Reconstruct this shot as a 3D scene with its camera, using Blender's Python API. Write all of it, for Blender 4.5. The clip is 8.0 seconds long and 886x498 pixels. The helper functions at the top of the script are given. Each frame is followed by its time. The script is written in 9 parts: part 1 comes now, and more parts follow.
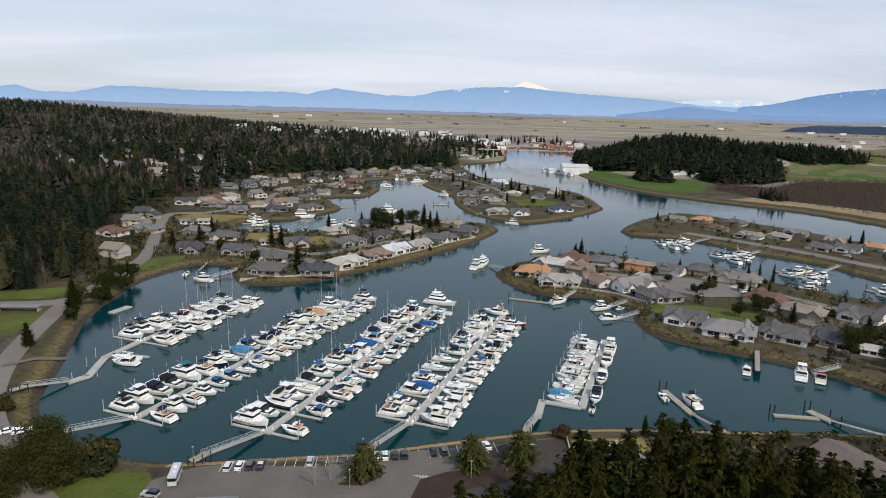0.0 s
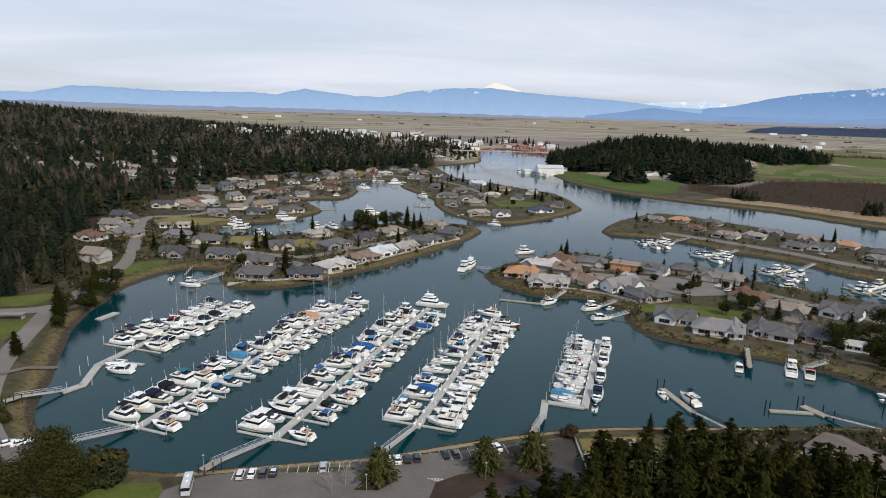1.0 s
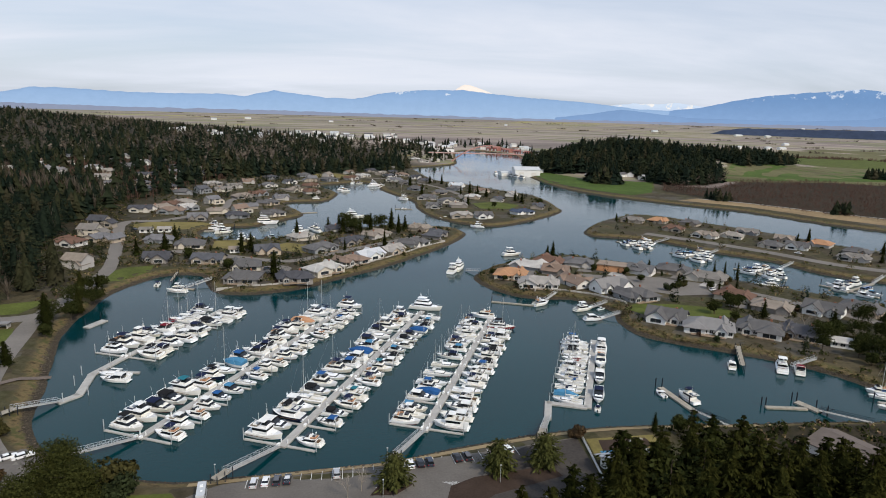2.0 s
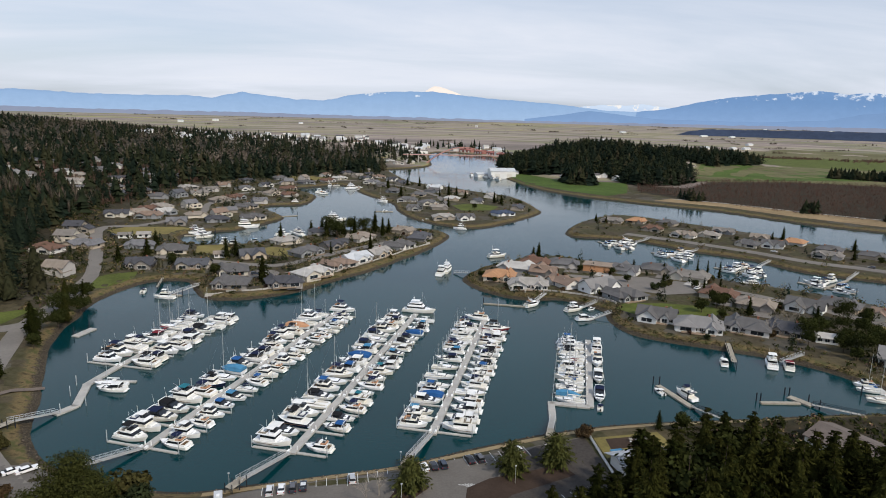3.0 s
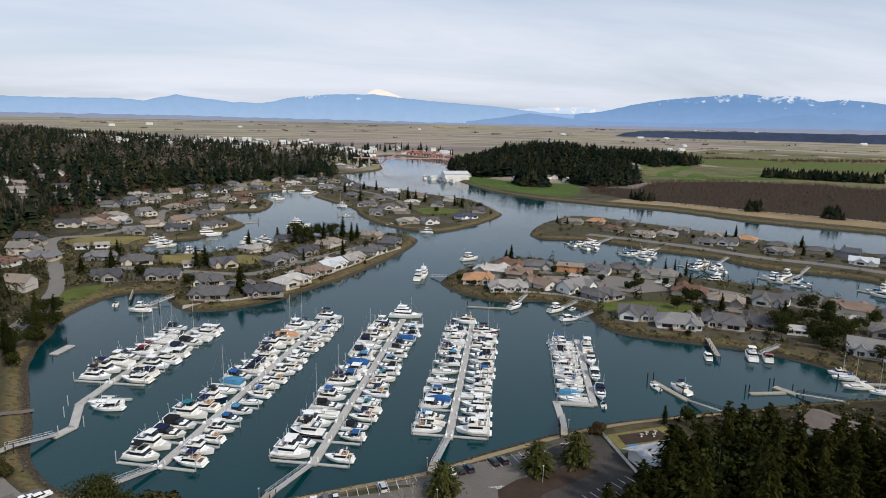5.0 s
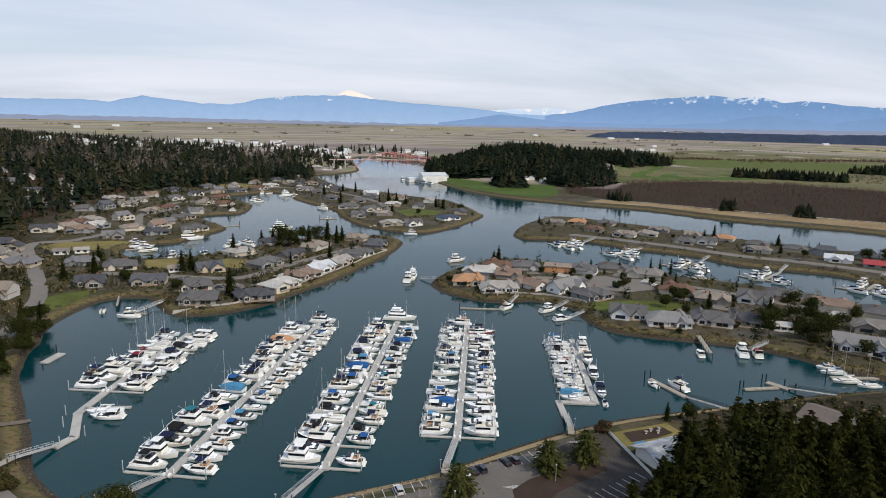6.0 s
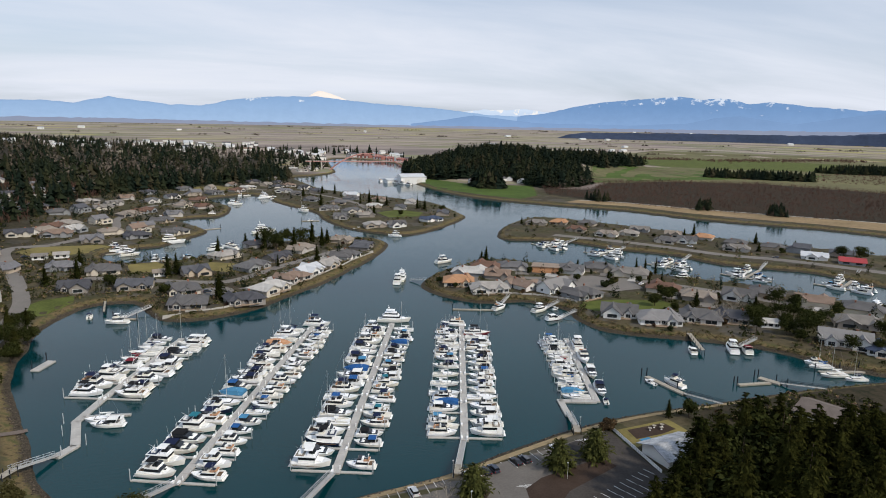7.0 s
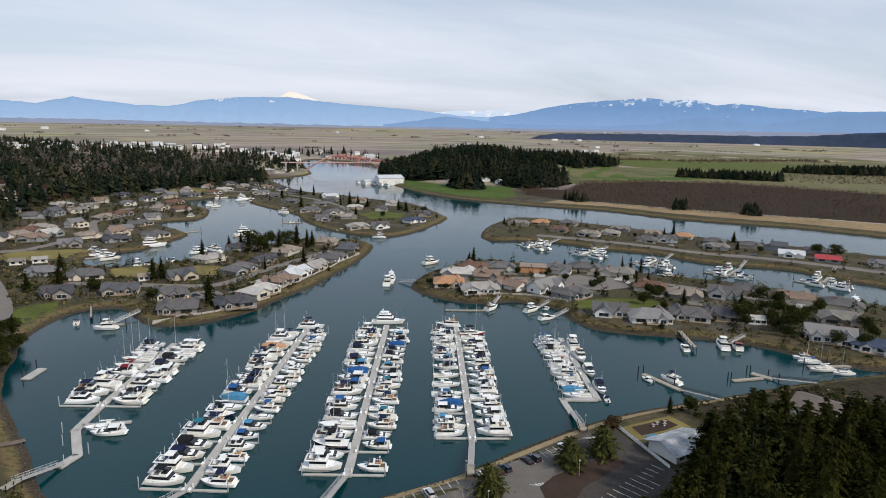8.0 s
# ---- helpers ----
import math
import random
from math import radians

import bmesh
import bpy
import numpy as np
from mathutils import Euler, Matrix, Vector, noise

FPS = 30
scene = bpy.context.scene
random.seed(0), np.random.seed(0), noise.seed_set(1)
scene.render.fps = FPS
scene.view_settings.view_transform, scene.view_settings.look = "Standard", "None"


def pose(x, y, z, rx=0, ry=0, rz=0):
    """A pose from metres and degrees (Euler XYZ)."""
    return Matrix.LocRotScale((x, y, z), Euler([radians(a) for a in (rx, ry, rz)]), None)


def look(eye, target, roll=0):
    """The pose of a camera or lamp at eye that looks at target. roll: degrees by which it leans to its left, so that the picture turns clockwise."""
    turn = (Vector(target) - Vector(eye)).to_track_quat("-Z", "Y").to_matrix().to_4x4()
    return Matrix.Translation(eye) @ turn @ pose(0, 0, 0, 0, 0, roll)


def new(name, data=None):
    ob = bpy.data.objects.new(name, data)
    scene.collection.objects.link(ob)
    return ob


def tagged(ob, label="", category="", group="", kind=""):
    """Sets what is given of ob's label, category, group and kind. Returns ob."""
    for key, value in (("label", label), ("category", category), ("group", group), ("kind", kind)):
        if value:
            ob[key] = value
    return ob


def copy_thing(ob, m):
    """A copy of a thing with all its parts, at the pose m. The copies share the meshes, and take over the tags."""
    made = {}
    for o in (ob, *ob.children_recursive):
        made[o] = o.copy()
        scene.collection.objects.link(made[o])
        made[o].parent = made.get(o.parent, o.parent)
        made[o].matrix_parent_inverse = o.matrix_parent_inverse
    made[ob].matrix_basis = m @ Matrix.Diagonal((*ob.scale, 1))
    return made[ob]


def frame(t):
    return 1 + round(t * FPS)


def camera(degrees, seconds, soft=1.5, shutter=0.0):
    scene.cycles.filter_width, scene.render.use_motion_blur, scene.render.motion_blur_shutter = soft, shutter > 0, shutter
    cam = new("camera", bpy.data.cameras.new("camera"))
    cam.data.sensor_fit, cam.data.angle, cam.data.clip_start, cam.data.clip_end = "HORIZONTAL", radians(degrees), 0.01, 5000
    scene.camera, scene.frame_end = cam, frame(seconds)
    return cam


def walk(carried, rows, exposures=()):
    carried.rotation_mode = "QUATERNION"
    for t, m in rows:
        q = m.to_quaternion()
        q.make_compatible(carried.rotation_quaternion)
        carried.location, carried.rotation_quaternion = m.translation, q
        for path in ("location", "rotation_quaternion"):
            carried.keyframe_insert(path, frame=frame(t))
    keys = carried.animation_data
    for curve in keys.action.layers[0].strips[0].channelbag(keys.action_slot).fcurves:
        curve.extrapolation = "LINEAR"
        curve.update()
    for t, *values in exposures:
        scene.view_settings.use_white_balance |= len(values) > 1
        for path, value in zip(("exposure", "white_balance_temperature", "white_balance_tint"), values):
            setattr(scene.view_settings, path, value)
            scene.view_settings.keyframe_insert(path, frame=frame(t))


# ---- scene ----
cam = camera(69.3, 8.0, 0.95)
PATH = [
    (0, look((0.00, -0.00, 88.10), (-0.00, 97.72, 66.85), 1.43)),
    (0.5, look((-5.17, -0.27, 88.39), (-2.83, 97.44, 67.25), 1.53)),
    (1, look((-10.21, -0.30, 88.63), (-5.55, 97.36, 67.61), 1.52)),
    (1.5, look((-15.08, -0.21, 88.84), (-8.23, 97.35, 68.00), 1.51)),
    (3, look((-30.48, 0.17, 89.65), (-16.75, 97.12, 69.31), 1.43)),
    (3.5, look((-35.59, 0.55, 89.94), (-19.65, 97.17, 69.71), 1.34)),
    (4, look((-40.68, 1.03, 90.19), (-22.49, 97.29, 70.12), 1.33)),
    (4.5, look((-45.68, 1.63, 90.41), (-25.25, 97.47, 70.49), 1.30)),
    (6, look((-60.59, 3.93, 90.98), (-33.71, 98.25, 71.46), 1.18)),
    (6.5, look((-65.40, 4.95, 91.10), (-36.50, 98.69, 71.68), 1.18)),
    (7, look((-70.12, 6.09, 91.17), (-39.13, 99.19, 71.88), 1.13)),
    (7.5, look((-74.91, 7.42, 91.26), (-41.91, 99.84, 72.08), 1.10)),
    (8, look((-79.83, 8.84, 91.32), (-44.72, 100.51, 72.23), 1.12)),
]
walk(cam, PATH)

# ---------------------------------------------------------------- light
SUN_AZ, SUN_EL = radians(148), radians(42)
world = bpy.data.worlds.new("sky")
scene.world = world
world.use_nodes = True
wn, wl = world.node_tree.nodes, world.node_tree.links
wn.clear()
sky = wn.new("ShaderNodeTexSky")
sky.sky_type, sky.sun_disc = "NISHITA", False
sky.sun_elevation, sky.sun_rotation = SUN_EL, SUN_AZ
sky.air_density, sky.dust_density, sky.ozone_density = 1.0, 1.5, 1.2
sky_dim = wn.new("ShaderNodeVectorMath"); sky_dim.operation = "SCALE"; sky_dim.inputs[3].default_value = 0.115
wl.new(sky.outputs[0], sky_dim.inputs[0])
tc = wn.new("ShaderNodeTexCoord")
sep = wn.new("ShaderNodeSeparateXYZ"); wl.new(tc.outputs["Generated"], sep.inputs[0])


def wmath(op, a, b):
    n = wn.new("ShaderNodeMath"); n.operation = op
    for i, v in enumerate((a, b)):
        if isinstance(v, (int, float)):
            n.inputs[i].default_value = v
        else:
            wl.new(v, n.inputs[i])
    return n.outputs[0]


zz = wmath("ADD", wmath("MAXIMUM", sep.outputs[2], 0.0), 0.16)
comb = wn.new("ShaderNodeCombineXYZ")
wl.new(wmath("DIVIDE", sep.outputs[0], zz), comb.inputs[0])
wl.new(wmath("DIVIDE", sep.outputs[1], zz), comb.inputs[1])
cloud_map = wn.new("ShaderNodeMapping"); cloud_map.inputs["Rotation"].default_value = (0, 0, radians(-25)); cloud_map.inputs["Scale"].default_value = (0.42, 1.0, 1)
wl.new(comb.outputs[0], cloud_map.inputs[0])
cloud_noise = wn.new("ShaderNodeTexNoise"); cloud_noise.inputs["Scale"].default_value = 0.75; cloud_noise.inputs["Detail"].default_value = 7; cloud_noise.inputs["Roughness"].default_value = 0.55; cloud_noise.inputs["Distortion"].default_value = 0.5
wl.new(cloud_map.outputs[0], cloud_noise.inputs[0])
cover = wn.new("ShaderNodeMapRange"); cover.inputs[1].default_value = 0.34; cover.inputs[2].default_value = 0.62; cover.inputs[3].default_value = 0.62; cover.inputs[4].default_value = 0.98
wl.new(cloud_noise.outputs[0], cover.inputs[0])
cloud_col = wn.new("ShaderNodeValToRGB")
cloud_col.color_ramp.elements[0].position, cloud_col.color_ramp.elements[0].color = 0.3, (0.62, 0.7, 0.86, 1)
cloud_col.color_ramp.elements[1].position, cloud_col.color_ramp.elements[1].color = 0.7, (0.81, 0.845, 0.93, 1)
wl.new(cloud_noise.outputs[0], cloud_col.inputs[0])
sky_mix = wn.new("ShaderNodeMix"); sky_mix.data_type = "RGBA"
wl.new(cover.outputs[0], sky_mix.inputs[0]); wl.new(sky_dim.outputs[0], sky_mix.inputs[6]); wl.new(cloud_col.outputs[0], sky_mix.inputs[7])
high = wn.new("ShaderNodeMapRange"); high.inputs[1].default_value = 0.28; high.inputs[2].default_value = 0.75; high.inputs[3].default_value = 0.0; high.inputs[4].default_value = 0.38
wl.new(sep.outputs[2], high.inputs[0])
open_sky = wn.new("ShaderNodeMix"); open_sky.data_type = "RGBA"; open_sky.inputs[7].default_value = (0.3, 0.52, 0.88, 1)
wl.new(high.outputs[0], open_sky.inputs[0]); wl.new(sky_mix.outputs[2], open_sky.inputs[6])
bg = wn.new("ShaderNodeBackground"); wl.new(open_sky.outputs[2], bg.inputs[0]); bg.inputs[1].default_value = 1.0
wout = wn.new("ShaderNodeOutputWorld"); wl.new(bg.outputs[0], wout.inputs[0])

sun_data = bpy.data.lights.new("sun", "SUN")
sun_data.energy, sun_data.angle, sun_data.color = 3.35, radians(4), (1.0, 0.905, 0.77)
sun = new("sun", sun_data)
sun.matrix_world = look((500 * math.sin(SUN_AZ), 500 * math.cos(SUN_AZ), 450), (0, 0, 0))

# ---------------------------------------------------------------- materials


def ramp(nt, fac, stops, interp="LINEAR"):
    r = nt.nodes.new("ShaderNodeValToRGB")
    r.color_ramp.interpolation = interp
    els = r.color_ramp.elements
    for i, (p, c) in enumerate(stops):
        e = els[i] if i < 2 else els.new(p)
        e.position, e.color = p, (*c, 1)
    nt.links.new(fac, r.inputs[0])
    return r.outputs[0]


def noise_out(nt, vec, scale, detail=4, rough=0.6):
    n = nt.nodes.new("ShaderNodeTexNoise")
    n.inputs["Scale"].default_value, n.inputs["Detail"].default_value, n.inputs["Roughness"].default_value = scale, detail, rough
    nt.links.new(vec, n.inputs["Vector"])
    return n.outputs[0]


def mixc(nt, fac, a, b, mode="MIX"):
    m = nt.nodes.new("ShaderNodeMix"); m.data_type = "RGBA"; m.blend_type = mode
    for i, v in ((0, fac), (6, a), (7, b)):
        if isinstance(v, (int, float)):
            m.inputs[i].default_value = v
        elif isinstance(v, tuple):
            m.inputs[i].default_value = (*v, 1)
        else:
            nt.links.new(v, m.inputs[i])
    return m.outputs[2]


def maprange(nt, v, a, b, c, d):
    m = nt.nodes.new("ShaderNodeMapRange")
    for i, x in enumerate((a, b, c, d)):
        m.inputs[i + 1].default_value = x
    nt.links.new(v, m.inputs[0])
    return m.outputs[0]


def base_mat(name):
    m = bpy.data.materials.new(name)
    m.use_nodes = True
    nt = m.node_tree
    return m, nt, nt.nodes["Principled BSDF"]


def bump_to(nt, bsdf, height, strength, dist):
    b = nt.nodes.new("ShaderNodeBump")
    b.inputs["Strength"].default_value, b.inputs["Distance"].default_value = strength, dist
    nt.links.new(height, b.inputs["Height"]); nt.links.new(b.outputs[0], bsdf.inputs["Normal"])


def mat(name, c, vary=0.25, rough=0.7, metal=0.0, big=0.4, small=6.0, bump=0.15, colors=None, coords="Object", island=False, pick="Object"):
    """A surface of colour c with variation at two scales; colors: a set that objects take by their random number."""
    m, nt, bsdf = base_mat(name)
    t = nt.nodes.new("ShaderNodeTexCoord").outputs["Object"] if coords == "Object" else nt.nodes.new("ShaderNodeNewGeometry").outputs["Position"]
    if colors:
        info = nt.nodes.new("ShaderNodeObjectInfo").outputs["Random"] if pick == "Object" else nt.nodes.new("ShaderNodeNewGeometry").outputs["Random Per Island"]
        col = ramp(nt, info, [(i / len(colors), k) for i, k in enumerate(colors)], "CONSTANT")
    else:
        rgb = nt.nodes.new("ShaderNodeRGB"); rgb.outputs[0].default_value = (*c, 1); col = rgb.outputs[0]
    n1, n2 = noise_out(nt, t, big), noise_out(nt, t, small, 3)
    k = nt.nodes.new("ShaderNodeMath"); k.operation = "MULTIPLY_ADD"; k.inputs[1].default_value = 0.6
    nt.links.new(n1, k.inputs[0]); s = nt.nodes.new("ShaderNodeMath"); s.operation = "MULTIPLY"; s.inputs[1].default_value = 0.4
    nt.links.new(n2, s.inputs[0]); nt.links.new(s.outputs[0], k.inputs[2])
    f = maprange(nt, k.outputs[0], 0.3, 0.7, 1 - vary, 1 + vary * 0.6)
    if island:
        g = nt.nodes.new("ShaderNodeNewGeometry").outputs["Random Per Island"]
        q = nt.nodes.new("ShaderNodeMath"); q.operation = "MULTIPLY"
        nt.links.new(f, q.inputs[0]); nt.links.new(maprange(nt, g, 0, 1, 0.6, 1.45), q.inputs[1]); f = q.outputs[0]
    v = nt.nodes.new("ShaderNodeVectorMath"); v.operation = "SCALE"
    nt.links.new(col, v.inputs[0]); nt.links.new(f, v.inputs[3])
    nt.links.new(v.outputs[0], bsdf.inputs["Base Color"])
    bsdf.inputs["Roughness"].default_value, bsdf.inputs["Metallic"].default_value = rough, metal
    bsdf.inputs["Specular IOR Level"].default_value = 0.5 if rough < 0.65 else (0.0 if island else 0.12)
    if bump:
        bump_to(nt, bsdf, n2, bump, 0.05)
    return m


M = {}
# boats
M["gelcoat"] = mat("white gelcoat", (0.8, 0.8, 0.78), 0.08, 0.25, colors=[(0.84, 0.84, 0.83), (0.8, 0.79, 0.75), (0.86, 0.86, 0.86), (0.72, 0.69, 0.61), (0.8, 0.815, 0.83), (0.78, 0.77, 0.72)], bump=0.0)
M["deck_paint"] = mat("off white deck", (0.66, 0.65, 0.61), 0.15, 0.6, colors=[(0.7, 0.7, 0.68), (0.66, 0.64, 0.58), (0.6, 0.6, 0.58), (0.72, 0.72, 0.71)], bump=0.1)
# Dark deck tones carry the shade inside flybridge wells and cockpits.
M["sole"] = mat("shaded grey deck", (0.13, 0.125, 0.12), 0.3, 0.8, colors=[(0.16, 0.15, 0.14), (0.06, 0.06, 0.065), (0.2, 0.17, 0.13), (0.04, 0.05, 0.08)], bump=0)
M["red_hull"] = mat("dark red hull paint", (0.2, 0.015, 0.018), 0.1, 0.25, bump=0)
M["navy_hull"] = mat("navy hull paint", (0.01, 0.016, 0.04), 0.1, 0.2, bump=0)
M["boot"] = mat("antifouling", (0.02, 0.03, 0.07), 0.2, 0.5, colors=[(0.015, 0.02, 0.05), (0.02, 0.02, 0.02), (0.16, 0.02, 0.02), (0.02, 0.06, 0.12), (0.01, 0.03, 0.03)], bump=0)
M["tint"] = mat("dark tinted glass", (0.012, 0.014, 0.017), 0.1, 0.06, bump=0)
M["canvas_blue"] = mat("bright blue canvas", (0.02, 0.085, 0.24), 0.3, 0.85, bump=0.3)
M["canvas_sky"] = mat("sky blue canvas", (0.06, 0.2, 0.34), 0.3, 0.85, bump=0.3)
M["canvas_navy"] = mat("navy canvas", (0.01, 0.016, 0.045), 0.3, 0.85, bump=0.3)
M["canvas_black"] = mat("black canvas", (0.012, 0.012, 0.013), 0.3, 0.85, bump=0.3)
M["canvas_white"] = mat("white canvas", (0.68, 0.68, 0.66), 0.15, 0.85, bump=0.3)
M["canvas_tan"] = mat("tan canvas", (0.42, 0.23, 0.13), 0.25, 0.85, bump=0.3)
M["canvas_teal"] = mat("teal canvas", (0.02, 0.14, 0.18), 0.3, 0.85, bump=0.3)
M["canvas_red"] = mat("maroon canvas", (0.16, 0.015, 0.025), 0.3, 0.85, bump=0.3)
M["steel"] = mat("stainless rail", (0.6, 0.6, 0.6), 0.1, 0.3, 1.0, bump=0)
M["mast"] = mat("anodised mast", (0.62, 0.62, 0.6), 0.1, 0.4, 0.6, bump=0)
M["teak"] = mat("weathered teak", (0.14, 0.09, 0.055), 0.3, 0.7)
M["rubber"] = mat("black rubber", (0.015, 0.015, 0.015), 0.2, 0.8)
# docks
M["dock"] = mat("pale dock concrete", (0.37, 0.355, 0.33), 0.25, 0.85, big=0.25, small=3.0, bump=0.2, coords="World")
M["dock_wood"] = mat("grey weathered dock timber", (0.3, 0.27, 0.22), 0.3, 0.85, big=0.5, small=8.0, coords="World")
M["pile"] = mat("galvanised pile", (0.48, 0.5, 0.51), 0.2, 0.5, 0.3, coords="World")
M["dark_pile"] = mat("creosoted pile", (0.02, 0.025, 0.032), 0.3, 0.8, coords="World")
M["galv"] = mat("galvanised steel", (0.52, 0.54, 0.55), 0.15, 0.45, 0.5, coords="World")
M["white_pvc"] = mat("white plastic", (0.75, 0.75, 0.74), 0.1, 0.5, bump=0)
# houses
M["wall"] = mat("painted siding", (0.5, 0.48, 0.42), 0.12, 0.8, big=0.15, small=3.0, colors=[(0.5, 0.47, 0.41), (0.34, 0.3, 0.25), (0.62, 0.6, 0.57), (0.25, 0.23, 0.21), (0.44, 0.37, 0.29), (0.24, 0.25, 0.26), (0.55, 0.5, 0.42), (0.42, 0.4, 0.38)])
M["wall_white"] = mat("white siding", (0.7, 0.7, 0.68), 0.1, 0.75, big=0.2, small=3.0)
M["wall_orange"] = mat("salmon stucco", (0.48, 0.25, 0.13), 0.12, 0.85, big=0.2, small=3.0)
M["roof"] = mat("asphalt shingle", (0.15, 0.14, 0.13), 0.3, 0.9, big=0.3, small=5.0, bump=0.5, colors=[(0.18, 0.165, 0.148), (0.12, 0.117, 0.118), (0.25, 0.225, 0.196), (0.2, 0.145, 0.112), (0.3, 0.28, 0.255), (0.085, 0.087, 0.096), (0.23, 0.195, 0.16), (0.15, 0.147, 0.152), (0.4, 0.385, 0.36), (0.065, 0.065, 0.072)])
M["roof_orange"] = mat("orange tile roof", (0.36, 0.2, 0.11), 0.25, 0.85, big=0.4, small=5.0, bump=0.5)
M["roof_pale"] = mat("pale metal roof", (0.46, 0.47, 0.48), 0.15, 0.6, big=0.3, small=4.0)
M["roof_grey"] = mat("light grey shingle", (0.2, 0.193, 0.188), 0.25, 0.9, big=0.3, small=5.0, bump=0.5)
M["roof_dark"] = mat("charcoal shingle", (0.105, 0.101, 0.1), 0.3, 0.9, big=0.3, small=5.0, bump=0.5)
M["roof_tan"] = mat("tan gravelled flat roof", (0.26, 0.205, 0.16), 0.3, 0.9, big=0.3, small=3.0)
M["roof_red"] = mat("red metal roof", (0.3, 0.03, 0.03), 0.2, 0.6, big=0.3)
M["roof_brown"] = mat("reddish brown shingle", (0.135, 0.08, 0.058), 0.3, 0.9, big=0.3, small=5.0, bump=0.4)
M["roof_blue"] = mat("slate blue roof", (0.05, 0.065, 0.1), 0.25, 0.7, big=0.3)
M["trim"] = mat("white trim", (0.72, 0.72, 0.7), 0.1, 0.6, bump=0)
M["pane"] = mat("window glass", (0.02, 0.025, 0.03), 0.1, 0.05, bump=0)
M["door"] = mat("house door", (0.2, 0.1, 0.06), 0.2, 0.5, colors=[(0.2, 0.1, 0.06), (0.25, 0.04, 0.03), (0.05, 0.08, 0.12), (0.6, 0.6, 0.58)])
M["garage"] = mat("garage door", (0.62, 0.6, 0.55), 0.1, 0.6)
M["brick"] = mat("chimney brick", (0.26, 0.12, 0.08), 0.3, 0.9, small=10)
M["deck"] = mat("timber deck", (0.28, 0.21, 0.15), 0.3, 0.85, small=8)
# ground covers
M["asphalt"] = mat("worn asphalt", (0.128, 0.116, 0.104), 0.32, 0.92, big=0.08, small=1.8, bump=0.3, coords="World")
# A darker, more mottled asphalt for the car park's grove side.
M["asphalt_dark"] = mat("dark mottled asphalt", (0.056, 0.049, 0.044), 0.45, 0.9, big=0.1, small=1.6, bump=0.3, coords="World")
M["road"] = mat("pale worn road", (0.165, 0.15, 0.134), 0.22, 0.92, big=0.06, small=1.2, bump=0.3, coords="World")
M["concrete"] = mat("concrete paving", (0.38, 0.36, 0.33), 0.2, 0.9, big=0.15, small=2.5, coords="World")
M["lawn"] = mat("mown lawn", (0.082, 0.098, 0.022), 0.5, 0.95, big=0.07, small=1.0, bump=0.5, coords="World")
M["lawn_bright"] = mat("green field", (0.06, 0.094, 0.018), 0.45, 0.95, big=0.012, small=0.2, bump=0.4, coords="World")
M["pasture"] = mat("rough olive and brown pasture", (0.125, 0.115, 0.055), 0.45, 0.95, big=0.006, small=0.08, bump=0.3, coords="World")
M["dry_lawn"] = mat("dry winter lawn", (0.17, 0.14, 0.05), 0.4, 0.95, big=0.07, small=1.0, bump=0.5, coords="World")
M["straw"] = mat("straw grass verge", (0.3, 0.225, 0.125), 0.4, 0.95, big=0.03, small=0.5, bump=0.5, coords="World")
M["rough_straw"] = mat("rough winter grass", (0.25, 0.18, 0.098), 0.5, 0.95, big=0.02, small=0.3, bump=0.5, coords="World")
M["bark_mulch"] = mat("bark mulch", (0.046, 0.031, 0.023), 0.4, 0.95, big=0.2, small=2.0, bump=0.6, coords="World")
M["line"] = mat("white road paint", (0.6, 0.6, 0.58), 0.3, 0.8, small=3.0, bump=0, coords="World")
# plants
M["bark"] = mat("conifer bark", (0.07, 0.052, 0.04), 0.4, 0.95, small=5.0, bump=0.6)
M["needle"] = mat("conifer needles", (0.0155, 0.0185, 0.005), 0.6, 0.85, big=0.25, small=2.0, bump=0, island=True)
M["needle_olive"] = mat("yellowish conifer needles", (0.026, 0.0275, 0.0072), 0.6, 0.85, big=0.25, small=2.0, bump=0, island=True)
M["rock"] = mat("grey brown shore rock", (0.085, 0.07, 0.055), 0.4, 0.9, big=0.3, small=3.0, bump=0.4, coords="World", island=True)
m, nt, bsdf = base_mat("mixed forest foliage")
pos = nt.nodes.new("ShaderNodeNewGeometry")
own = nt.nodes.new("ShaderNodeAttribute"); own.attribute_name = "tone"
blend = nt.nodes.new("ShaderNodeMath"); blend.operation = "MULTIPLY_ADD"; blend.inputs[1].default_value = 0.6
slow = nt.nodes.new("ShaderNodeMath"); slow.operation = "MULTIPLY"; slow.inputs[1].default_value = 0.4
nt.links.new(noise_out(nt, pos.outputs["Position"], 0.02, 4, 0.6), slow.inputs[0])
nt.links.new(own.outputs["Fac"], blend.inputs[0]); nt.links.new(slow.outputs[0], blend.inputs[2])
tone = ramp(nt, blend.outputs[0], [(0.15, (0.0095, 0.0155, 0.0115)), (0.45, (0.0135, 0.0198, 0.0125)), (0.6, (0.0205, 0.0255, 0.0135)), (0.73, (0.031, 0.032, 0.0165)), (0.86, (0.048, 0.04, 0.026))])
dim = nt.nodes.new("ShaderNodeVectorMath"); dim.operation = "SCALE"
nt.links.new(tone, dim.inputs[0]); nt.links.new(maprange(nt, pos.outputs["Random Per Island"], 0, 1, 0.78, 1.22), dim.inputs[3])
nt.links.new(dim.outputs[0], bsdf.inputs["Base Color"]); bsdf.inputs["Roughness"].default_value = 0.9; bsdf.inputs["Specular IOR Level"].default_value = 0.0
M["forest"] = m
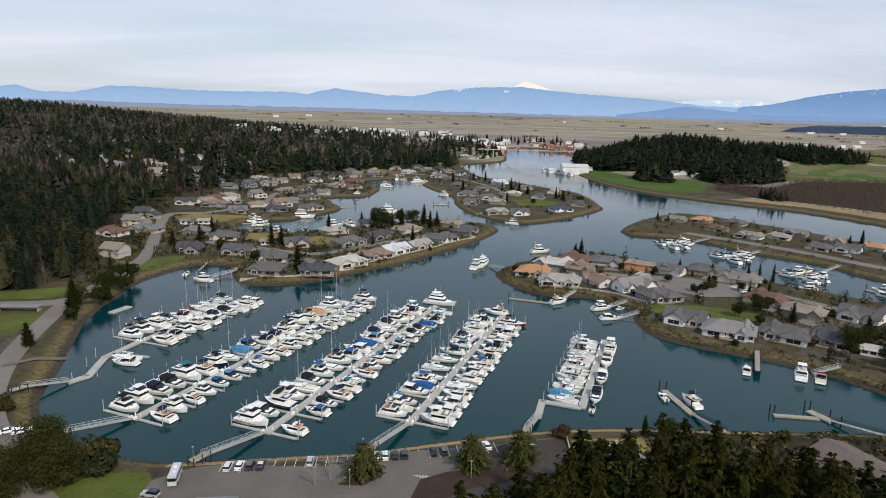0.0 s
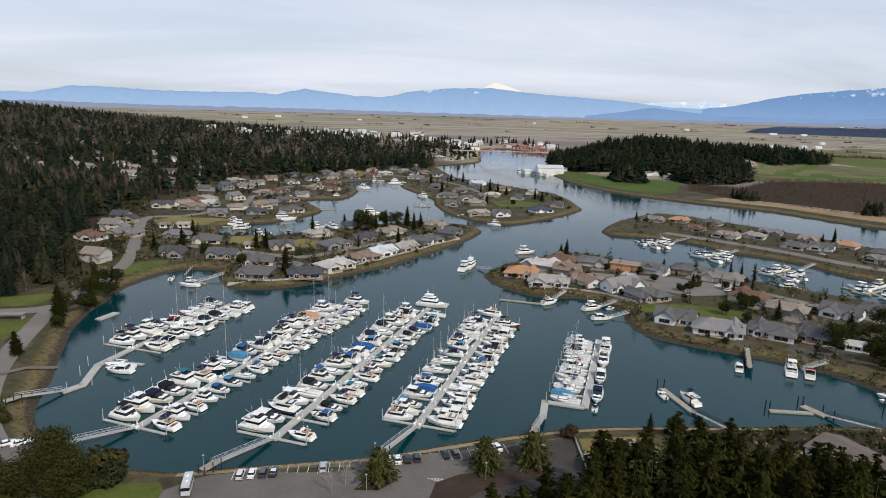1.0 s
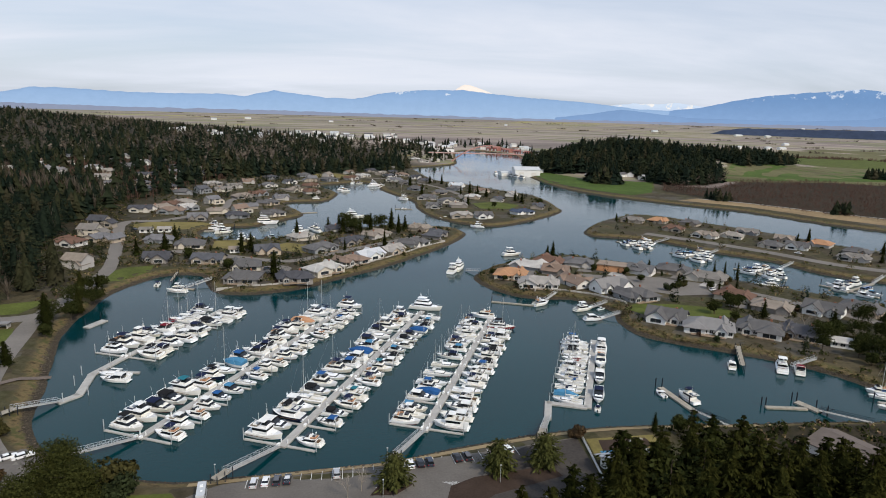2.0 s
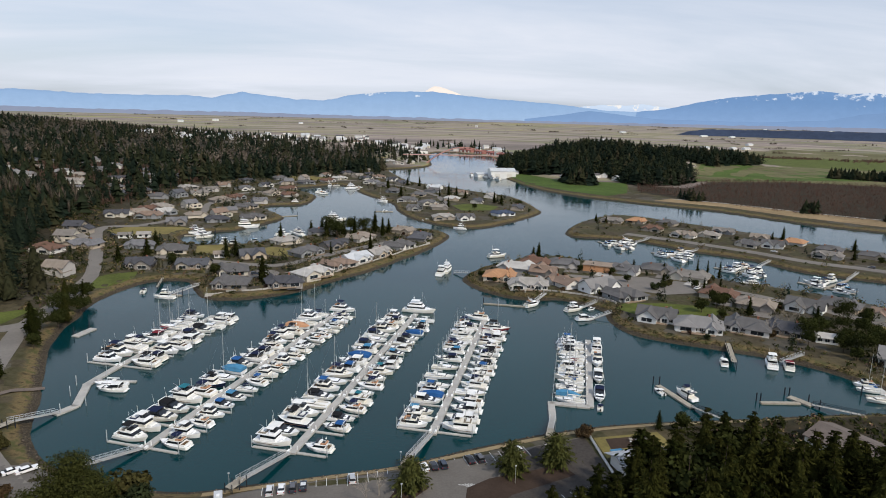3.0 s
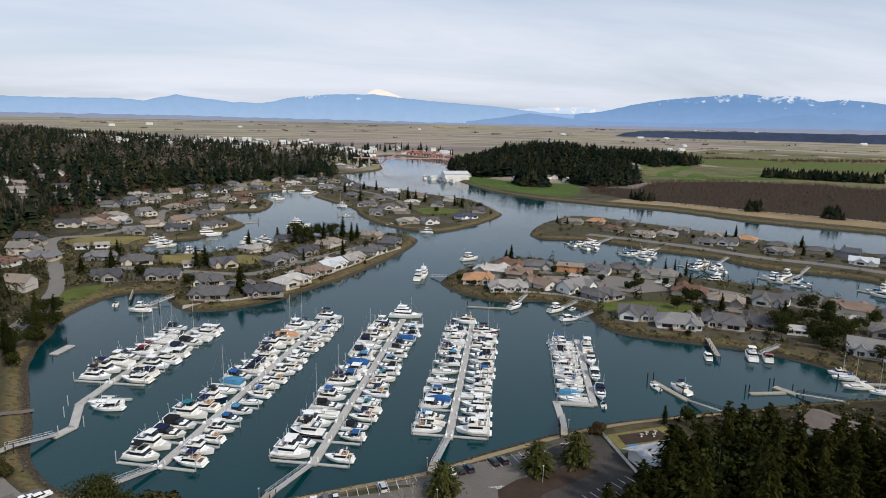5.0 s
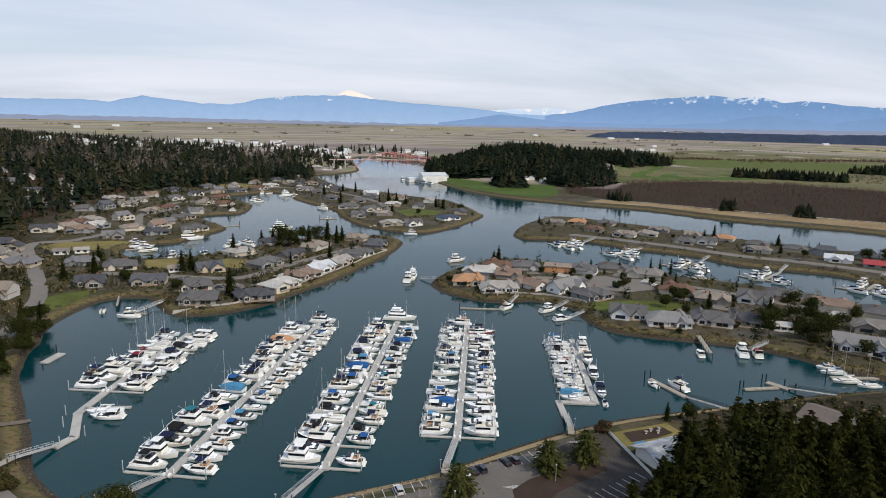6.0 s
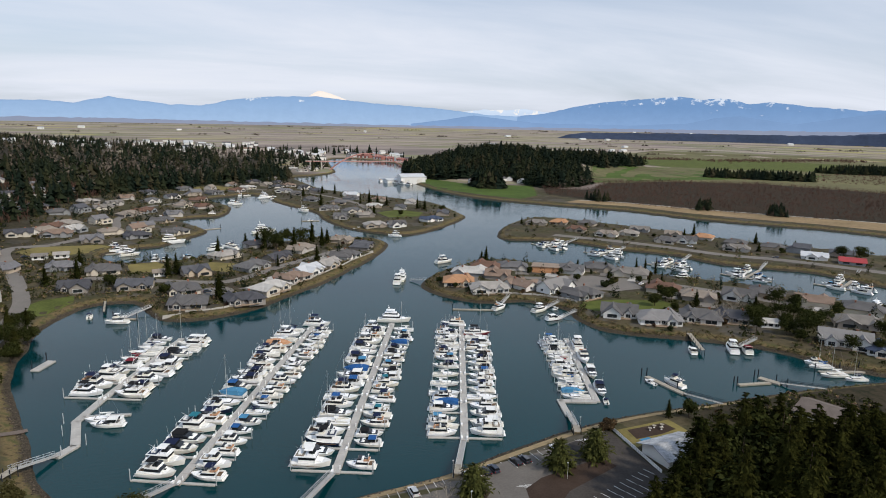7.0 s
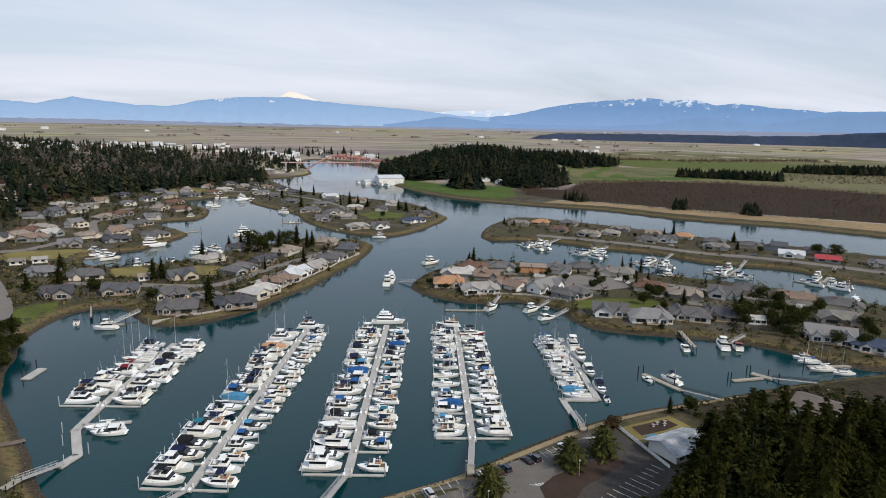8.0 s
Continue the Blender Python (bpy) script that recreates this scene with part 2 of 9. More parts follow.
M["needle_light"] = mat("olive green pine needles", (0.05, 0.054, 0.017), 0.35, 0.8, big=0.3, small=2.0, bump=0, island=True)
M["leaf"] = mat("evergreen leaves", (0.026, 0.0305, 0.0095), 0.5, 0.75, big=0.3, small=2.0, bump=0, island=True)
M["leaf_grand"] = mat("dark olive pine needles", (0.034, 0.037, 0.011), 0.45, 0.8, big=0.3, small=1.5, bump=0, island=True)
M["brush"] = mat("mixed winter brush", (0.06, 0.05, 0.02), 0.5, 0.9, big=0.06, small=0.8, bump=0, coords="World", island=True, pick="Island", colors=[(0.08, 0.073, 0.029), (0.054, 0.06, 0.02), (0.13, 0.096, 0.052), (0.095, 0.086, 0.034), (0.11, 0.07, 0.05), (0.042, 0.05, 0.017), (0.17, 0.13, 0.072)])
M["leaf_olive"] = mat("olive shrub leaves", (0.085, 0.08, 0.03), 0.4, 0.8, big=0.3, small=2.0, bump=0, island=True, colors=[(0.03, 0.034, 0.012), (0.046, 0.042, 0.016), (0.066, 0.044, 0.024), (0.026, 0.033, 0.015), (0.055, 0.034, 0.024)])
M["twig"] = mat("bare brown twigs", (0.098, 0.058, 0.043), 0.28, 0.9, big=0.03, small=0.4, bump=0, coords="World")
M["twig_grey"] = mat("grey brown bare twigs", (0.095, 0.078, 0.062), 0.4, 0.9, big=0.05, small=0.4, bump=0, coords="World", island=True)
M["twig_pale"] = mat("bare pale birch twigs", (0.3, 0.26, 0.21), 0.3, 0.9, big=0.3, small=2.0, bump=0)
# vehicles
M["car_paint"] = mat("car paint", (0.3, 0.3, 0.3), 0.05, 0.2, 0.2, bump=0, colors=[(0.02, 0.02, 0.024), (0.4, 0.41, 0.42), (0.04, 0.05, 0.07), (0.62, 0.62, 0.62), (0.03, 0.035, 0.045), (0.1, 0.1, 0.11)])
M["van_paint"] = mat("pale grey van paint", (0.45, 0.46, 0.47), 0.1, 0.35, bump=0)
M["car_white"] = mat("white car paint", (0.7, 0.7, 0.7), 0.05, 0.25, bump=0)
M["bridge_red"] = mat("orange red bridge steel", (0.45, 0.22, 0.18), 0.15, 0.6, coords="World")
M["cannery"] = mat("rust red siding", (0.29, 0.12, 0.1), 0.2, 0.8, big=0.1, coords="World")
M["gravel"] = mat("brown gravel yard", (0.15, 0.12, 0.1), 0.35, 0.95, big=0.08, small=1.5, bump=0.4, coords="World")
M["roof_taupe"] = mat("taupe shingle", (0.14, 0.115, 0.1), 0.3, 0.9, big=0.3, small=5.0, bump=0.5)
M["lamp_white"] = mat("headlight lens", (0.7, 0.7, 0.68), 0.05, 0.1, bump=0)
M["lamp_red"] = mat("tail light lens", (0.3, 0.01, 0.01), 0.05, 0.2, bump=0)

# water
m, nt, bsdf = base_mat("sea water")
pos = nt.nodes.new("ShaderNodeNewGeometry").outputs["Position"]
deep = ramp(nt, noise_out(nt, pos, 0.006, 3), [(0.35, (0.001, 0.0235, 0.0285)), (0.65, (0.0016, 0.0315, 0.037))])
nt.links.new(deep, bsdf.inputs["Base Color"])
bsdf.inputs["Roughness"].default_value, bsdf.inputs["IOR"].default_value, bsdf.inputs["Specular IOR Level"].default_value = 0.06, 1.333, 0.36
wind = maprange(nt, noise_out(nt, pos, 0.012, 4), 0.35, 0.65, 0.25, 1.0)
rip = nt.nodes.new("ShaderNodeMath"); rip.operation = "MULTIPLY"
nt.links.new(noise_out(nt, pos, 0.9, 4, 0.65), rip.inputs[0]); nt.links.new(wind, rip.inputs[1])
bump_to(nt, bsdf, rip.outputs[0], 0.24, 0.22)
M["water"] = m

# ground sheet: banks by height, then land use by the vertex layer "use" (field, wood, garden)
m, nt, bsdf = base_mat("land")
geo = nt.nodes.new("ShaderNodeNewGeometry"); pos = geo.outputs["Position"]
sepp = nt.nodes.new("ShaderNodeSeparateXYZ"); nt.links.new(pos, sepp.inputs[0])
use = nt.nodes.new("ShaderNodeVertexColor"); use.layer_name = "use"
sepu = nt.nodes.new("ShaderNodeSeparateColor"); nt.links.new(use.outputs[0], sepu.inputs[0])
n_big, n_mid, n_fine = noise_out(nt, pos, 0.05, 5), noise_out(nt, pos, 0.35, 4), noise_out(nt, pos, 2.2, 3)
garden = ramp(nt, n_big, [(0.3, (0.024, 0.025, 0.009)), (0.45, (0.052, 0.043, 0.021)), (0.55, (0.04, 0.032, 0.022)), (0.7, (0.03, 0.028, 0.013))])
plots = nt.nodes.new("ShaderNodeTexVoronoi"); plots.inputs["Scale"].default_value = 0.085
warp = nt.nodes.new("ShaderNodeTexNoise"); warp.inputs["Scale"].default_value = 0.12; warp.inputs["Detail"].default_value = 4
nt.links.new(pos, warp.inputs["Vector"])
shift = nt.nodes.new("ShaderNodeVectorMath"); shift.operation = "MULTIPLY_ADD"; shift.inputs[1].default_value = (16, 16, 0)
nt.links.new(warp.outputs["Color"], shift.inputs[0]); nt.links.new(pos, shift.inputs[2])
nt.links.new(shift.outputs[0], plots.inputs["Vector"])
sepg = nt.nodes.new("ShaderNodeSeparateColor"); nt.links.new(plots.outputs["Color"], sepg.inputs[0])
plot = ramp(nt, sepg.outputs[0], [(0.0, (0.07, 0.075, 0.026)), (0.2, (0.15, 0.12, 0.06)), (0.36, (0.05, 0.038, 0.026)), (0.52, (0.15, 0.14, 0.13)), (0.66, (0.06, 0.062, 0.022)), (0.84, (0.085, 0.066, 0.043))], "CONSTANT")
garden = mixc(nt, 0.4, garden, plot)
garden = mixc(nt, 0.35, garden, ramp(nt, n_mid, [(0.35, (0.02, 0.022, 0.01)), (0.6, (0.1, 0.084, 0.056))]))
wood = ramp(nt, n_mid, [(0.35, (0.016, 0.017, 0.009)), (0.6, (0.042, 0.032, 0.02))])
vor = nt.nodes.new("ShaderNodeTexVoronoi"); vor.distance = "CHEBYCHEV"; vor.inputs["Scale"].default_value = 1.0
fmap = nt.nodes.new("ShaderNodeMapping"); fmap.inputs["Scale"].default_value = (0.0013, 0.0042, 1); fmap.inputs["Rotation"].default_value = (0, 0, radians(12))
nt.links.new(pos, fmap.inputs[0]); nt.links.new(fmap.outputs[0], vor.inputs["Vector"])
sepv = nt.nodes.new("ShaderNodeSeparateColor"); nt.links.new(vor.outputs["Color"], sepv.inputs[0])
field = ramp(nt, sepv.outputs[0], [(0.0, (0.25, 0.205, 0.18)), (0.13, (0.15, 0.16, 0.08)), (0.26, (0.3, 0.25, 0.205)), (0.38, (0.175, 0.18, 0.092)), (0.5, (0.2, 0.16, 0.145)), (0.62, (0.27, 0.24, 0.145)), (0.74, (0.15, 0.125, 0.112)), (0.84, (0.31, 0.26, 0.22)), (0.95, (0.34, 0.31, 0.09))], "CONSTANT")
field = mixc(nt, 0.2, field, ramp(nt, noise_out(nt, pos, 0.01, 5), [(0.35, (0.16, 0.135, 0.11)), (0.65, (0.4, 0.34, 0.29))]))
land = mixc(nt, sepu.outputs[0], garden, field)
land = mixc(nt, sepu.outputs[1], land, wood)
straw = ramp(nt, n_mid, [(0.3, (0.046, 0.037, 0.018)), (0.48, (0.15, 0.11, 0.054)), (0.6, (0.08, 0.076, 0.03)), (0.75, (0.062, 0.066, 0.022))])
wob = nt.nodes.new("ShaderNodeMath"); wob.operation = "MULTIPLY_ADD"; wob.inputs[1].default_value = 1.5
nt.links.new(n_mid, wob.inputs[0]); nt.links.new(sepp.outputs[2], wob.inputs[2])
hgt = wob.outputs[0]
mud = ramp(nt, n_fine, [(0.35, (0.022, 0.019, 0.014)), (0.65, (0.085, 0.068, 0.048))])
land = mixc(nt, maprange(nt, hgt, 2.6, 3.2, 0, 1), straw, land)
land = mixc(nt, maprange(nt, hgt, 1.5, 2.0, 0, 1), mud, land)
land = mixc(nt, 0.35, land, ramp(nt, n_fine, [(0.3, (0.5, 0.5, 0.5)), (0.7, (1.0, 1.0, 1.0))]), "MULTIPLY")
nt.links.new(land, bsdf.inputs["Base Color"]); bsdf.inputs["Roughness"].default_value = 0.95; bsdf.inputs["Specular IOR Level"].default_value = 0.1
bump_to(nt, bsdf, n_mid, 0.5, 0.4)
M["land"] = m


def ridge_mat(name, low, high, snow_at, snow_full, scale, snow=(0.7, 0.72, 0.76)):
    """Far ridges, with snow lying high up; far enough to be a backdrop. Distance haze is painted into their glowing
    colours.
    """
    m, nt, bsdf = base_mat(name)
    pos = nt.nodes.new("ShaderNodeNewGeometry").outputs["Position"]
    s = nt.nodes.new("ShaderNodeSeparateXYZ"); nt.links.new(pos, s.inputs[0])
    n = noise_out(nt, pos, scale, 6, 0.65)
    k = nt.nodes.new("ShaderNodeMath"); k.operation = "MULTIPLY_ADD"; k.inputs[1].default_value = 600.0
    nt.links.new(n, k.inputs[0]); nt.links.new(s.outputs[2], k.inputs[2])
    # Painted haze: blends from the low colour to the high one by height.
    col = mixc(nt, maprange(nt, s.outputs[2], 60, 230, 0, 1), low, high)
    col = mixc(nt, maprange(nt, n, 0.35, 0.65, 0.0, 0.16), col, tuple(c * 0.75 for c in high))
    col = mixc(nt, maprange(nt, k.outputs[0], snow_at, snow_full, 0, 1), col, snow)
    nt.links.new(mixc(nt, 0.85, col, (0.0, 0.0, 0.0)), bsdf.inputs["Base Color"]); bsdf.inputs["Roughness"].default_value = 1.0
    # Mostly emission, so the haze tint hardly depends on the sun.
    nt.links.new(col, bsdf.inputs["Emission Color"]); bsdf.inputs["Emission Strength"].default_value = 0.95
    bsdf.inputs["Specular IOR Level"].default_value = 0.0
    return m


# These low and high colours already include the haze of distance.
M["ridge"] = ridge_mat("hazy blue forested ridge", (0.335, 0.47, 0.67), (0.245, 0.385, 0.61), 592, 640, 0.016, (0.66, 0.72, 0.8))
M["ridge_east"] = ridge_mat("hazy blue forested massif", (0.245, 0.375, 0.6), (0.16, 0.285, 0.51), 586, 634, 0.016, (0.6, 0.67, 0.78))
M["ridge_front"] = ridge_mat("nearer hazy blue hill", (0.215, 0.335, 0.55), (0.165, 0.28, 0.49), 1900, 1950, 0.006)
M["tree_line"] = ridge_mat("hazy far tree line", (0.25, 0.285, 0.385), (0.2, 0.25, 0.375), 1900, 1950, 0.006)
M["peak"] = ridge_mat("hazy snow peak", (0.6, 0.68, 0.78), (0.74, 0.73, 0.74), 460, 540, 0.016, (0.88, 0.79, 0.72))
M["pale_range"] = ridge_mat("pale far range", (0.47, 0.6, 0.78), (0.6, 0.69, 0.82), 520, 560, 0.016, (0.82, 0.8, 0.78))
# Base colour pulled towards blue to paint in the haze of distance.
M["far_wood"] = mat("distant wooded hill tinted with haze", (0.036, 0.05, 0.085), 0.3, 0.95, big=0.01, small=0.06, bump=0, coords="World")

# ---------------------------------------------------------------- mesh helpers


class Shape:
    """Collects vertices and faces of one mesh."""

    def __init__(self):
        self.v, self.f = [], []

    def add(self, verts, faces):
        n = len(self.v)
        self.v += [tuple(p) for p in verts]
        self.f += [tuple(i + n for i in q) for q in faces]
        return self

    def box(self, c, s, rz=0.0, top=1.0):
        """A box of size s round c, turned by rz degrees; top: how far its upper face narrows."""
        ca, sa = math.cos(radians(rz)), math.sin(radians(rz))
        out = []
        for k, z in ((1.0, -0.5), (top, 0.5)):
            for a, b in ((-0.5, -0.5), (0.5, -0.5), (0.5, 0.5), (-0.5, 0.5)):
                x, y = a * s[0] * k, b * s[1] * k
                out.append((c[0] + x * ca - y * sa, c[1] + x * sa + y * ca, c[2] + z * s[2]))
        return self.add(out, [(3, 2, 1, 0), (4, 5, 6, 7), (0, 1, 5, 4), (1, 2, 6, 5), (2, 3, 7, 6), (3, 0, 4, 7)])

    def tube(self, a, b, r, n=6, r2=None):
        a, b = Vector(a), Vector(b)
        r2 = r if r2 is None else r2
        d = (b - a).normalized()
        u = d.orthogonal().normalized(); w = d.cross(u)
        ring = [(math.cos(2 * math.pi * i / n), math.sin(2 * math.pi * i / n)) for i in range(n)]
        verts = [a + (u * c + w * s) * r for c, s in ring] + [b + (u * c + w * s) * r2 for c, s in ring]
        faces = [(i, (i + 1) % n, n + (i + 1) % n, n + i) for i in range(n)] + [tuple(range(n - 1, -1, -1)), tuple(range(n, 2 * n))]
        return self.add(verts, faces)

    def sweep(self, points, r, n=4):
        """One bent tube along a line of points."""
        p = [Vector(q) for q in points]
        verts, faces = [], []
        for i, q in enumerate(p):
            d = (p[min(i + 1, len(p) - 1)] - p[max(i - 1, 0)]).normalized()
            u = d.orthogonal().normalized(); w = d.cross(u)
            verts += [q + (u * math.cos(2 * math.pi * k / n) + w * math.sin(2 * math.pi * k / n)) * r for k in range(n)]
            if i:
                faces += [((i - 1) * n + k, (i - 1) * n + (k + 1) % n, i * n + (k + 1) % n, i * n + k) for k in range(n)]
        return self.add(verts, faces)

    def frustum(self, x0, x1, hy, z0, z1, aft, fore, inset):
        """A cabin block: bottom x0..x1 by 2*hy; the top is drawn in by aft, fore and inset."""
        return self.add([(x0, -hy, z0), (x1, -hy, z0), (x1, hy, z0), (x0, hy, z0),
                         (x0 + aft, -hy + inset, z1), (x1 - fore, -hy + inset, z1), (x1 - fore, hy - inset, z1), (x0 + aft, hy - inset, z1)],
                        [(3, 2, 1, 0), (4, 5, 6, 7), (0, 1, 5, 4), (1, 2, 6, 5), (2, 3, 7, 6), (3, 0, 4, 7)])

    def band(self, x0, x1, hy, z0, z1, aft, fore, inset, a, b, out=0.025):
        """The slice a..b (shares of the height) of the same block, set proud by out: a run of windows."""
        h = z1 - z0
        def at(k):
            return x0 + aft * k, x1 - fore * k, hy - inset * k
        (p, q, r), (s, t, u) = at(a), at(b)
        return self.add([(p - out, -r - out, z0 + h * a), (q + out, -r - out, z0 + h * a), (q + out, r + out, z0 + h * a), (p - out, r + out, z0 + h * a),
                         (s - out, -u - out, z0 + h * b), (t + out, -u - out, z0 + h * b), (t + out, u + out, z0 + h * b), (s - out, u + out, z0 + h * b)],
                        [(0, 1, 5, 4), (1, 2, 6, 5), (2, 3, 7, 6), (3, 0, 4, 7), (3, 2, 1, 0), (4, 5, 6, 7)])

    def mesh(self, name, material=None, smooth=False):
        me = bpy.data.meshes.new(name)
        me.from_pydata(self.v, [], self.f)
        if material:
            me.materials.append(material)
        if smooth:
            me.polygons.foreach_set("use_smooth", [True] * len(me.polygons))
        me.update()
        return me


def part(name, shape, material, parent, label="", smooth=False, at=None):
    ob = new(name, shape.mesh(name, material, smooth))
    ob.parent = parent
    if at is not None:
        ob.matrix_basis = at
    if label:
        ob["label"] = label
    return ob


def arrays_mesh(name, verts, faces, material, per=3, smooth=False, tones=None):
    """A mesh from numpy arrays of triangles or quads."""
    me = bpy.data.meshes.new(name)
    me.vertices.add(len(verts)); me.vertices.foreach_set("co", np.asarray(verts, np.float32).ravel())
    me.loops.add(len(faces) * per); me.loops.foreach_set("vertex_index", np.asarray(faces, np.int32).ravel())
    me.polygons.add(len(faces)); me.polygons.foreach_set("loop_start", np.arange(0, len(faces) * per, per, dtype=np.int32))
    if smooth:
        me.polygons.foreach_set("use_smooth", [True] * len(faces))
    me.update(calc_edges=True)
    me.materials.append(material)
    if tones is not None:
        me.attributes.new("tone", "FLOAT", "POINT").data.foreach_set("value", np.asarray(tones, np.float32))
    return me


# ---------------------------------------------------------------- plan of shore and islands
SOUTH = [(205, 158), (160, 166), (123, 169), (98, 169), (74, 169), (49, 169), (30, 166.5), (15, 163), (-2, 158), (-20, 152), (-40, 149), (-56, 146.5), (-70, 145), (-84, 148), (-97, 154.5), (-109, 162), (-120, 178), (-126, 196), (-133, 215), (-141, 237), (-148, 262), (-149, 284), (-151, 305), (-147, 325), (-140, 341), (-128, 347), (-117, 344)]
INNER = [(-112, 330), (-104, 314), (-91, 308), (-75, 311), (-58, 323), (-43, 341), (-24, 361), (0, 395), (24, 432), (38, 462), (41, 480), (35, 495), (20, 503), (-10, 507), (-38, 494), (-62, 476), (-76, 460), (-98, 446), (-121, 441), (-140, 446), (-152, 465), (-150, 480), (-138, 490), (-118, 498), (-105, 522), (-91, 549), (-92, 568), (-104, 595), (-117, 622), (-105, 634), (-83, 638), (-74, 662), (-72, 710), (-84, 746), (-101, 778), (-76, 803), (-49, 823), (-29, 785), (-24, 745), (-5, 690), (9, 650), (11, 600), (24, 548), (47, 516)]
CHANNEL = [(71, 507), (105, 537), (145, 587), (152, 623), (151, 704), (120, 749), (99, 789), (52, 858), (34, 964), (26, 1060), (57, 1089), (106, 1155), (118, 1250), (126, 1328), (138, 1450), (160, 1560), (196, 1602), (236, 1556), (270, 1460), (280, 1360), (256, 1240), (200, 1060), (194, 920), (203, 803), (228, 735), (261, 690), (287, 659), (340, 607), (375, 538), (412, 493), (452, 454), (483, 398), (600, 230), (760, 60), (700, 0), (420, 60), (330, 110)]
ISLE_NEAR = [(30, 335), (38, 315), (48, 304), (60, 300), (72, 300), (80, 291), (87, 280), (84, 265), (86, 249), (97, 237), (113, 228), (128, 218), (142, 203), (152, 183), (165, 168), (190, 166), (215, 150), (420, -60), (520, -20), (420, 90), (300, 185), (259, 232), (244, 250), (225, 290), (199, 317), (174, 340), (152, 365), (118, 385), (103, 397), (82, 397), (59, 381), (44, 368), (32, 350)]
ISLE_FAR = [(137, 488), (139, 468), (161, 460), (184, 446), (205, 411), (230, 387), (243, 352), (266, 331), (287, 311), (302, 262), (380, 170), (560, -40), (640, 20), (560, 150), (470, 240), (396, 328), (377, 360), (348, 395), (316, 433), (290, 485), (255, 538), (231, 568), (205, 573), (164, 533)]


def rounded(points, n=4):
    """Catmull-Rom through the corners of a closed outline."""
    p = np.array(points, float); out = []
    for i in range(len(p)):
        a, b, c, d = p[i - 1], p[i], p[(i + 1) % len(p)], p[(i + 2) % len(p)]
        for k in range(n):
            t = k / n
            out.append(0.5 * (2 * b + (c - a) * t + (2 * a - 5 * b + 4 * c - d) * t * t + (3 * b - a - 3 * c + d) * t ** 3))
    return np.array(out)


def inside(poly, x, y):
    r = np.zeros(x.shape, bool)
    for (x0, y0), (x1, y1) in zip(poly, np.roll(poly, -1, 0)):
        if y0 != y1:
            r ^= ((y0 > y) != (y1 > y)) & (x < (x1 - x0) * (y - y0) / (y1 - y0) + x0)
    return r


def signed(poly, x, y):
    """Metres to the outline, positive within it."""
    d = np.full(x.shape, 1e18)
    for (x0, y0), (x1, y1) in zip(poly, np.roll(poly, -1, 0)):
        dx, dy = x1 - x0, y1 - y0
        t = np.clip(((x - x0) * dx + (y - y0) * dy) / (dx * dx + dy * dy + 1e-9), 0, 1)
        d = np.minimum(d, (x - x0 - t * dx) ** 2 + (y - y0 - t * dy) ** 2)
    d = np.sqrt(d)
    return np.where(inside(poly, x, y), d, -d)


WATER_LINE = rounded(SOUTH + INNER + CHANNEL, 3)
NEAR_LINE, FAR_LINE = rounded(ISLE_NEAR, 3), rounded(ISLE_FAR, 3)


def shore(x, y):
    """Metres inland (positive) or out on the water (negative)."""
    return np.maximum(np.maximum(-signed(WATER_LINE, x, y), signed(NEAR_LINE, x, y)), signed(FAR_LINE, x, y))


def step(v, a, b):
    t = np.clip((v - a) / (b - a), 0, 1)
    return t * t * (3 - 2 * t)


def height(x, y, s=None):
    x, y = np.atleast_1d(np.asarray(x, float)), np.atleast_1d(np.asarray(y, float))
    s = shore(x, y) if s is None else s
    bank = np.where(s > 0, 2.7 * np.clip(s / 7.5, 0, 1) ** 0.85, np.maximum(s * 0.35, -2.5))
    hill = 78 * np.exp(-(((x + 1250) / 620) ** 2 + ((y - 1500) / 900) ** 2)) + 15 * np.exp(-(((x + 430) / 150) ** 2 + ((y - 480) / 320) ** 2)) + 14 * np.exp(-(((x + 330) / 120) ** 2 + ((y - 850) / 200) ** 2))
    hill = hill + 9 * np.exp(-(((x - 60) / 130) ** 2 + ((y - 20) / 75) ** 2))
    knoll = 32 * np.exp(-(((x - 400) / 170) ** 2 + ((y - 1110) / 110) ** 2)) + 17 * np.exp(-(((x - 640) / 150) ** 2 + ((y - 1230) / 110) ** 2)) + 10 * np.exp(-(((x - 20) / 90) ** 2 + ((y - 1330) / 110) ** 2))
    far = np.hypot(x + 40, y)
    rise = np.clip((far - 2300) / 2500, 0, None) * 62
    return bank + (hill + knoll) * step(s, 12, 110) + rise


def ground_z(x, y):
    """Height of the built ground sheet, by its four nearest corners."""
    i = int(min(max(np.searchsorted(xs, x) - 1, 0), nx - 2)); j = int(min(max(np.searchsorted(ys, y) - 1, 0), ny - 2))
    u, v = (x - xs[i]) / (xs[i + 1] - xs[i]), (y - ys[j]) / (ys[j + 1] - ys[j])
    g = gz.reshape(ny, nx)
    return float((g[j, i] * (1 - u) + g[j, i + 1] * u) * (1 - v) + (g[j + 1, i] * (1 - u) + g[j + 1, i + 1] * u) * v)


def spread(*runs):
    out = []
    for a, b, d in runs:
        out += list(np.arange(a, b, d))
    return np.array(out + [runs[-1][1]])


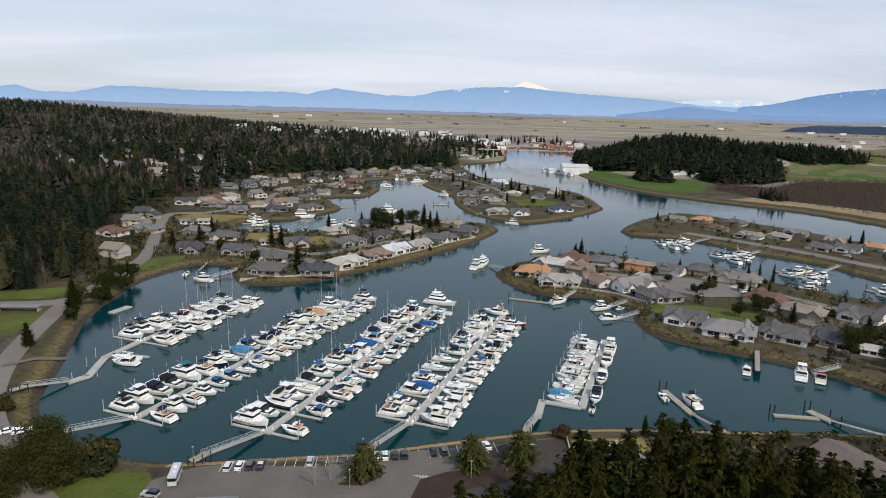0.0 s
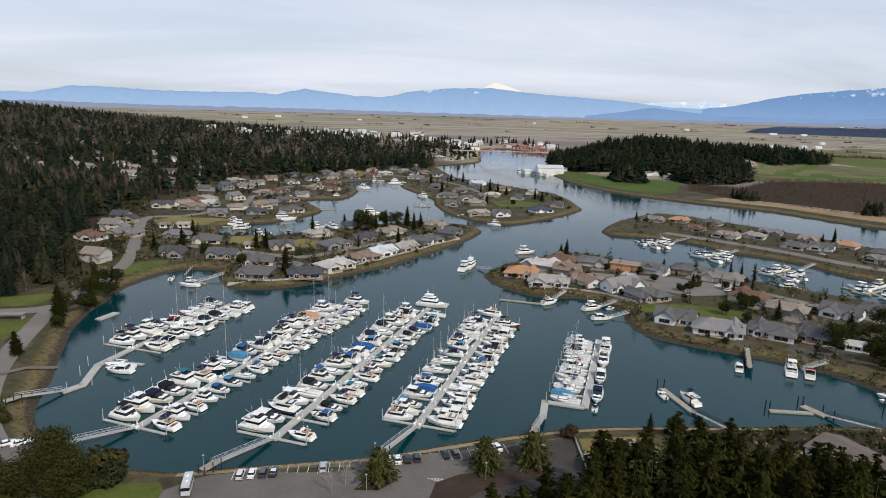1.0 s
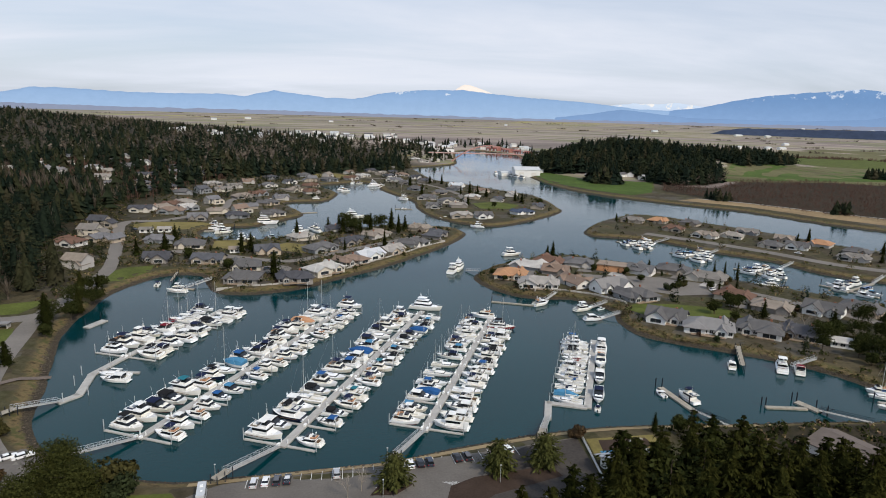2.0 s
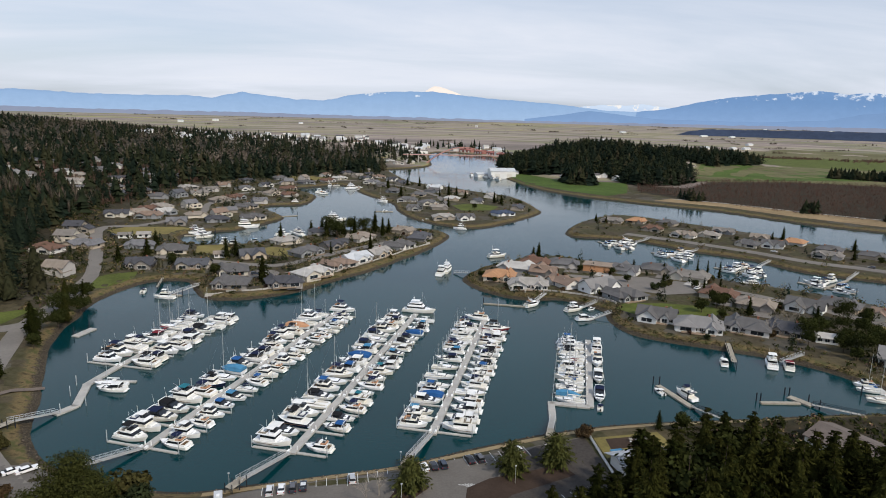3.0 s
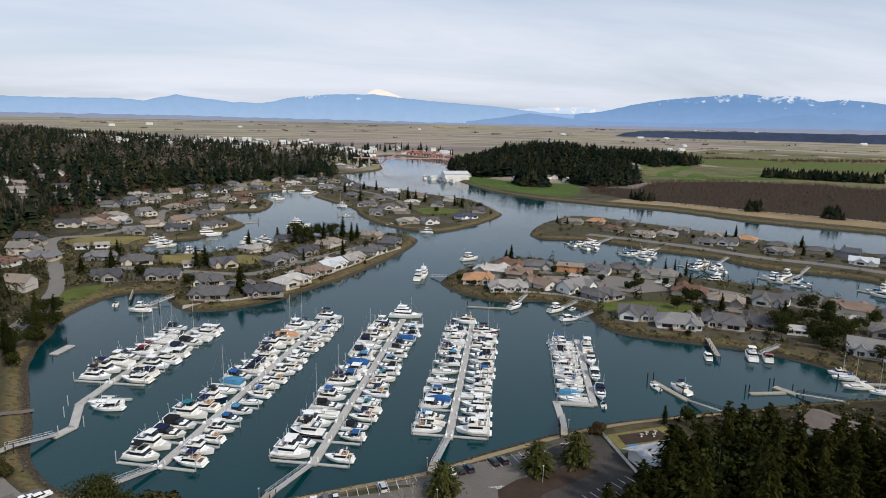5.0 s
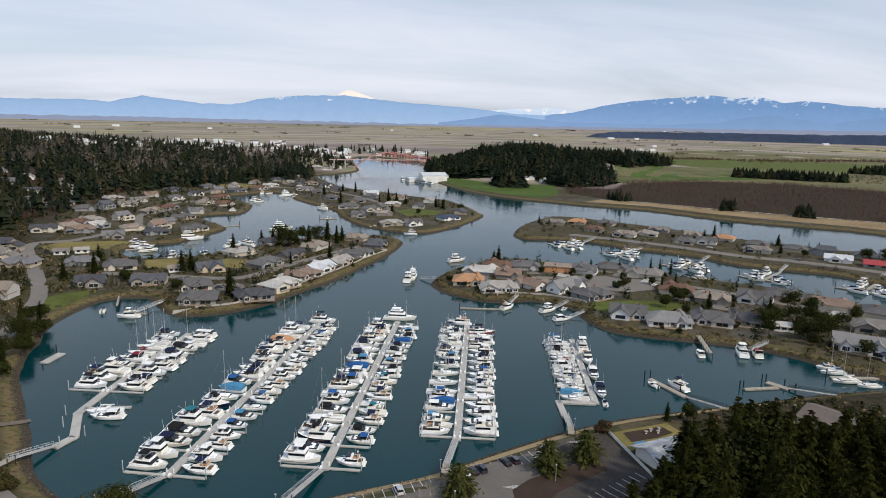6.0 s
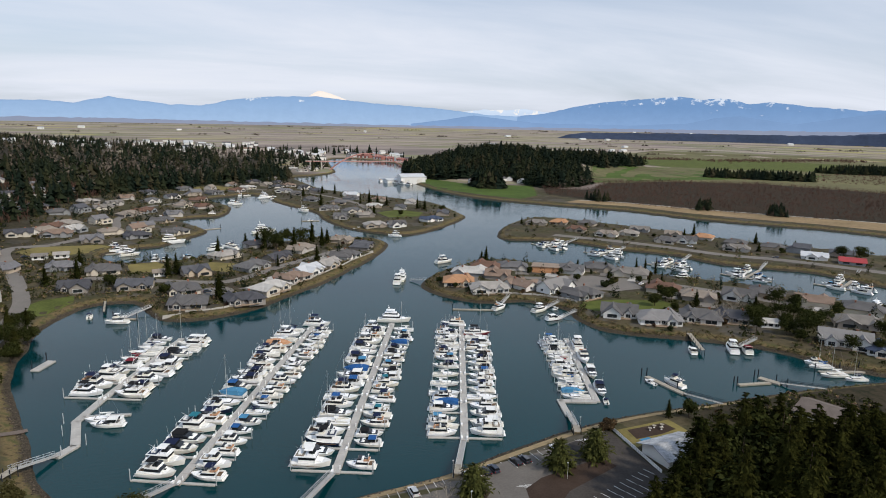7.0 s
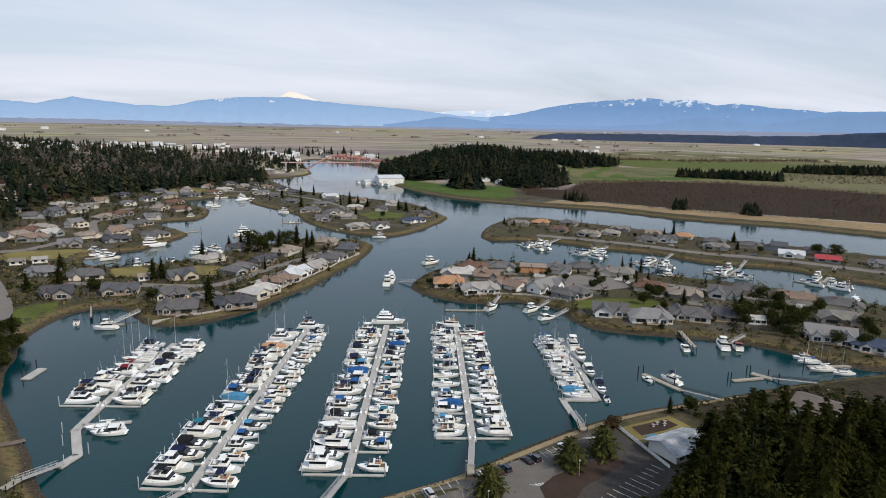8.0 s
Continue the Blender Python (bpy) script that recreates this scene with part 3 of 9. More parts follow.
xs = spread((-4700, -900, 100), (-900, -230, 14), (-230, 320, 2.5), (320, 900, 10), (900, 4700, 100))
ys = spread((-500, 60, 20), (60, 560, 2.5), (560, 1250, 6), (1250, 2300, 30), (2300, 4860, 80))
gx, gy = np.meshgrid(xs, ys)
gs = shore(gx.ravel(), gy.ravel())
gz = height(gx.ravel(), gy.ravel(), gs)
rough = np.array([noise.noise((a * 0.06, b * 0.06, 0)) for a, b in zip(gx.ravel()[::1], gy.ravel()[::1])])
gz = gz + np.where(gs > 9, 0.12, 0.35) * rough * (np.abs(gs) < 40) * (gs < 9)
nx, ny = len(xs), len(ys)
idx = np.arange(nx * ny).reshape(ny, nx)
quads = np.stack([idx[:-1, :-1], idx[:-1, 1:], idx[1:, 1:], idx[1:, :-1]], -1).reshape(-1, 4)
me = arrays_mesh("ground", np.stack([gx.ravel(), gy.ravel(), gz], 1), quads, M["land"], 4, True)
lay = me.color_attributes.new("use", "FLOAT_COLOR", "POINT")
fx, fy = gx.ravel(), gy.ravel()
field_w = step(fy + 0.9 * fx, 1080, 1230) * step(fx, -150, 60)
field_w = np.maximum(field_w, step(fy, 1500, 1800))
wood_w = step(-fx - 0.10 * fy, 125, 200) * step(fy, 240, 330) * (1 - step(fy, 1900, 2400)) * step(-fx, 150, 190)
wood_w = np.maximum(wood_w, step(fy, 1050, 1120) * (1 - step(fy, 1480, 1600)) * (1 - step(fx, -20, 60)))
wood_w = np.maximum(wood_w, (1 - step(fy, 118, 130)) * step(fx, 22, 34) * 0.8)
wood_w = np.maximum(wood_w, (1 - step(fy, 164, 172)) * step(fx, 56, 64) * 0.85)
EAST = [(208, 990), (250, 965), (322, 960), (348, 925), (342, 845), (371, 822), (441, 855), (505, 965), (525, 1060), (500, 1250), (300, 1290), (225, 1150)]
EAST_END = [(600, 1075), (663, 1118), (769, 1172), (800, 1260), (720, 1380), (600, 1300), (555, 1160)]
THICKET = [(318, 752), (356, 660), (392, 590), (440, 540), (520, 470), (620, 360), (900, 560), (760, 850), (620, 912), (500, 900), (412, 800), (350, 830)]
wood_w = np.maximum(wood_w, np.where(inside(np.array(EAST, float), fx, fy) | inside(np.array(EAST_END, float), fx, fy) | inside(np.array(THICKET, float), fx, fy), 1.0, 0.0))
cols = np.stack([field_w, wood_w, np.zeros_like(fx), np.ones_like(fx)], 1).astype(np.float32)
lay.data.foreach_set("color", cols.ravel())
tagged(new("ground", me), "grassy shore land with straw banks and far farm fields", "ground", kind="structure")

sea = Shape()
sea.add([(-4700, -500, 0), (4700, -500, 0), (4700, 2300, 0), (-4700, 2300, 0)], [(0, 1, 2, 3)])
tagged(new("water", sea.mesh("water", M["water"])), "dark teal sheltered sea water with faint ripples", "water", kind="structure")


# ---------------------------------------------------------------- far ridges
def profile(points, az):
    a, e = zip(*points)
    return np.interp(az, a, e)


def ridge(name, label, points, dist, depth, material, rough_deg, seed, foot=40.0):
    """A range of hills round the viewpoint; points are bearings and heights of its skyline in degrees."""
    az = np.arange(points[0][0], points[-1][0], 0.1)
    el = profile(points, az)
    n = np.array([noise.fractal((a * 0.9, seed, 0), 1.0, 2.0, 5) for a in az])
    el = el + n * rough_deg
    rows, m = [], 9
    for k in range(m):
        u = k / (m - 1)
        d = dist - depth * (1 - u)
        jag = np.array([noise.fractal((a * 0.5, seed + 7, u * 2.5), 1.0, 2.0, 4) for a in az])
        top = 90 + (dist) * np.tan(np.radians(el)) / np.cos(np.radians(az - 18)) ** 0
        z = foot + (top - foot) * (u ** 1.15) + jag * 18 * u * (1 - u) * 4 * np.clip(top / 200, 0, 1)
        dd = d + jag * depth * 0.1 * (1 - u)
        rows.append(np.stack([-40 + dd * np.sin(np.radians(az)), dd * np.cos(np.radians(az)), z], 1))
    back = rows[-1].copy(); back[:, :2] *= 1.01; back[:, 2] = foot
    rows.append(back)
    v = np.concatenate(rows); w = len(az); h = len(rows)
    i = np.arange(w * h).reshape(h, w)
    q = np.stack([i[:-1, :-1], i[:-1, 1:], i[1:, 1:], i[1:, :-1]], -1).reshape(-1, 4)
    return tagged(new(name, arrays_mesh(name, v, q, material, 4, True)), label, "mountain", kind="structure")


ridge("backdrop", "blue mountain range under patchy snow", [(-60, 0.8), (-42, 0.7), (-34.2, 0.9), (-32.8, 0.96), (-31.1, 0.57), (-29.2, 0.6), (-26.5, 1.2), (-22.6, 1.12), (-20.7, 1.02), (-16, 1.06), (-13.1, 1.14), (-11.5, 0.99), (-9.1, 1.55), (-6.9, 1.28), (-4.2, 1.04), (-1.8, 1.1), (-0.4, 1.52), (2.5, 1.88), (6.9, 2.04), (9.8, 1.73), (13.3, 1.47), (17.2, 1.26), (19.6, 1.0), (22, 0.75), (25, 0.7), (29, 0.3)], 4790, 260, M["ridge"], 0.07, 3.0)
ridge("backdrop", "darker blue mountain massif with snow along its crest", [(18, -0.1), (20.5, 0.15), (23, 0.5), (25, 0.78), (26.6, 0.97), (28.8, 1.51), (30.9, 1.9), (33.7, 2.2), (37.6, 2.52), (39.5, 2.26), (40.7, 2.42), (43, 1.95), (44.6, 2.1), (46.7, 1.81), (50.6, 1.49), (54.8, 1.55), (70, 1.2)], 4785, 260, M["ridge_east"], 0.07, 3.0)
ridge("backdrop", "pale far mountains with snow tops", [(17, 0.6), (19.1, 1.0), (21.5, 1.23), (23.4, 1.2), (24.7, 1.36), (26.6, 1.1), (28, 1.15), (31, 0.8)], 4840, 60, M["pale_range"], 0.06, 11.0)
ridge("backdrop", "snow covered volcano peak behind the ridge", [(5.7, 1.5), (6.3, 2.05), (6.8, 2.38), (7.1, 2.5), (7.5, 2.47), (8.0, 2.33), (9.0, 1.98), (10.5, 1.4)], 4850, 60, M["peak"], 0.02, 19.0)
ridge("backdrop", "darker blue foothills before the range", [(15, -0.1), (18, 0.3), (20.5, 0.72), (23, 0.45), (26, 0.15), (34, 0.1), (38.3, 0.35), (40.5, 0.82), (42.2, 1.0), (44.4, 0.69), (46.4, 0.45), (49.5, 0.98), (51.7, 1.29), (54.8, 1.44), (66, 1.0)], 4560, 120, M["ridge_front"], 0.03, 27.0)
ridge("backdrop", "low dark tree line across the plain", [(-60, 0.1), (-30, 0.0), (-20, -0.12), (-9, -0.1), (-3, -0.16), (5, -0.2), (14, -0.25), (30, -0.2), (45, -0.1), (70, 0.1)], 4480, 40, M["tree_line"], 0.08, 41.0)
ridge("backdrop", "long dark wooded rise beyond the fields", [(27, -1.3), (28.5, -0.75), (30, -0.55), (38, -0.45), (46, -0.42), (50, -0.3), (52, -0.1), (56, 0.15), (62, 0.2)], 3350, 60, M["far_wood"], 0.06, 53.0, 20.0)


# ---------------------------------------------------------------- roads, lots and lawns
PAVED = []


def draped(name, label, outline, material, lift=0.08, cell=4.0, category="pavement", smooth_n=1):
    """A flat cover on the land: a clipped grid, each corner lifted above the ground."""
    poly = rounded(outline, smooth_n) if smooth_n > 1 else np.array(outline, float)
    if name in ("road", "pavement", "parking_lot", "lawn"):
        PAVED.append(poly)
    bm = bmesh.new()
    f = bm.faces.new([bm.verts.new((a, b, 0)) for a, b in poly])
    x0, y0 = poly.min(0); x1, y1 = poly.max(0)
    for axis, lo, hi in ((0, x0, x1), (1, y0, y1)):
        for c in np.arange(math.ceil(lo / cell) * cell, hi, cell):
            co, no = ((c, 0, 0), (1, 0, 0)) if axis == 0 else ((0, c, 0), (0, 1, 0))
            bmesh.ops.bisect_plane(bm, geom=bm.verts[:] + bm.edges[:] + bm.faces[:], plane_co=co, plane_no=no)
    bm.normal_update()
    z = height([v.co.x for v in bm.verts], [v.co.y for v in bm.verts])
    for v, h in zip(bm.verts, z):
        v.co.z = h + lift
    bmesh.ops.recalc_face_normals(bm, faces=bm.faces)
    if sum(f.normal.z for f in bm.faces) < 0:
        bmesh.ops.reverse_faces(bm, faces=bm.faces)
    me = bpy.data.meshes.new(name); bm.to_mesh(me); bm.free()
    me.materials.append(material)
    return tagged(new(name, me), label, category, kind="structure")


def strip(points, width):
    """The outline of a road of that width along a line."""
    p = np.array(points, float)
    q = []
    for i in range(len(p) - 1):
        a, b, c, d = p[max(i - 1, 0)], p[i], p[i + 1], p[min(i + 2, len(p) - 1)]
        for k in range(4):
            t = k / 4
            q.append(0.5 * (2 * b + (c - a) * t + (2 * a - 5 * b + 4 * c - d) * t * t + (3 * b - a - 3 * c + d) * t ** 3))
    q = np.array(q + [p[-1]])
    d = np.gradient(q, axis=0); d /= np.linalg.norm(d, axis=1)[:, None]
    n = np.stack([-d[:, 1], d[:, 0]], 1) * width / 2
    return [tuple(a) for a in np.concatenate([q + n, (q - n)[::-1]])]


draped("parking_lot", "worn grey asphalt car park beside the shore", [(-66, 118), (-66, 133), (-58, 139.5), (-50, 142.5), (-36, 144), (-17, 147.5), (2, 150.5), (16, 153.5), (33, 158), (33, 133), (45, 108), (20, 96), (-60, 100)], M["asphalt"], 0.08, 4, "car park")
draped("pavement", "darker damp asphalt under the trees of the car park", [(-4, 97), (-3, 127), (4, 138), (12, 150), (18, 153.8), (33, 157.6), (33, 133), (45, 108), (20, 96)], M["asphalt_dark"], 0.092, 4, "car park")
draped("road", "pale asphalt road along the wooded shore", strip([(-66, 112), (-82, 120), (-104, 140), (-126, 165), (-140, 190), (-149, 214), (-156, 240), (-162, 266), (-163, 300), (-165, 330), (-169, 355), (-182, 395), (-198, 440), (-210, 475), (-207, 492), (-190, 500)], 7.5), M["road"], 0.1, 4, "road")
draped("road", "pale access road towards the wooded hill", strip([(-162, 268), (-172, 262), (-200, 256), (-240, 250)], 9), M["road"], 0.13, 4, "road")
draped("pavement", "grey car park at the west bend of the shore", [(-128, 148), (-112, 160), (-104, 154), (-98, 145), (-108, 132), (-130, 130)], M["asphalt"], 0.12, 4, "car park")
draped("road", "grey residential street on the islet", strip([(210, 235), (190, 272), (165, 305), (140, 325), (115, 330), (88, 340)], 7), M["road"], 0.1, 4, "road")
draped("pavement", "grey paved court between the islet houses", [(100, 322), (112, 338), (134, 334), (150, 316), (146, 300), (128, 298), (112, 308)], M["road"], 0.12, 4, "pavement")
draped("road", "grey residential street on the spit", strip([(-150, 395), (-120, 385), (-90, 372), (-70, 372), (-45, 400), (-20, 425), (5, 450)], 7), M["road"], 0.1, 4, "road")
draped("pavement", "round grey cul-de-sac between the houses", [(-80 + 9 * math.cos(a * 0.4), 350 + 9 * math.sin(a * 0.4)) for a in range(16)], M["road"], 0.13, 4, "pavement")
draped("road", "grey street along the channel dike", strip([(180, 470), (213, 436), (240, 402), (262, 368), (290, 343), (318, 305), (350, 250)], 10), M["road"], 0.1, 4, "road")
draped("road", "grey street through the far neighbourhood", strip([(-190, 500), (-160, 560), (-165, 620), (-150, 690), (-120, 740), (-130, 800), (-80, 850), (-20, 850), (30, 790), (60, 700), (60, 620)], 6.5), M["road"], 0.1, 5, "road")
draped("lawn", "bright mown lawn beside the car park", [(-100, 122), (-96, 142), (-84, 141), (-70, 138.5), (-66, 133), (-66, 116), (-80, 108)], M["lawn"], 0.06, 4, "lawn")
draped("lawn", "mown green verge beside the shore road", [(-166, 340), (-160, 352), (-147, 358), (-145, 346), (-153, 326), (-158, 322)], M["lawn"], 0.06, 4, "lawn")
draped("lawn", "green lawn by the road bend", [(-190, 240), (-164, 252), (-157, 236), (-164, 215), (-185, 215)], M["lawn"], 0.06, 4, "lawn")
draped("lawn", "green verge along the access road", [(-240, 258), (-200, 264), (-172, 270), (-168, 292), (-200, 276), (-240, 270)], M["lawn"], 0.07, 4, "lawn")
draped("lawn", "wide green lawn on the islet", [(96, 268), (92, 278), (100, 285), (120, 283), (140, 276), (142, 264), (124, 262)], M["lawn"], 0.06, 4, "lawn")
draped("lawn", "dry lawn between the spit houses", [(-84, 398), (-96, 410), (-84, 424), (-60, 412), (-48, 402), (-62, 388)], M["dry_lawn"], 0.06, 4, "lawn")
draped("lawn", "dry vacant lawn by the inner basin", [(-128, 405), (-132, 428), (-116, 432), (-108, 418), (-112, 402)], M["dry_lawn"], 0.06, 4, "lawn")
draped("lawn", "dry green lawn on the far point", [(70, 590), (66, 625), (92, 640), (112, 618), (100, 592)], M["lawn"], 0.06, 5, "lawn")
draped("lawn", "dry green lawn near the cream house", [(190, 228), (196, 246), (216, 240), (226, 226), (206, 216)], M["dry_lawn"], 0.06, 5, "lawn")
draped("lawn", "narrow dry verge along the neighbourhood basin", [(-205, 478), (-196, 496), (-160, 500), (-150, 492), (-162, 470), (-190, 462)], M["dry_lawn"], 0.06, 5, "lawn")
draped("lawn", "hillside clearing among the far houses", [(-110, 850), (-120, 880), (-90, 900), (-66, 880), (-74, 855)], M["dry_lawn"], 0.1, 6, "lawn")
draped("pavement", "straw coloured grass verge along the shore", strip([(-66, 141.2), (-58, 142.3), (-40, 145.9), (-18, 149.6), (0, 153.8), (16, 158.4), (33, 162.5), (60, 164.5), (90, 164.5)], 3.4), M["straw"], 0.1, 3, "verge")
draped("field", "bright green meadow before the conifer wood", [(196, 860), (204, 960), (230, 985), (262, 900), (300, 880), (350, 860), (300, 742), (262, 712), (236, 752), (212, 812)], M["lawn_bright"], 0.12, 12, "field")
draped("field", "rough olive and brown pasture behind the thicket", [(455, 880), (640, 900), (760, 840), (905, 560), (1200, 420), (1900, 500), (1900, 1500), (1400, 2000), (950, 1750), (800, 1300), (840, 1180), (600, 1115), (520, 1000)], M["pasture"], 0.16, 60, "field")
draped("field", "bright green crop field beyond the thicket", [(474, 900), (540, 1010), (600, 1105), (680, 1140), (800, 1145), (1000, 1060), (1040, 960), (800, 930), (641, 918)], M["lawn_bright"], 0.3, 20, "field")
draped("field", "rough olive pasture between meadow and thicket", [(304, 745), (350, 858), (372, 880), (480, 940), (486, 952), (430, 948), (362, 898)], M["lawn"], 0.2, 14, "field")
draped("field", "olive green pasture beyond the wood", [(800, 1250), (900, 1600), (1300, 1500), (1500, 1250), (1120, 1080)], M["lawn"], 0.4, 30, "field")
draped("field", "straw grass strip along the channel bank", [(300, 672), (355, 626), (388, 560), (424, 512), (463, 470), (496, 416), (600, 260), (640, 300), (560, 440), (500, 500), (440, 560), (372, 650), (330, 690)], M["rough_straw"], 0.12, 8, "field")
draped("road", "pale dike road along the channel", strip([(330, 688), (376, 650), (420, 590), (470, 535), (530, 470), (600, 370), (680, 260)], 3.5), M["concrete"], 0.2, 6, "road")


# ---------------------------------------------------------------- boats
def thing(name, label, category, group="", at=None):
    ob = new(name)
    ob.empty_display_size = 0.5
    if at is not None:
        ob.matrix_basis = at
    return tagged(ob, label, category, group)


def hull_shapes(L, B, fb, plumb=0.0, flare=0.1):
    """Hull, deck and boot stripe of a boat; bow towards +x, water line at z = 0."""
    S = [0.0, 0.12, 0.28, 0.45, 0.6, 0.72, 0.82, 0.9, 0.96, 1.0]
    rows, deck_rim, stripe = [], [], []
    for s in S:
        k = max(0.0, (s - 0.42) / 0.58)
        b = B / 2 * (0.9 + 0.1 * min(1, s / 0.35)) * (1 - k ** 2.3) + 0.03
        sheer = fb * (0.86 + 0.42 * s ** 2)
        x = -L / 2 + L * s
        rake = (1 - plumb) * 0.11 * L * k ** 2
        wl = b * (0.93 - flare * 3.2 * k)
        row = [(x - rake * 1.3, 0, -0.35), (x - rake, max(wl * 0.86, 0.02), -0.1), (x - rake * 0.85, max(wl, 0.03), 0.16), (x - rake * 0.4, (wl + b) / 2, sheer * 0.55), (x, b, sheer)]
        rows.append(row); deck_rim.append((x, b, sheer)); stripe.append(((x - rake, max(wl * 0.86, 0.02) + 0.015, -0.12), (x - rake * 0.85, max(wl, 0.03) + 0.015, 0.17)))
    h = Shape()
    n = len(rows[0])
    for side in (1, -1):
        base = len(h.v)
        h.v += [(p[0], p[1] * side, p[2]) for r in rows for p in r]
        for i in range(len(S) - 1):
            for j in range(n - 1):
                q = (base + i * n + j, base + (i + 1) * n + j, base + (i + 1) * n + j + 1, base + i * n + j + 1)
                h.f.append(q if side < 0 else q[::-1])
    h.add([rows[0][4], rows[0][3], rows[0][2], rows[0][1], (rows[0][0][0], -rows[0][1][1], rows[0][1][2]), (rows[0][2][0], -rows[0][2][1], rows[0][2][2]), (rows[0][3][0], -rows[0][3][1], rows[0][3][2]), (rows[0][4][0], -rows[0][4][1], rows[0][4][2])], [tuple(range(8))])
    d = Shape()
    m = len(deck_rim)
    d.add([(x, y - 0.06, z - 0.04) for x, y, z in deck_rim] + [(x, -y + 0.06, z - 0.04) for x, y, z in deck_rim], [(i, m + i, m + i + 1, i + 1) for i in range(m - 1)])
    b = Shape()
    for side in (1, -1):
        k = len(b.v)
        b.v += [(p[0], p[1] * side, p[2]) for pair in stripe for p in pair]
        b.f += [(k + 2 * i, k + 2 * i + 2, k + 2 * i + 3, k + 2 * i + 1) if side < 0 else (k + 2 * i + 1, k + 2 * i + 3, k + 2 * i + 2, k + 2 * i) for i in range(len(stripe) - 1)]
    return h, d, b, deck_rim


def rail_shape(rim, start, height, inset=0.14, r=0.022):
    """One bent rail round the bow; at each post it drops to the deck and rises again."""
    pts = rim[start:]
    line = [(x - 0.05, max(y - inset, 0.02), z) for x, y, z in pts]
    line = line + [(x, -y, z) for x, y, z in line[::-1]]
    path = []
    for x, y, z in line:
        path += [(x, y, z + height), (x + 0.01, y, z), (x + 0.02, y, z + height)]
    return Shape().sweep(path, r, 3)


def canopy_shape(x0, x1, hy, z, camber=0.12, thick=0.05):
    """A slightly arched canvas top."""
    s = Shape()
    n = 5
    ys_ = [hy * (2 * i / (n - 1) - 1) for i in range(n)]
    up = [(x, y, z + camber * (1 - (y / hy) ** 2)) for x in (x0, x1) for y in ys_]
    dn = [(x, y, q - thick) for x, y, q in up]
    s.add(up + dn, [(i, n + i, n + i + 1, i + 1) for i in range(n - 1)] + [(2 * n + i + 1, 3 * n + i + 1, 3 * n + i, 2 * n + i) for i in range(n - 1)]
          + [(i, i + 1, 2 * n + i + 1, 2 * n + i) for i in range(n - 1)] + [(n + i + 1, n + i, 3 * n + i, 3 * n + i + 1) for i in range(n - 1)] + [(0, 2 * n, 3 * n, n), (n - 1, 2 * n - 1, 4 * n - 1, 3 * n - 1)])
    return s


def hull_parts(root, L, B, fb, hull="gelcoat", plumb=0.0, rail=0.55, rail_from=4, swim=True):
    h, d, b, rim = hull_shapes(L, B, fb, plumb)
    part("hull", h, M[hull], root, smooth=True)
    part("boot_stripe", b, M["boot"], root, "dark antifouling stripe")
    part("deck", d, M["deck_paint"], root)
    if rail:
        part("bow_rail", rail_shape(rim, rail_from, rail), M["steel"], root, "thin steel bow rail")
    if swim:
        part("swim_platform", Shape().box((-L / 2 - 0.32, 0, 0.32), (0.7, B * 0.82, 0.09)), M["deck_paint"], root)
    return rim


def legs(x0, x1, y, z0, z1):
    """Four legs and two bows of one bent tube under a canvas top."""
    return Shape().sweep([(x0, -y, z0), (x0, -y, z1), (x0, y, z1), (x0, y, z0), (x1, y, z0), (x1, y, z1), (x1, -y, z1), (x1, -y, z0)], 0.025)


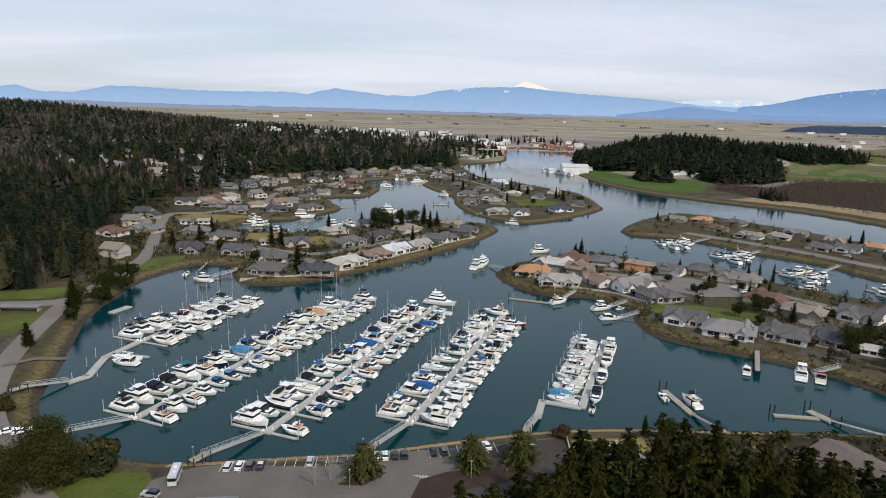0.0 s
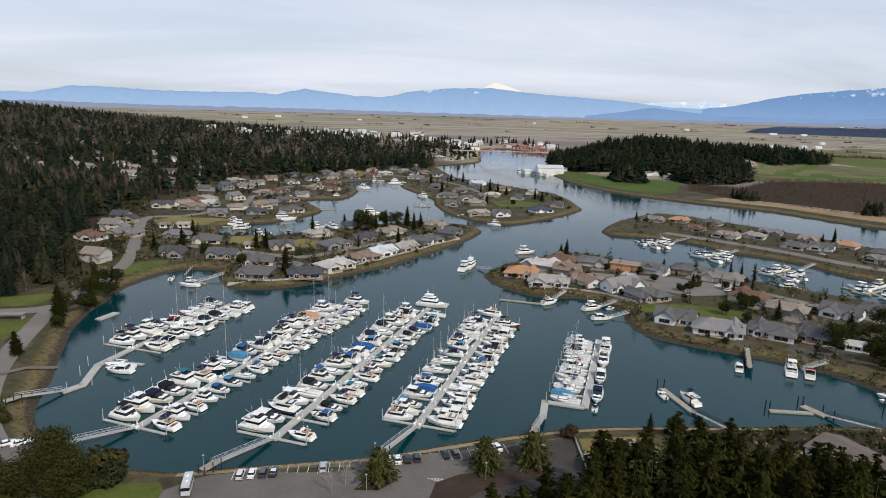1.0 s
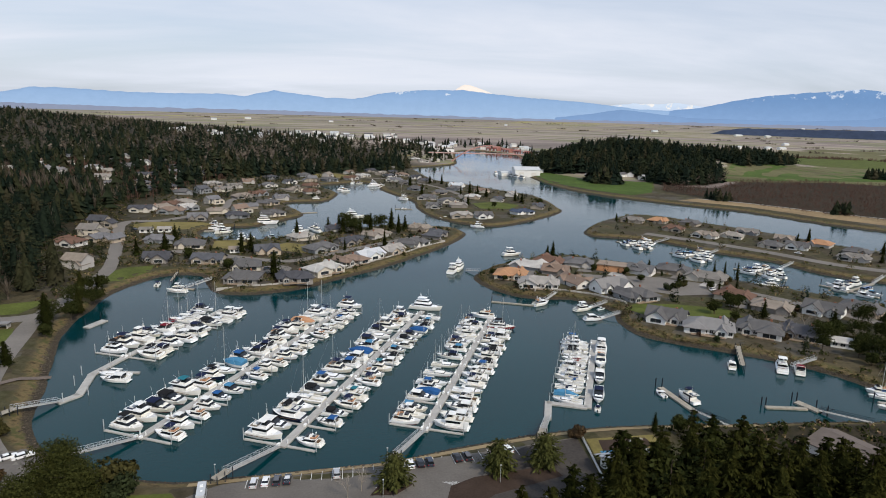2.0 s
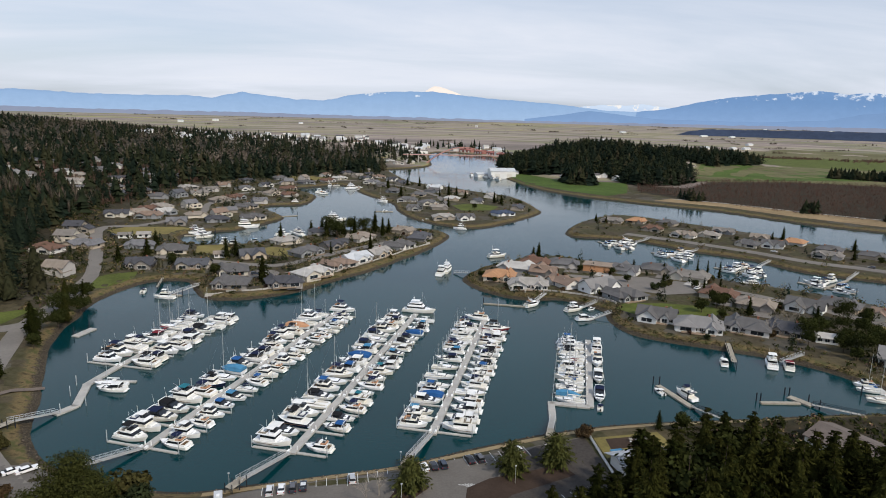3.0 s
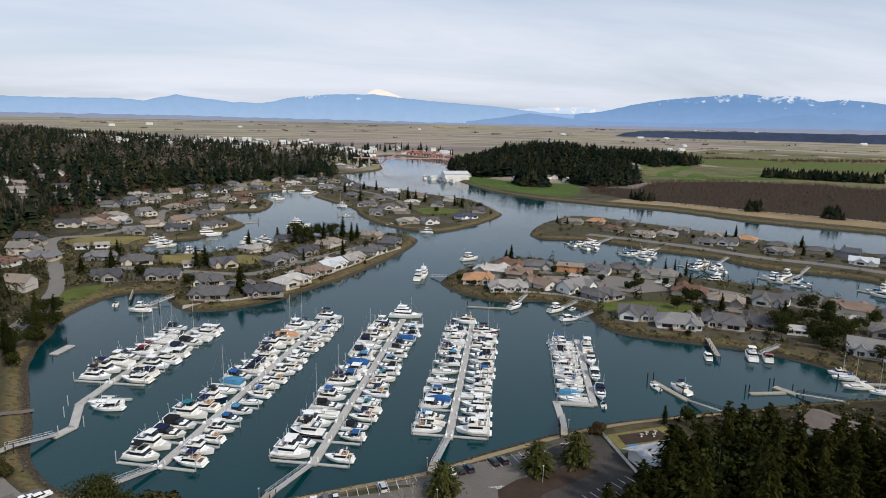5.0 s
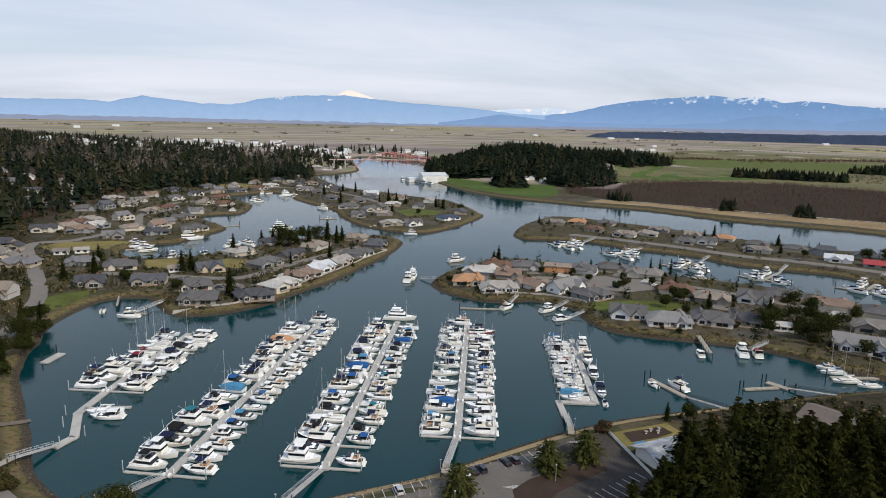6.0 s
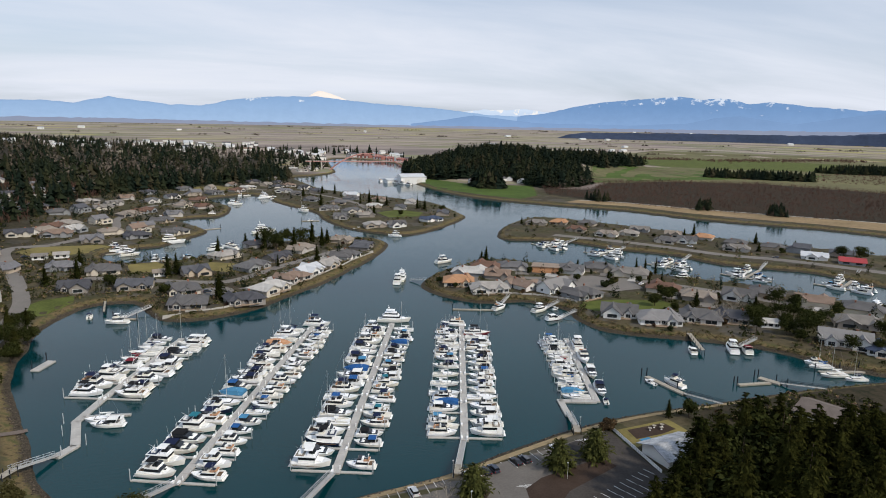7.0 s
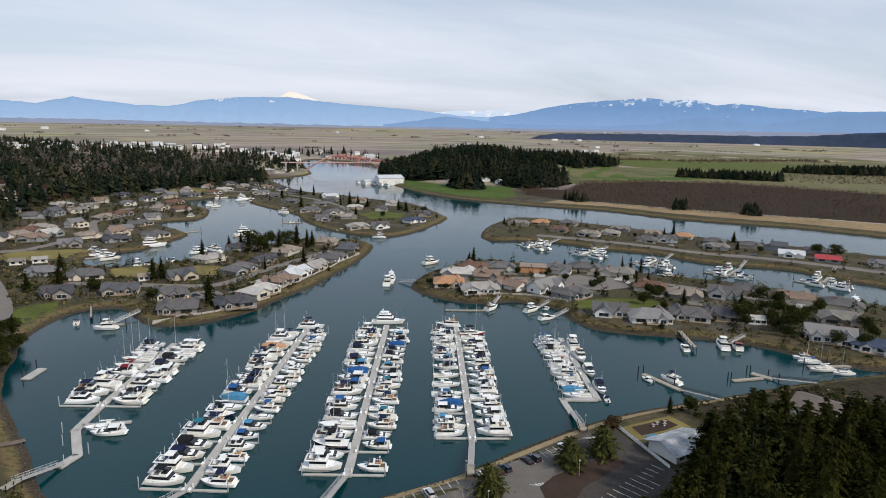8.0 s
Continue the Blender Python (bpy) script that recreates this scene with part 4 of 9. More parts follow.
def flybridge(L=12.5, B=4.2, canvas="canvas_navy", hull="gelcoat", top=True, label=""):
    r = thing("motor_yacht", label or "white flybridge motor yacht moored at the dock", "boat")
    fb = 1.45
    hull_parts(r, L, B, fb, hull)
    z = fb * 0.95
    c = (-L * 0.27, L * 0.2, B * 0.39, z, z + 1.55, 0.1, L * 0.12, 0.16)
    part("cabin", Shape().frustum(*c), M["gelcoat"], r)
    part("window_band", Shape().band(*c, 0.36, 0.88), M["tint"], r, "dark tinted window band")
    f = (L * 0.12, L * 0.33, B * 0.3, z, z + 0.62, 0.05, L * 0.12, 0.2)
    part("foredeck_trunk", Shape().frustum(*f), M["gelcoat"], r)
    fz = z + 1.56
    part("flybridge", Shape().frustum(-L * 0.33, L * 0.09, B * 0.36, fz, fz + 0.12, 0, 0.05, 0).frustum(-L * 0.12, L * 0.09, B * 0.34, fz + 0.12, fz + 0.72, 0.1, 0.6, 0.1), M["gelcoat"], r)
    # Dark slabs put the shade of the open well into the floor colour.
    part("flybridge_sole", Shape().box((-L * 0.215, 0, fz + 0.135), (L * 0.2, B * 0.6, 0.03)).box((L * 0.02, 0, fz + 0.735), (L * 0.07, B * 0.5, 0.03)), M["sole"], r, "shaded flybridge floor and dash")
    part("windscreen", Shape().band(-L * 0.05, L * 0.088, B * 0.32, fz + 0.68, fz + 1.05, 0.05, 0.3, 0.06, 0.0, 1.0), M["tint"], r, "low smoked windscreen")
    if not top:
        part("helm_seat", Shape().box((-L * 0.08, 0.4, fz + 0.95), (0.5, 1.3, 0.5), 0, 0.85), M["canvas_white"], r)
    else:
        part("bimini_top", canopy_shape(-L * 0.24, L * 0.03, B * 0.33, fz + 2.0), M[canvas], r, canvas.split("_")[1] + " canvas top")
        part("bimini_frame", legs(-L * 0.22, L * 0.01, B * 0.31, fz + 0.1, fz + 2.0), M["steel"], r)
    part("deck_hatch", Shape().box((L * 0.2, 0, z + 0.64), (0.7, 0.7, 0.06)), M["tint"], r, "dark deck hatch")
    part("bench_seat", Shape().box((-L * 0.29, 0, fz + 0.36), (0.7, B * 0.56, 0.42)).box((-L * 0.19, B * 0.24, fz + 0.36), (L * 0.12, 0.6, 0.42)), M["canvas_tan" if canvas == "canvas_navy" else "deck_paint"], r, "flybridge bench seat")
    part("aerial", Shape().tube((-L * 0.2, B * 0.33, fz), (-L * 0.24, B * 0.36, fz + 4.6), 0.035, 4, 0.015), M["white_pvc"], r, "thin white whip aerial")
    part("radar_mast", Shape().tube((-L * 0.26, 0, fz), (-L * 0.29, 0, fz + 2.7), 0.06, 5).box((-L * 0.28, 0, fz + 2.1), (0.5, 0.5, 0.2)), M["gelcoat"], r, "white radar mast")
    part("cockpit_coaming", Shape().box((-L * 0.46, 0, z + 0.25), (0.16, B * 0.8, 0.7)).box((-L * 0.37, B * 0.39, z + 0.25), (L * 0.19, 0.14, 0.7)).box((-L * 0.37, -B * 0.39, z + 0.25), (L * 0.19, 0.14, 0.7)), M["gelcoat"], r)
    # Teak kept dark to stand for the shade between the coamings.
    part("cockpit_sole", Shape().box((-L * 0.37, 0, z + 0.03), (L * 0.17, B * 0.72, 0.05)), M["teak"], r, "shaded teak cockpit floor")
    return r


def express(L=10, B=3.5, canvas="canvas_navy", hull="gelcoat", arch=True, label=""):
    r = thing("cabin_cruiser", label or "white express cruiser with a canvas top in its slip", "boat")
    fb = 1.2
    hull_parts(r, L, B, fb, hull)
    z = fb * 0.97
    f = (-L * 0.05, L * 0.34, B * 0.36, z, z + 0.6, 0.0, L * 0.2, 0.25)
    part("cabin_trunk", Shape().frustum(*f), M["gelcoat"], r)
    part("portlight", Shape().band(*f, 0.3, 0.7), M["tint"], r, "dark side portlights")
    part("deck_hatch", Shape().box((L * 0.1, 0, z + 0.61), (0.6, 0.6, 0.05)).box((L * 0.02, 0, z + 0.61), (0.5, B * 0.4, 0.05)), M["tint"], r, "dark deck hatch")
    part("helm_seat", Shape().box((-L * 0.42, 0, z + 0.2), (0.6, B * 0.62, 0.5)).box((-L * 0.4, B * 0.25, z + 0.2), (1.0, 0.5, 0.5)), M["canvas_white"], r)
    # Cockpit shade comes from this dark floor colour.
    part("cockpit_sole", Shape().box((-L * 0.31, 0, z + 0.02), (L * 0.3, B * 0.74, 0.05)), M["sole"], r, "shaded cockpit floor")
    part("aerial", Shape().tube((-L * 0.34, B * 0.36, z + 1.6), (-L * 0.4, B * 0.38, z + 4.8), 0.03, 4, 0.015), M["white_pvc"], r, "thin white whip aerial")
    w = (-L * 0.14, L * 0.09, B * 0.37, z + 0.5, z + 1.25, 0.0, 1.1, 0.25)
    part("windshield", Shape().frustum(*w), M["tint"], r, "raked dark windshield")
    part("cockpit_side", Shape().box((-L * 0.3, B * 0.41, z + 0.2), (L * 0.34, 0.16, 0.6)).box((-L * 0.3, -B * 0.41, z + 0.2), (L * 0.34, 0.16, 0.6)).box((-L * 0.47, 0, z + 0.2), (0.18, B * 0.82, 0.6)), M["gelcoat"], r)
    part("canvas_top", canopy_shape(-L * 0.36, -L * 0.04, B * 0.38, z + 1.6, 0.16), M[canvas], r, canvas.split("_")[1] + " canvas top")
    part("canvas_side", Shape().band(-L * 0.36, -L * 0.06, B * 0.38, z + 0.45, z + 1.58, 0.0, 0.0, 0.02, 0.3, 1.0, 0.0), M["tint"], r, "clear vinyl side curtain")
    if arch:
        part("radar_arch", Shape().tube((-L * 0.3, B * 0.42, z + 0.3), (-L * 0.35, B * 0.36, z + 1.95), 0.09, 5).tube((-L * 0.3, -B * 0.42, z + 0.3), (-L * 0.35, -B * 0.36, z + 1.95), 0.09, 5).tube((-L * 0.35, B * 0.36, z + 1.95), (-L * 0.35, -B * 0.36, z + 1.95), 0.09, 5), M["gelcoat"], r)
    return r


def trawler(L=11.5, B=4.0, canvas="canvas_white", hull="gelcoat", label=""):
    r = thing("trawler_yacht", label or "white trawler yacht with a boxy wheelhouse and mast", "boat")
    fb = 1.55
    hull_parts(r, L, B, fb, hull, 0.5, 0.7, 3)
    z = fb * 0.92
    c = (-L * 0.3, L * 0.14, B * 0.37, z, z + 1.9, 0.05, 0.45, 0.08)
    part("wheelhouse", Shape().frustum(*c), M["gelcoat"], r)
    part("window_band", Shape().band(*c, 0.5, 0.84), M["tint"], r, "dark window band")
    part("rub_rail", Shape().box((-L * 0.08, B * 0.5, fb * 0.62), (L * 0.7, 0.06, 0.1)).box((-L * 0.08, -B * 0.5, fb * 0.62), (L * 0.7, 0.06, 0.1)), M["teak"], r, "teak rub rail")
    part("boat_deck", Shape().box((-L * 0.13, 0, z + 1.96), (L * 0.56, B * 0.86, 0.1)), M["deck_paint"], r)
    # A dark slab added as detail on the otherwise white boat deck.
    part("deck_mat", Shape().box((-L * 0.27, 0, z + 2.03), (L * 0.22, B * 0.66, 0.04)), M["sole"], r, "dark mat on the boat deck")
    part("windscreen", Shape().band(-L * 0.04, L * 0.105, B * 0.26, z + 2.72, z + 3.15, 0.05, 0.25, 0.06, 0.0, 1.0), M["tint"], r, "low smoked windscreen")
    part("upper_helm", Shape().frustum(-L * 0.08, L * 0.1, B * 0.27, z + 2.0, z + 2.75, 0.1, 0.4, 0.08), M["gelcoat"], r)
    part("bimini_top", canopy_shape(-L * 0.16, L * 0.06, B * 0.3, z + 3.7), M[canvas], r, canvas.split("_")[1] + " canvas top")
    part("bimini_frame", legs(-L * 0.15, L * 0.05, B * 0.28, z + 2.0, z + 3.7), M["steel"], r)
    part("mast", Shape().tube((-L * 0.2, 0, z + 2.0), (-L * 0.2, 0, z + 5.6), 0.06, 5).tube((-L * 0.2, 0, z + 2.8), (-L * 0.4, 0, z + 3.9), 0.04, 4), M["mast"], r, "short mast with a boom")
    part("dinghy", Shape().frustum(-L * 0.33, -L * 0.22, 0.7, z + 2.02, z + 2.45, 0.05, 0.3, 0.1), M["canvas_white"], r, "small dinghy on the boat deck")
    part("foredeck_trunk", Shape().frustum(L * 0.1, L * 0.3, B * 0.26, z, z + 0.55, 0, 0.5, 0.15), M["gelcoat"], r)
    return r


def sailboat(L=10.5, B=3.3, canvas="canvas_blue", hull="gelcoat", mast=13.5, label=""):
    r = thing("sailboat", label or "white sailing yacht with a tall bare mast", "boat")
    fb = 1.05
    rim = hull_parts(r, L, B, fb, hull, 0.15, 0.6, 0, False)
    z = fb * 0.97
    c = (-L * 0.12, L * 0.26, B * 0.3, z, z + 0.5, 0.1, 0.9, 0.15)
    part("coachroof", Shape().frustum(*c), M["gelcoat"], r)
    part("portlight", Shape().band(*c, 0.35, 0.7), M["tint"], r, "narrow dark portlights")
    part("cockpit", Shape().box((-L * 0.3, B * 0.26, z + 0.12), (L * 0.3, 0.3, 0.3)).box((-L * 0.3, -B * 0.26, z + 0.12), (L * 0.3, 0.3, 0.3)), M["deck_paint"], r)
    part("mast", Shape().tube((L * 0.09, 0, z + 0.4), (L * 0.09, 0, z + mast), 0.085, 6, 0.06).tube((L * 0.09, -0.9, z + mast * 0.55), (L * 0.09, 0.9, z + mast * 0.55), 0.03, 4), M["mast"], r, "tall aluminium mast")
    part("boom", Shape().tube((L * 0.08, 0, z + 1.6), (-L * 0.3, 0, z + 1.7), 0.06, 5), M["mast"], r)
    part("sail_cover", Shape().tube((L * 0.07, 0, z + 1.85), (-L * 0.29, 0, z + 1.85), 0.2, 6, 0.11), M[canvas], r, canvas.split("_")[1] + " sail cover on the boom")
    part("stay", Shape().tube((L * 0.49, 0, fb * 1.25), (L * 0.09, 0, z + mast), 0.014, 3).tube((-L * 0.49, 0, z), (L * 0.09, 0, z + mast), 0.012, 3).tube((L * 0.07, B * 0.47, z), (L * 0.09, 0.9, z + mast * 0.55), 0.012, 3).tube((L * 0.07, -B * 0.47, z), (L * 0.09, -0.9, z + mast * 0.55), 0.012, 3), M["steel"], r, "thin wire rigging")
    part("spray_hood", canopy_shape(-L * 0.2, -L * 0.08, B * 0.27, z + 1.15, 0.2), M[canvas], r)
    return r


def runabout(L=6.5, B=2.4, canvas="canvas_white", label=""):
    r = thing("runabout", label or "small white open motorboat with an outboard", "boat")
    fb = 0.8
    hull_parts(r, L, B, fb, rail=0.3, swim=False)
    z = fb
    part("windshield", Shape().frustum(-L * 0.06, L * 0.1, B * 0.38, z, z + 0.5, 0.35, 0.4, 0.12), M["tint"], r)
    part("seat", Shape().box((-L * 0.16, 0.45, z), (0.5, 0.5, 0.7)).box((-L * 0.16, -0.45, z), (0.5, 0.5, 0.7)), M["canvas_white"], r)
    part("canvas_top", canopy_shape(-L * 0.3, 0.0, B * 0.38, z + 1.1), M[canvas], r)
    part("outboard_motor", Shape().box((-L / 2 - 0.3, 0, 0.85), (0.45, 0.4, 0.7), 0, 0.8).box((-L / 2 - 0.35, 0, 0.2), (0.2, 0.15, 0.8)), M["rubber"], r, "black outboard motor")
    return r


def covered(L=11, B=3.8, canvas="canvas_blue", label=""):
    r = thing("covered_boat", label or "boat under a full " + canvas.split("_")[1] + " canvas cover", "boat")
    fb = 1.25
    hull_parts(r, L, B, fb, rail=0, swim=False)
    s = Shape()
    xs_ = [-L * 0.49, -L * 0.3, -L * 0.05, L * 0.15, L * 0.33, L * 0.47]
    hs = [1.3, 1.9, 2.0, 1.6, 0.9, 0.35]
    ws = [B * 0.48, B * 0.5, B * 0.5, B * 0.43, B * 0.29, 0.1]
    rows = []
    for x, h, w in zip(xs_, hs, ws):
        rows.append([(x, -w, fb), (x, -w * 0.75, fb + h * 0.7), (x, 0, fb + h), (x, w * 0.75, fb + h * 0.7), (x, w, fb)])
    k = [p for row in rows for p in row]
    s.add(k, [(5 * i + j, 5 * i + 5 + j, 5 * i + 6 + j, 5 * i + 1 + j) for i in range(5) for j in range(4)] + [(0, 1, 2, 3, 4)])
    part("cover", s, M[canvas], r, "taut canvas cover over a ridge pole")
    return r


def yacht(L=20, B=5.4, label=""):
    r = thing("large_motor_yacht", label or "large white motor yacht with a raised pilothouse", "boat")
    fb = 2.1
    hull_parts(r, L, B, fb, "gelcoat", 0.1, 0.8, 3)
    z = fb * 0.95
    c = (-L * 0.36, L * 0.2, B * 0.4, z, z + 2.0, 0.2, L * 0.07, 0.15)
    part("saloon", Shape().frustum(*c), M["gelcoat"], r)
    part("window_band", Shape().band(*c, 0.42, 0.82), M["tint"], r, "long dark window band")
    c = (-L * 0.3, L * 0.12, B * 0.33, z + 2.0, z + 3.7, 0.3, L * 0.06, 0.15)
    part("pilothouse", Shape().frustum(*c), M["gelcoat"], r)
    part("window_band", Shape().band(*c, 0.45, 0.85), M["tint"], r, "dark window band")
    part("hardtop", Shape().box((-L * 0.12, 0, z + 4.9), (L * 0.26, B * 0.6, 0.12)), M["gelcoat"], r)
    part("hardtop_frame", legs(-L * 0.22, -L * 0.02, B * 0.26, z + 3.6, z + 4.9), M["steel"], r)
    part("radar_mast", Shape().tube((-L * 0.16, 0, z + 4.9), (-L * 0.18, 0, z + 7.6), 0.09, 5).box((-L * 0.17, 0, z + 6.2), (0.8, 0.8, 0.3)), M["gelcoat"], r)
    part("dinghy", Shape().frustum(-L * 0.36, -L * 0.22, 0.8, z + 2.05, z + 2.6, 0.1, 0.6, 0.1), M["canvas_white"], r)
    part("foredeck_trunk", Shape().frustum(L * 0.18, L * 0.34, B * 0.28, z, z + 0.8, 0, 1.2, 0.25), M["gelcoat"], r)
    return r


FLEET = {
    "fly_navy": flybridge(12.6, 4.2, "canvas_navy"), "fly_white": flybridge(13.2, 4.3, "canvas_white"), "fly_open": flybridge(11.4, 4.0, top=False),
    "fly_black": flybridge(12.0, 4.1, "canvas_black"), "fly_blue": flybridge(11.8, 4.0, "canvas_blue"), "fly_red": flybridge(15.5, 4.6, "canvas_black", "red_hull", label="red hulled motor yacht at the dock head"),
    "exp_navy": express(10.4, 3.6, "canvas_navy"), "exp_black": express(11.2, 3.7, "canvas_black"), "exp_blue": express(9.8, 3.5, "canvas_blue"), "exp_white": express(10.6, 3.6, "canvas_white"), "exp_sky": express(9.6, 3.4, "canvas_sky"),
    "exp_red": express(9.8, 3.4, "canvas_red"), "traw_white": trawler(11.8, 4.0), "traw_navy": trawler(11.0, 3.9, "canvas_navy"), "traw_dark": trawler(11.4, 4.0, "canvas_black", "navy_hull", "dark hulled trawler yacht with a white wheelhouse"), "traw_teal": trawler(12.2, 4.1, "canvas_teal"),
    "sail_blue": sailboat(10.6, 3.4, "canvas_blue"), "sail_white": sailboat(11.4, 3.5, "canvas_white", mast=15), "sail_navy": sailboat(9.6, 3.1, "canvas_navy", mast=12.5), "sail_red": sailboat(10.0, 3.2, "canvas_red", mast=12.5),
    "run": runabout(), "run_navy": runabout(6.0, 2.3, "canvas_navy"), "cov_blue": covered(11, 3.9, "canvas_blue"), "cov_sky": covered(10, 3.6, "canvas_sky"), "cov_tan": covered(12, 4.4, "canvas_tan"), "cov_white": covered(12, 4.2, "canvas_white"),
    "yacht": yacht(),
}
USED = set()


def boat(kind, x, y, heading, size=1.0, group="moored boats", wide=1.06):
    """heading: degrees from +x, of the bow."""
    m = pose(x, y, 0, 0, 0, heading) @ Matrix.Diagonal((size * 0.95, size * wide, size, 1))
    src = FLEET[kind]
    if kind not in USED:
        USED.add(kind); src.matrix_basis = m; ob = src
    else:
        ob = copy_thing(src, pose(0, 0, 0)); ob.matrix_basis = m
    ob["group"] = group
    return ob


# ---------------------------------------------------------------- docks
def dock_section(length, width, depth=0.55):
    s = Shape()
    e = 0.06
    s.add([(0.03, -width / 2, -0.1), (length - 0.03, -width / 2, -0.1), (length - 0.03, width / 2, -0.1), (0.03, width / 2, -0.1),
           (0.03, -width / 2, depth - e), (length - 0.03, -width / 2, depth - e), (length - 0.03, width / 2, depth - e), (0.03, width / 2, depth - e),
           (0.03 + e, -width / 2 + e, depth), (length - 0.03 - e, -width / 2 + e, depth), (length - 0.03 - e, width / 2 - e, depth), (0.03 + e, width / 2 - e, depth)],
          [(0, 1, 5, 4), (1, 2, 6, 5), (2, 3, 7, 6), (3, 0, 4, 7), (4, 5, 9, 8), (5, 6, 10, 9), (6, 7, 11, 10), (7, 4, 8, 11), (8, 9, 10, 11)])
    return s


MESH = {}


def shared(name, key, make, material, parent, at, label="", smooth=False):
    """A part whose mesh is shared by all parts of that key."""
    if key not in MESH:
        MESH[key] = make().mesh(name, material, smooth)
    ob = new(name, MESH[key]); ob.parent = parent; ob.matrix_basis = at
    if label:
        ob["label"] = label
    return ob


def pile_shape(h, r=0.13, low=-2.5):
    return Shape().tube((0, 0, low), (0, 0, h), r, 8).tube((0, 0, h), (0, 0, h + 0.35), r * 1.05, 8, 0.02)


def pedestal_shape():
    return Shape().box((0, 0, 0.5), (0.28, 0.28, 1.0), 0, 0.8).box((0, 0, 1.05), (0.2, 0.2, 0.12), 0, 0.5)


def dockbox_shape():
    return Shape().box((0, 0, 0.28), (1.2, 0.55, 0.55)).box((0, 0, 0.6), (1.26, 0.6, 0.1), 0, 0.85)


def walkway(root, a, b, width, mat_key="dock", seg=5.0):
    """Lays dock sections end to end from a to b."""
    a, b = Vector((*a, 0)), Vector((*b, 0))
    L = (b - a).length
    n = max(1, round(L / seg)); l = L / n
    rz = math.degrees(math.atan2(b.y - a.y, b.x - a.x))
    for i in range(n):
        p = a + (b - a) * (i / n)
        shared("dock_section", ("sec", round(l, 3), width, mat_key), lambda: dock_section(l, width), M[mat_key], root, pose(p.x, p.y, 0, 0, 0, rz))


def gangway(a, b, za, zb, width=1.6, label="galvanised gangway with truss railings", rail="galv"):
    """A sloping truss bridge from the shore down to a float."""
    a, b = Vector((*a, za)), Vector((*b, zb))
    root = thing("gangway", label, "gangway", "gangways")
    d = (b - a); L = d.length
    side = Vector((-d.y, d.x, 0)).normalized() * width / 2
    s = Shape().add([a - side, b - side, b + side, a + side, a - side - Vector((0, 0, 0.12)), b - side - Vector((0, 0, 0.12)), b + side - Vector((0, 0, 0.12)), a + side - Vector((0, 0, 0.12))], [(0, 1, 2, 3), (7, 6, 5, 4), (0, 4, 5, 1), (2, 6, 7, 3)])
    part("walkway", s, M["dock"], root)
    n = max(4, round(L / 1.6))
    for k in (-1, 1):
        t = Shape()
        up = Vector((0, 0, 1.1))
        p = [a + d * (i / n) + side * k for i in range(n + 1)]
        t.tube(p[0] + up, p[-1] + up, 0.06, 5)
        t.tube(p[0] + up * 0.5, p[-1] + up * 0.5, 0.03, 4)
        for i in range(n + 1):
            t.tube(p[i], p[i] + up, 0.04, 4)
            if i < n:
                t.tube(p[i] + (up if i % 2 else up * 0), p[i + 1] + (up * 0 if i % 2 else up), 0.03, 4)
        part("truss_rail", t, M[rail], root, "steel truss railing")
    return root


RNG = random.Random(4)
MIX = ["exp_black", "fly_white", "exp_navy", "fly_open", "exp_white", "traw_white", "exp_black", "fly_navy", "exp_navy", "sail_white", "fly_black", "traw_navy", "exp_white", "fly_open", "exp_black", "fly_white", "exp_sky", "traw_dark", "sail_navy", "fly_navy", "traw_teal", "exp_navy", "fly_blue", "exp_black", "sail_white"]


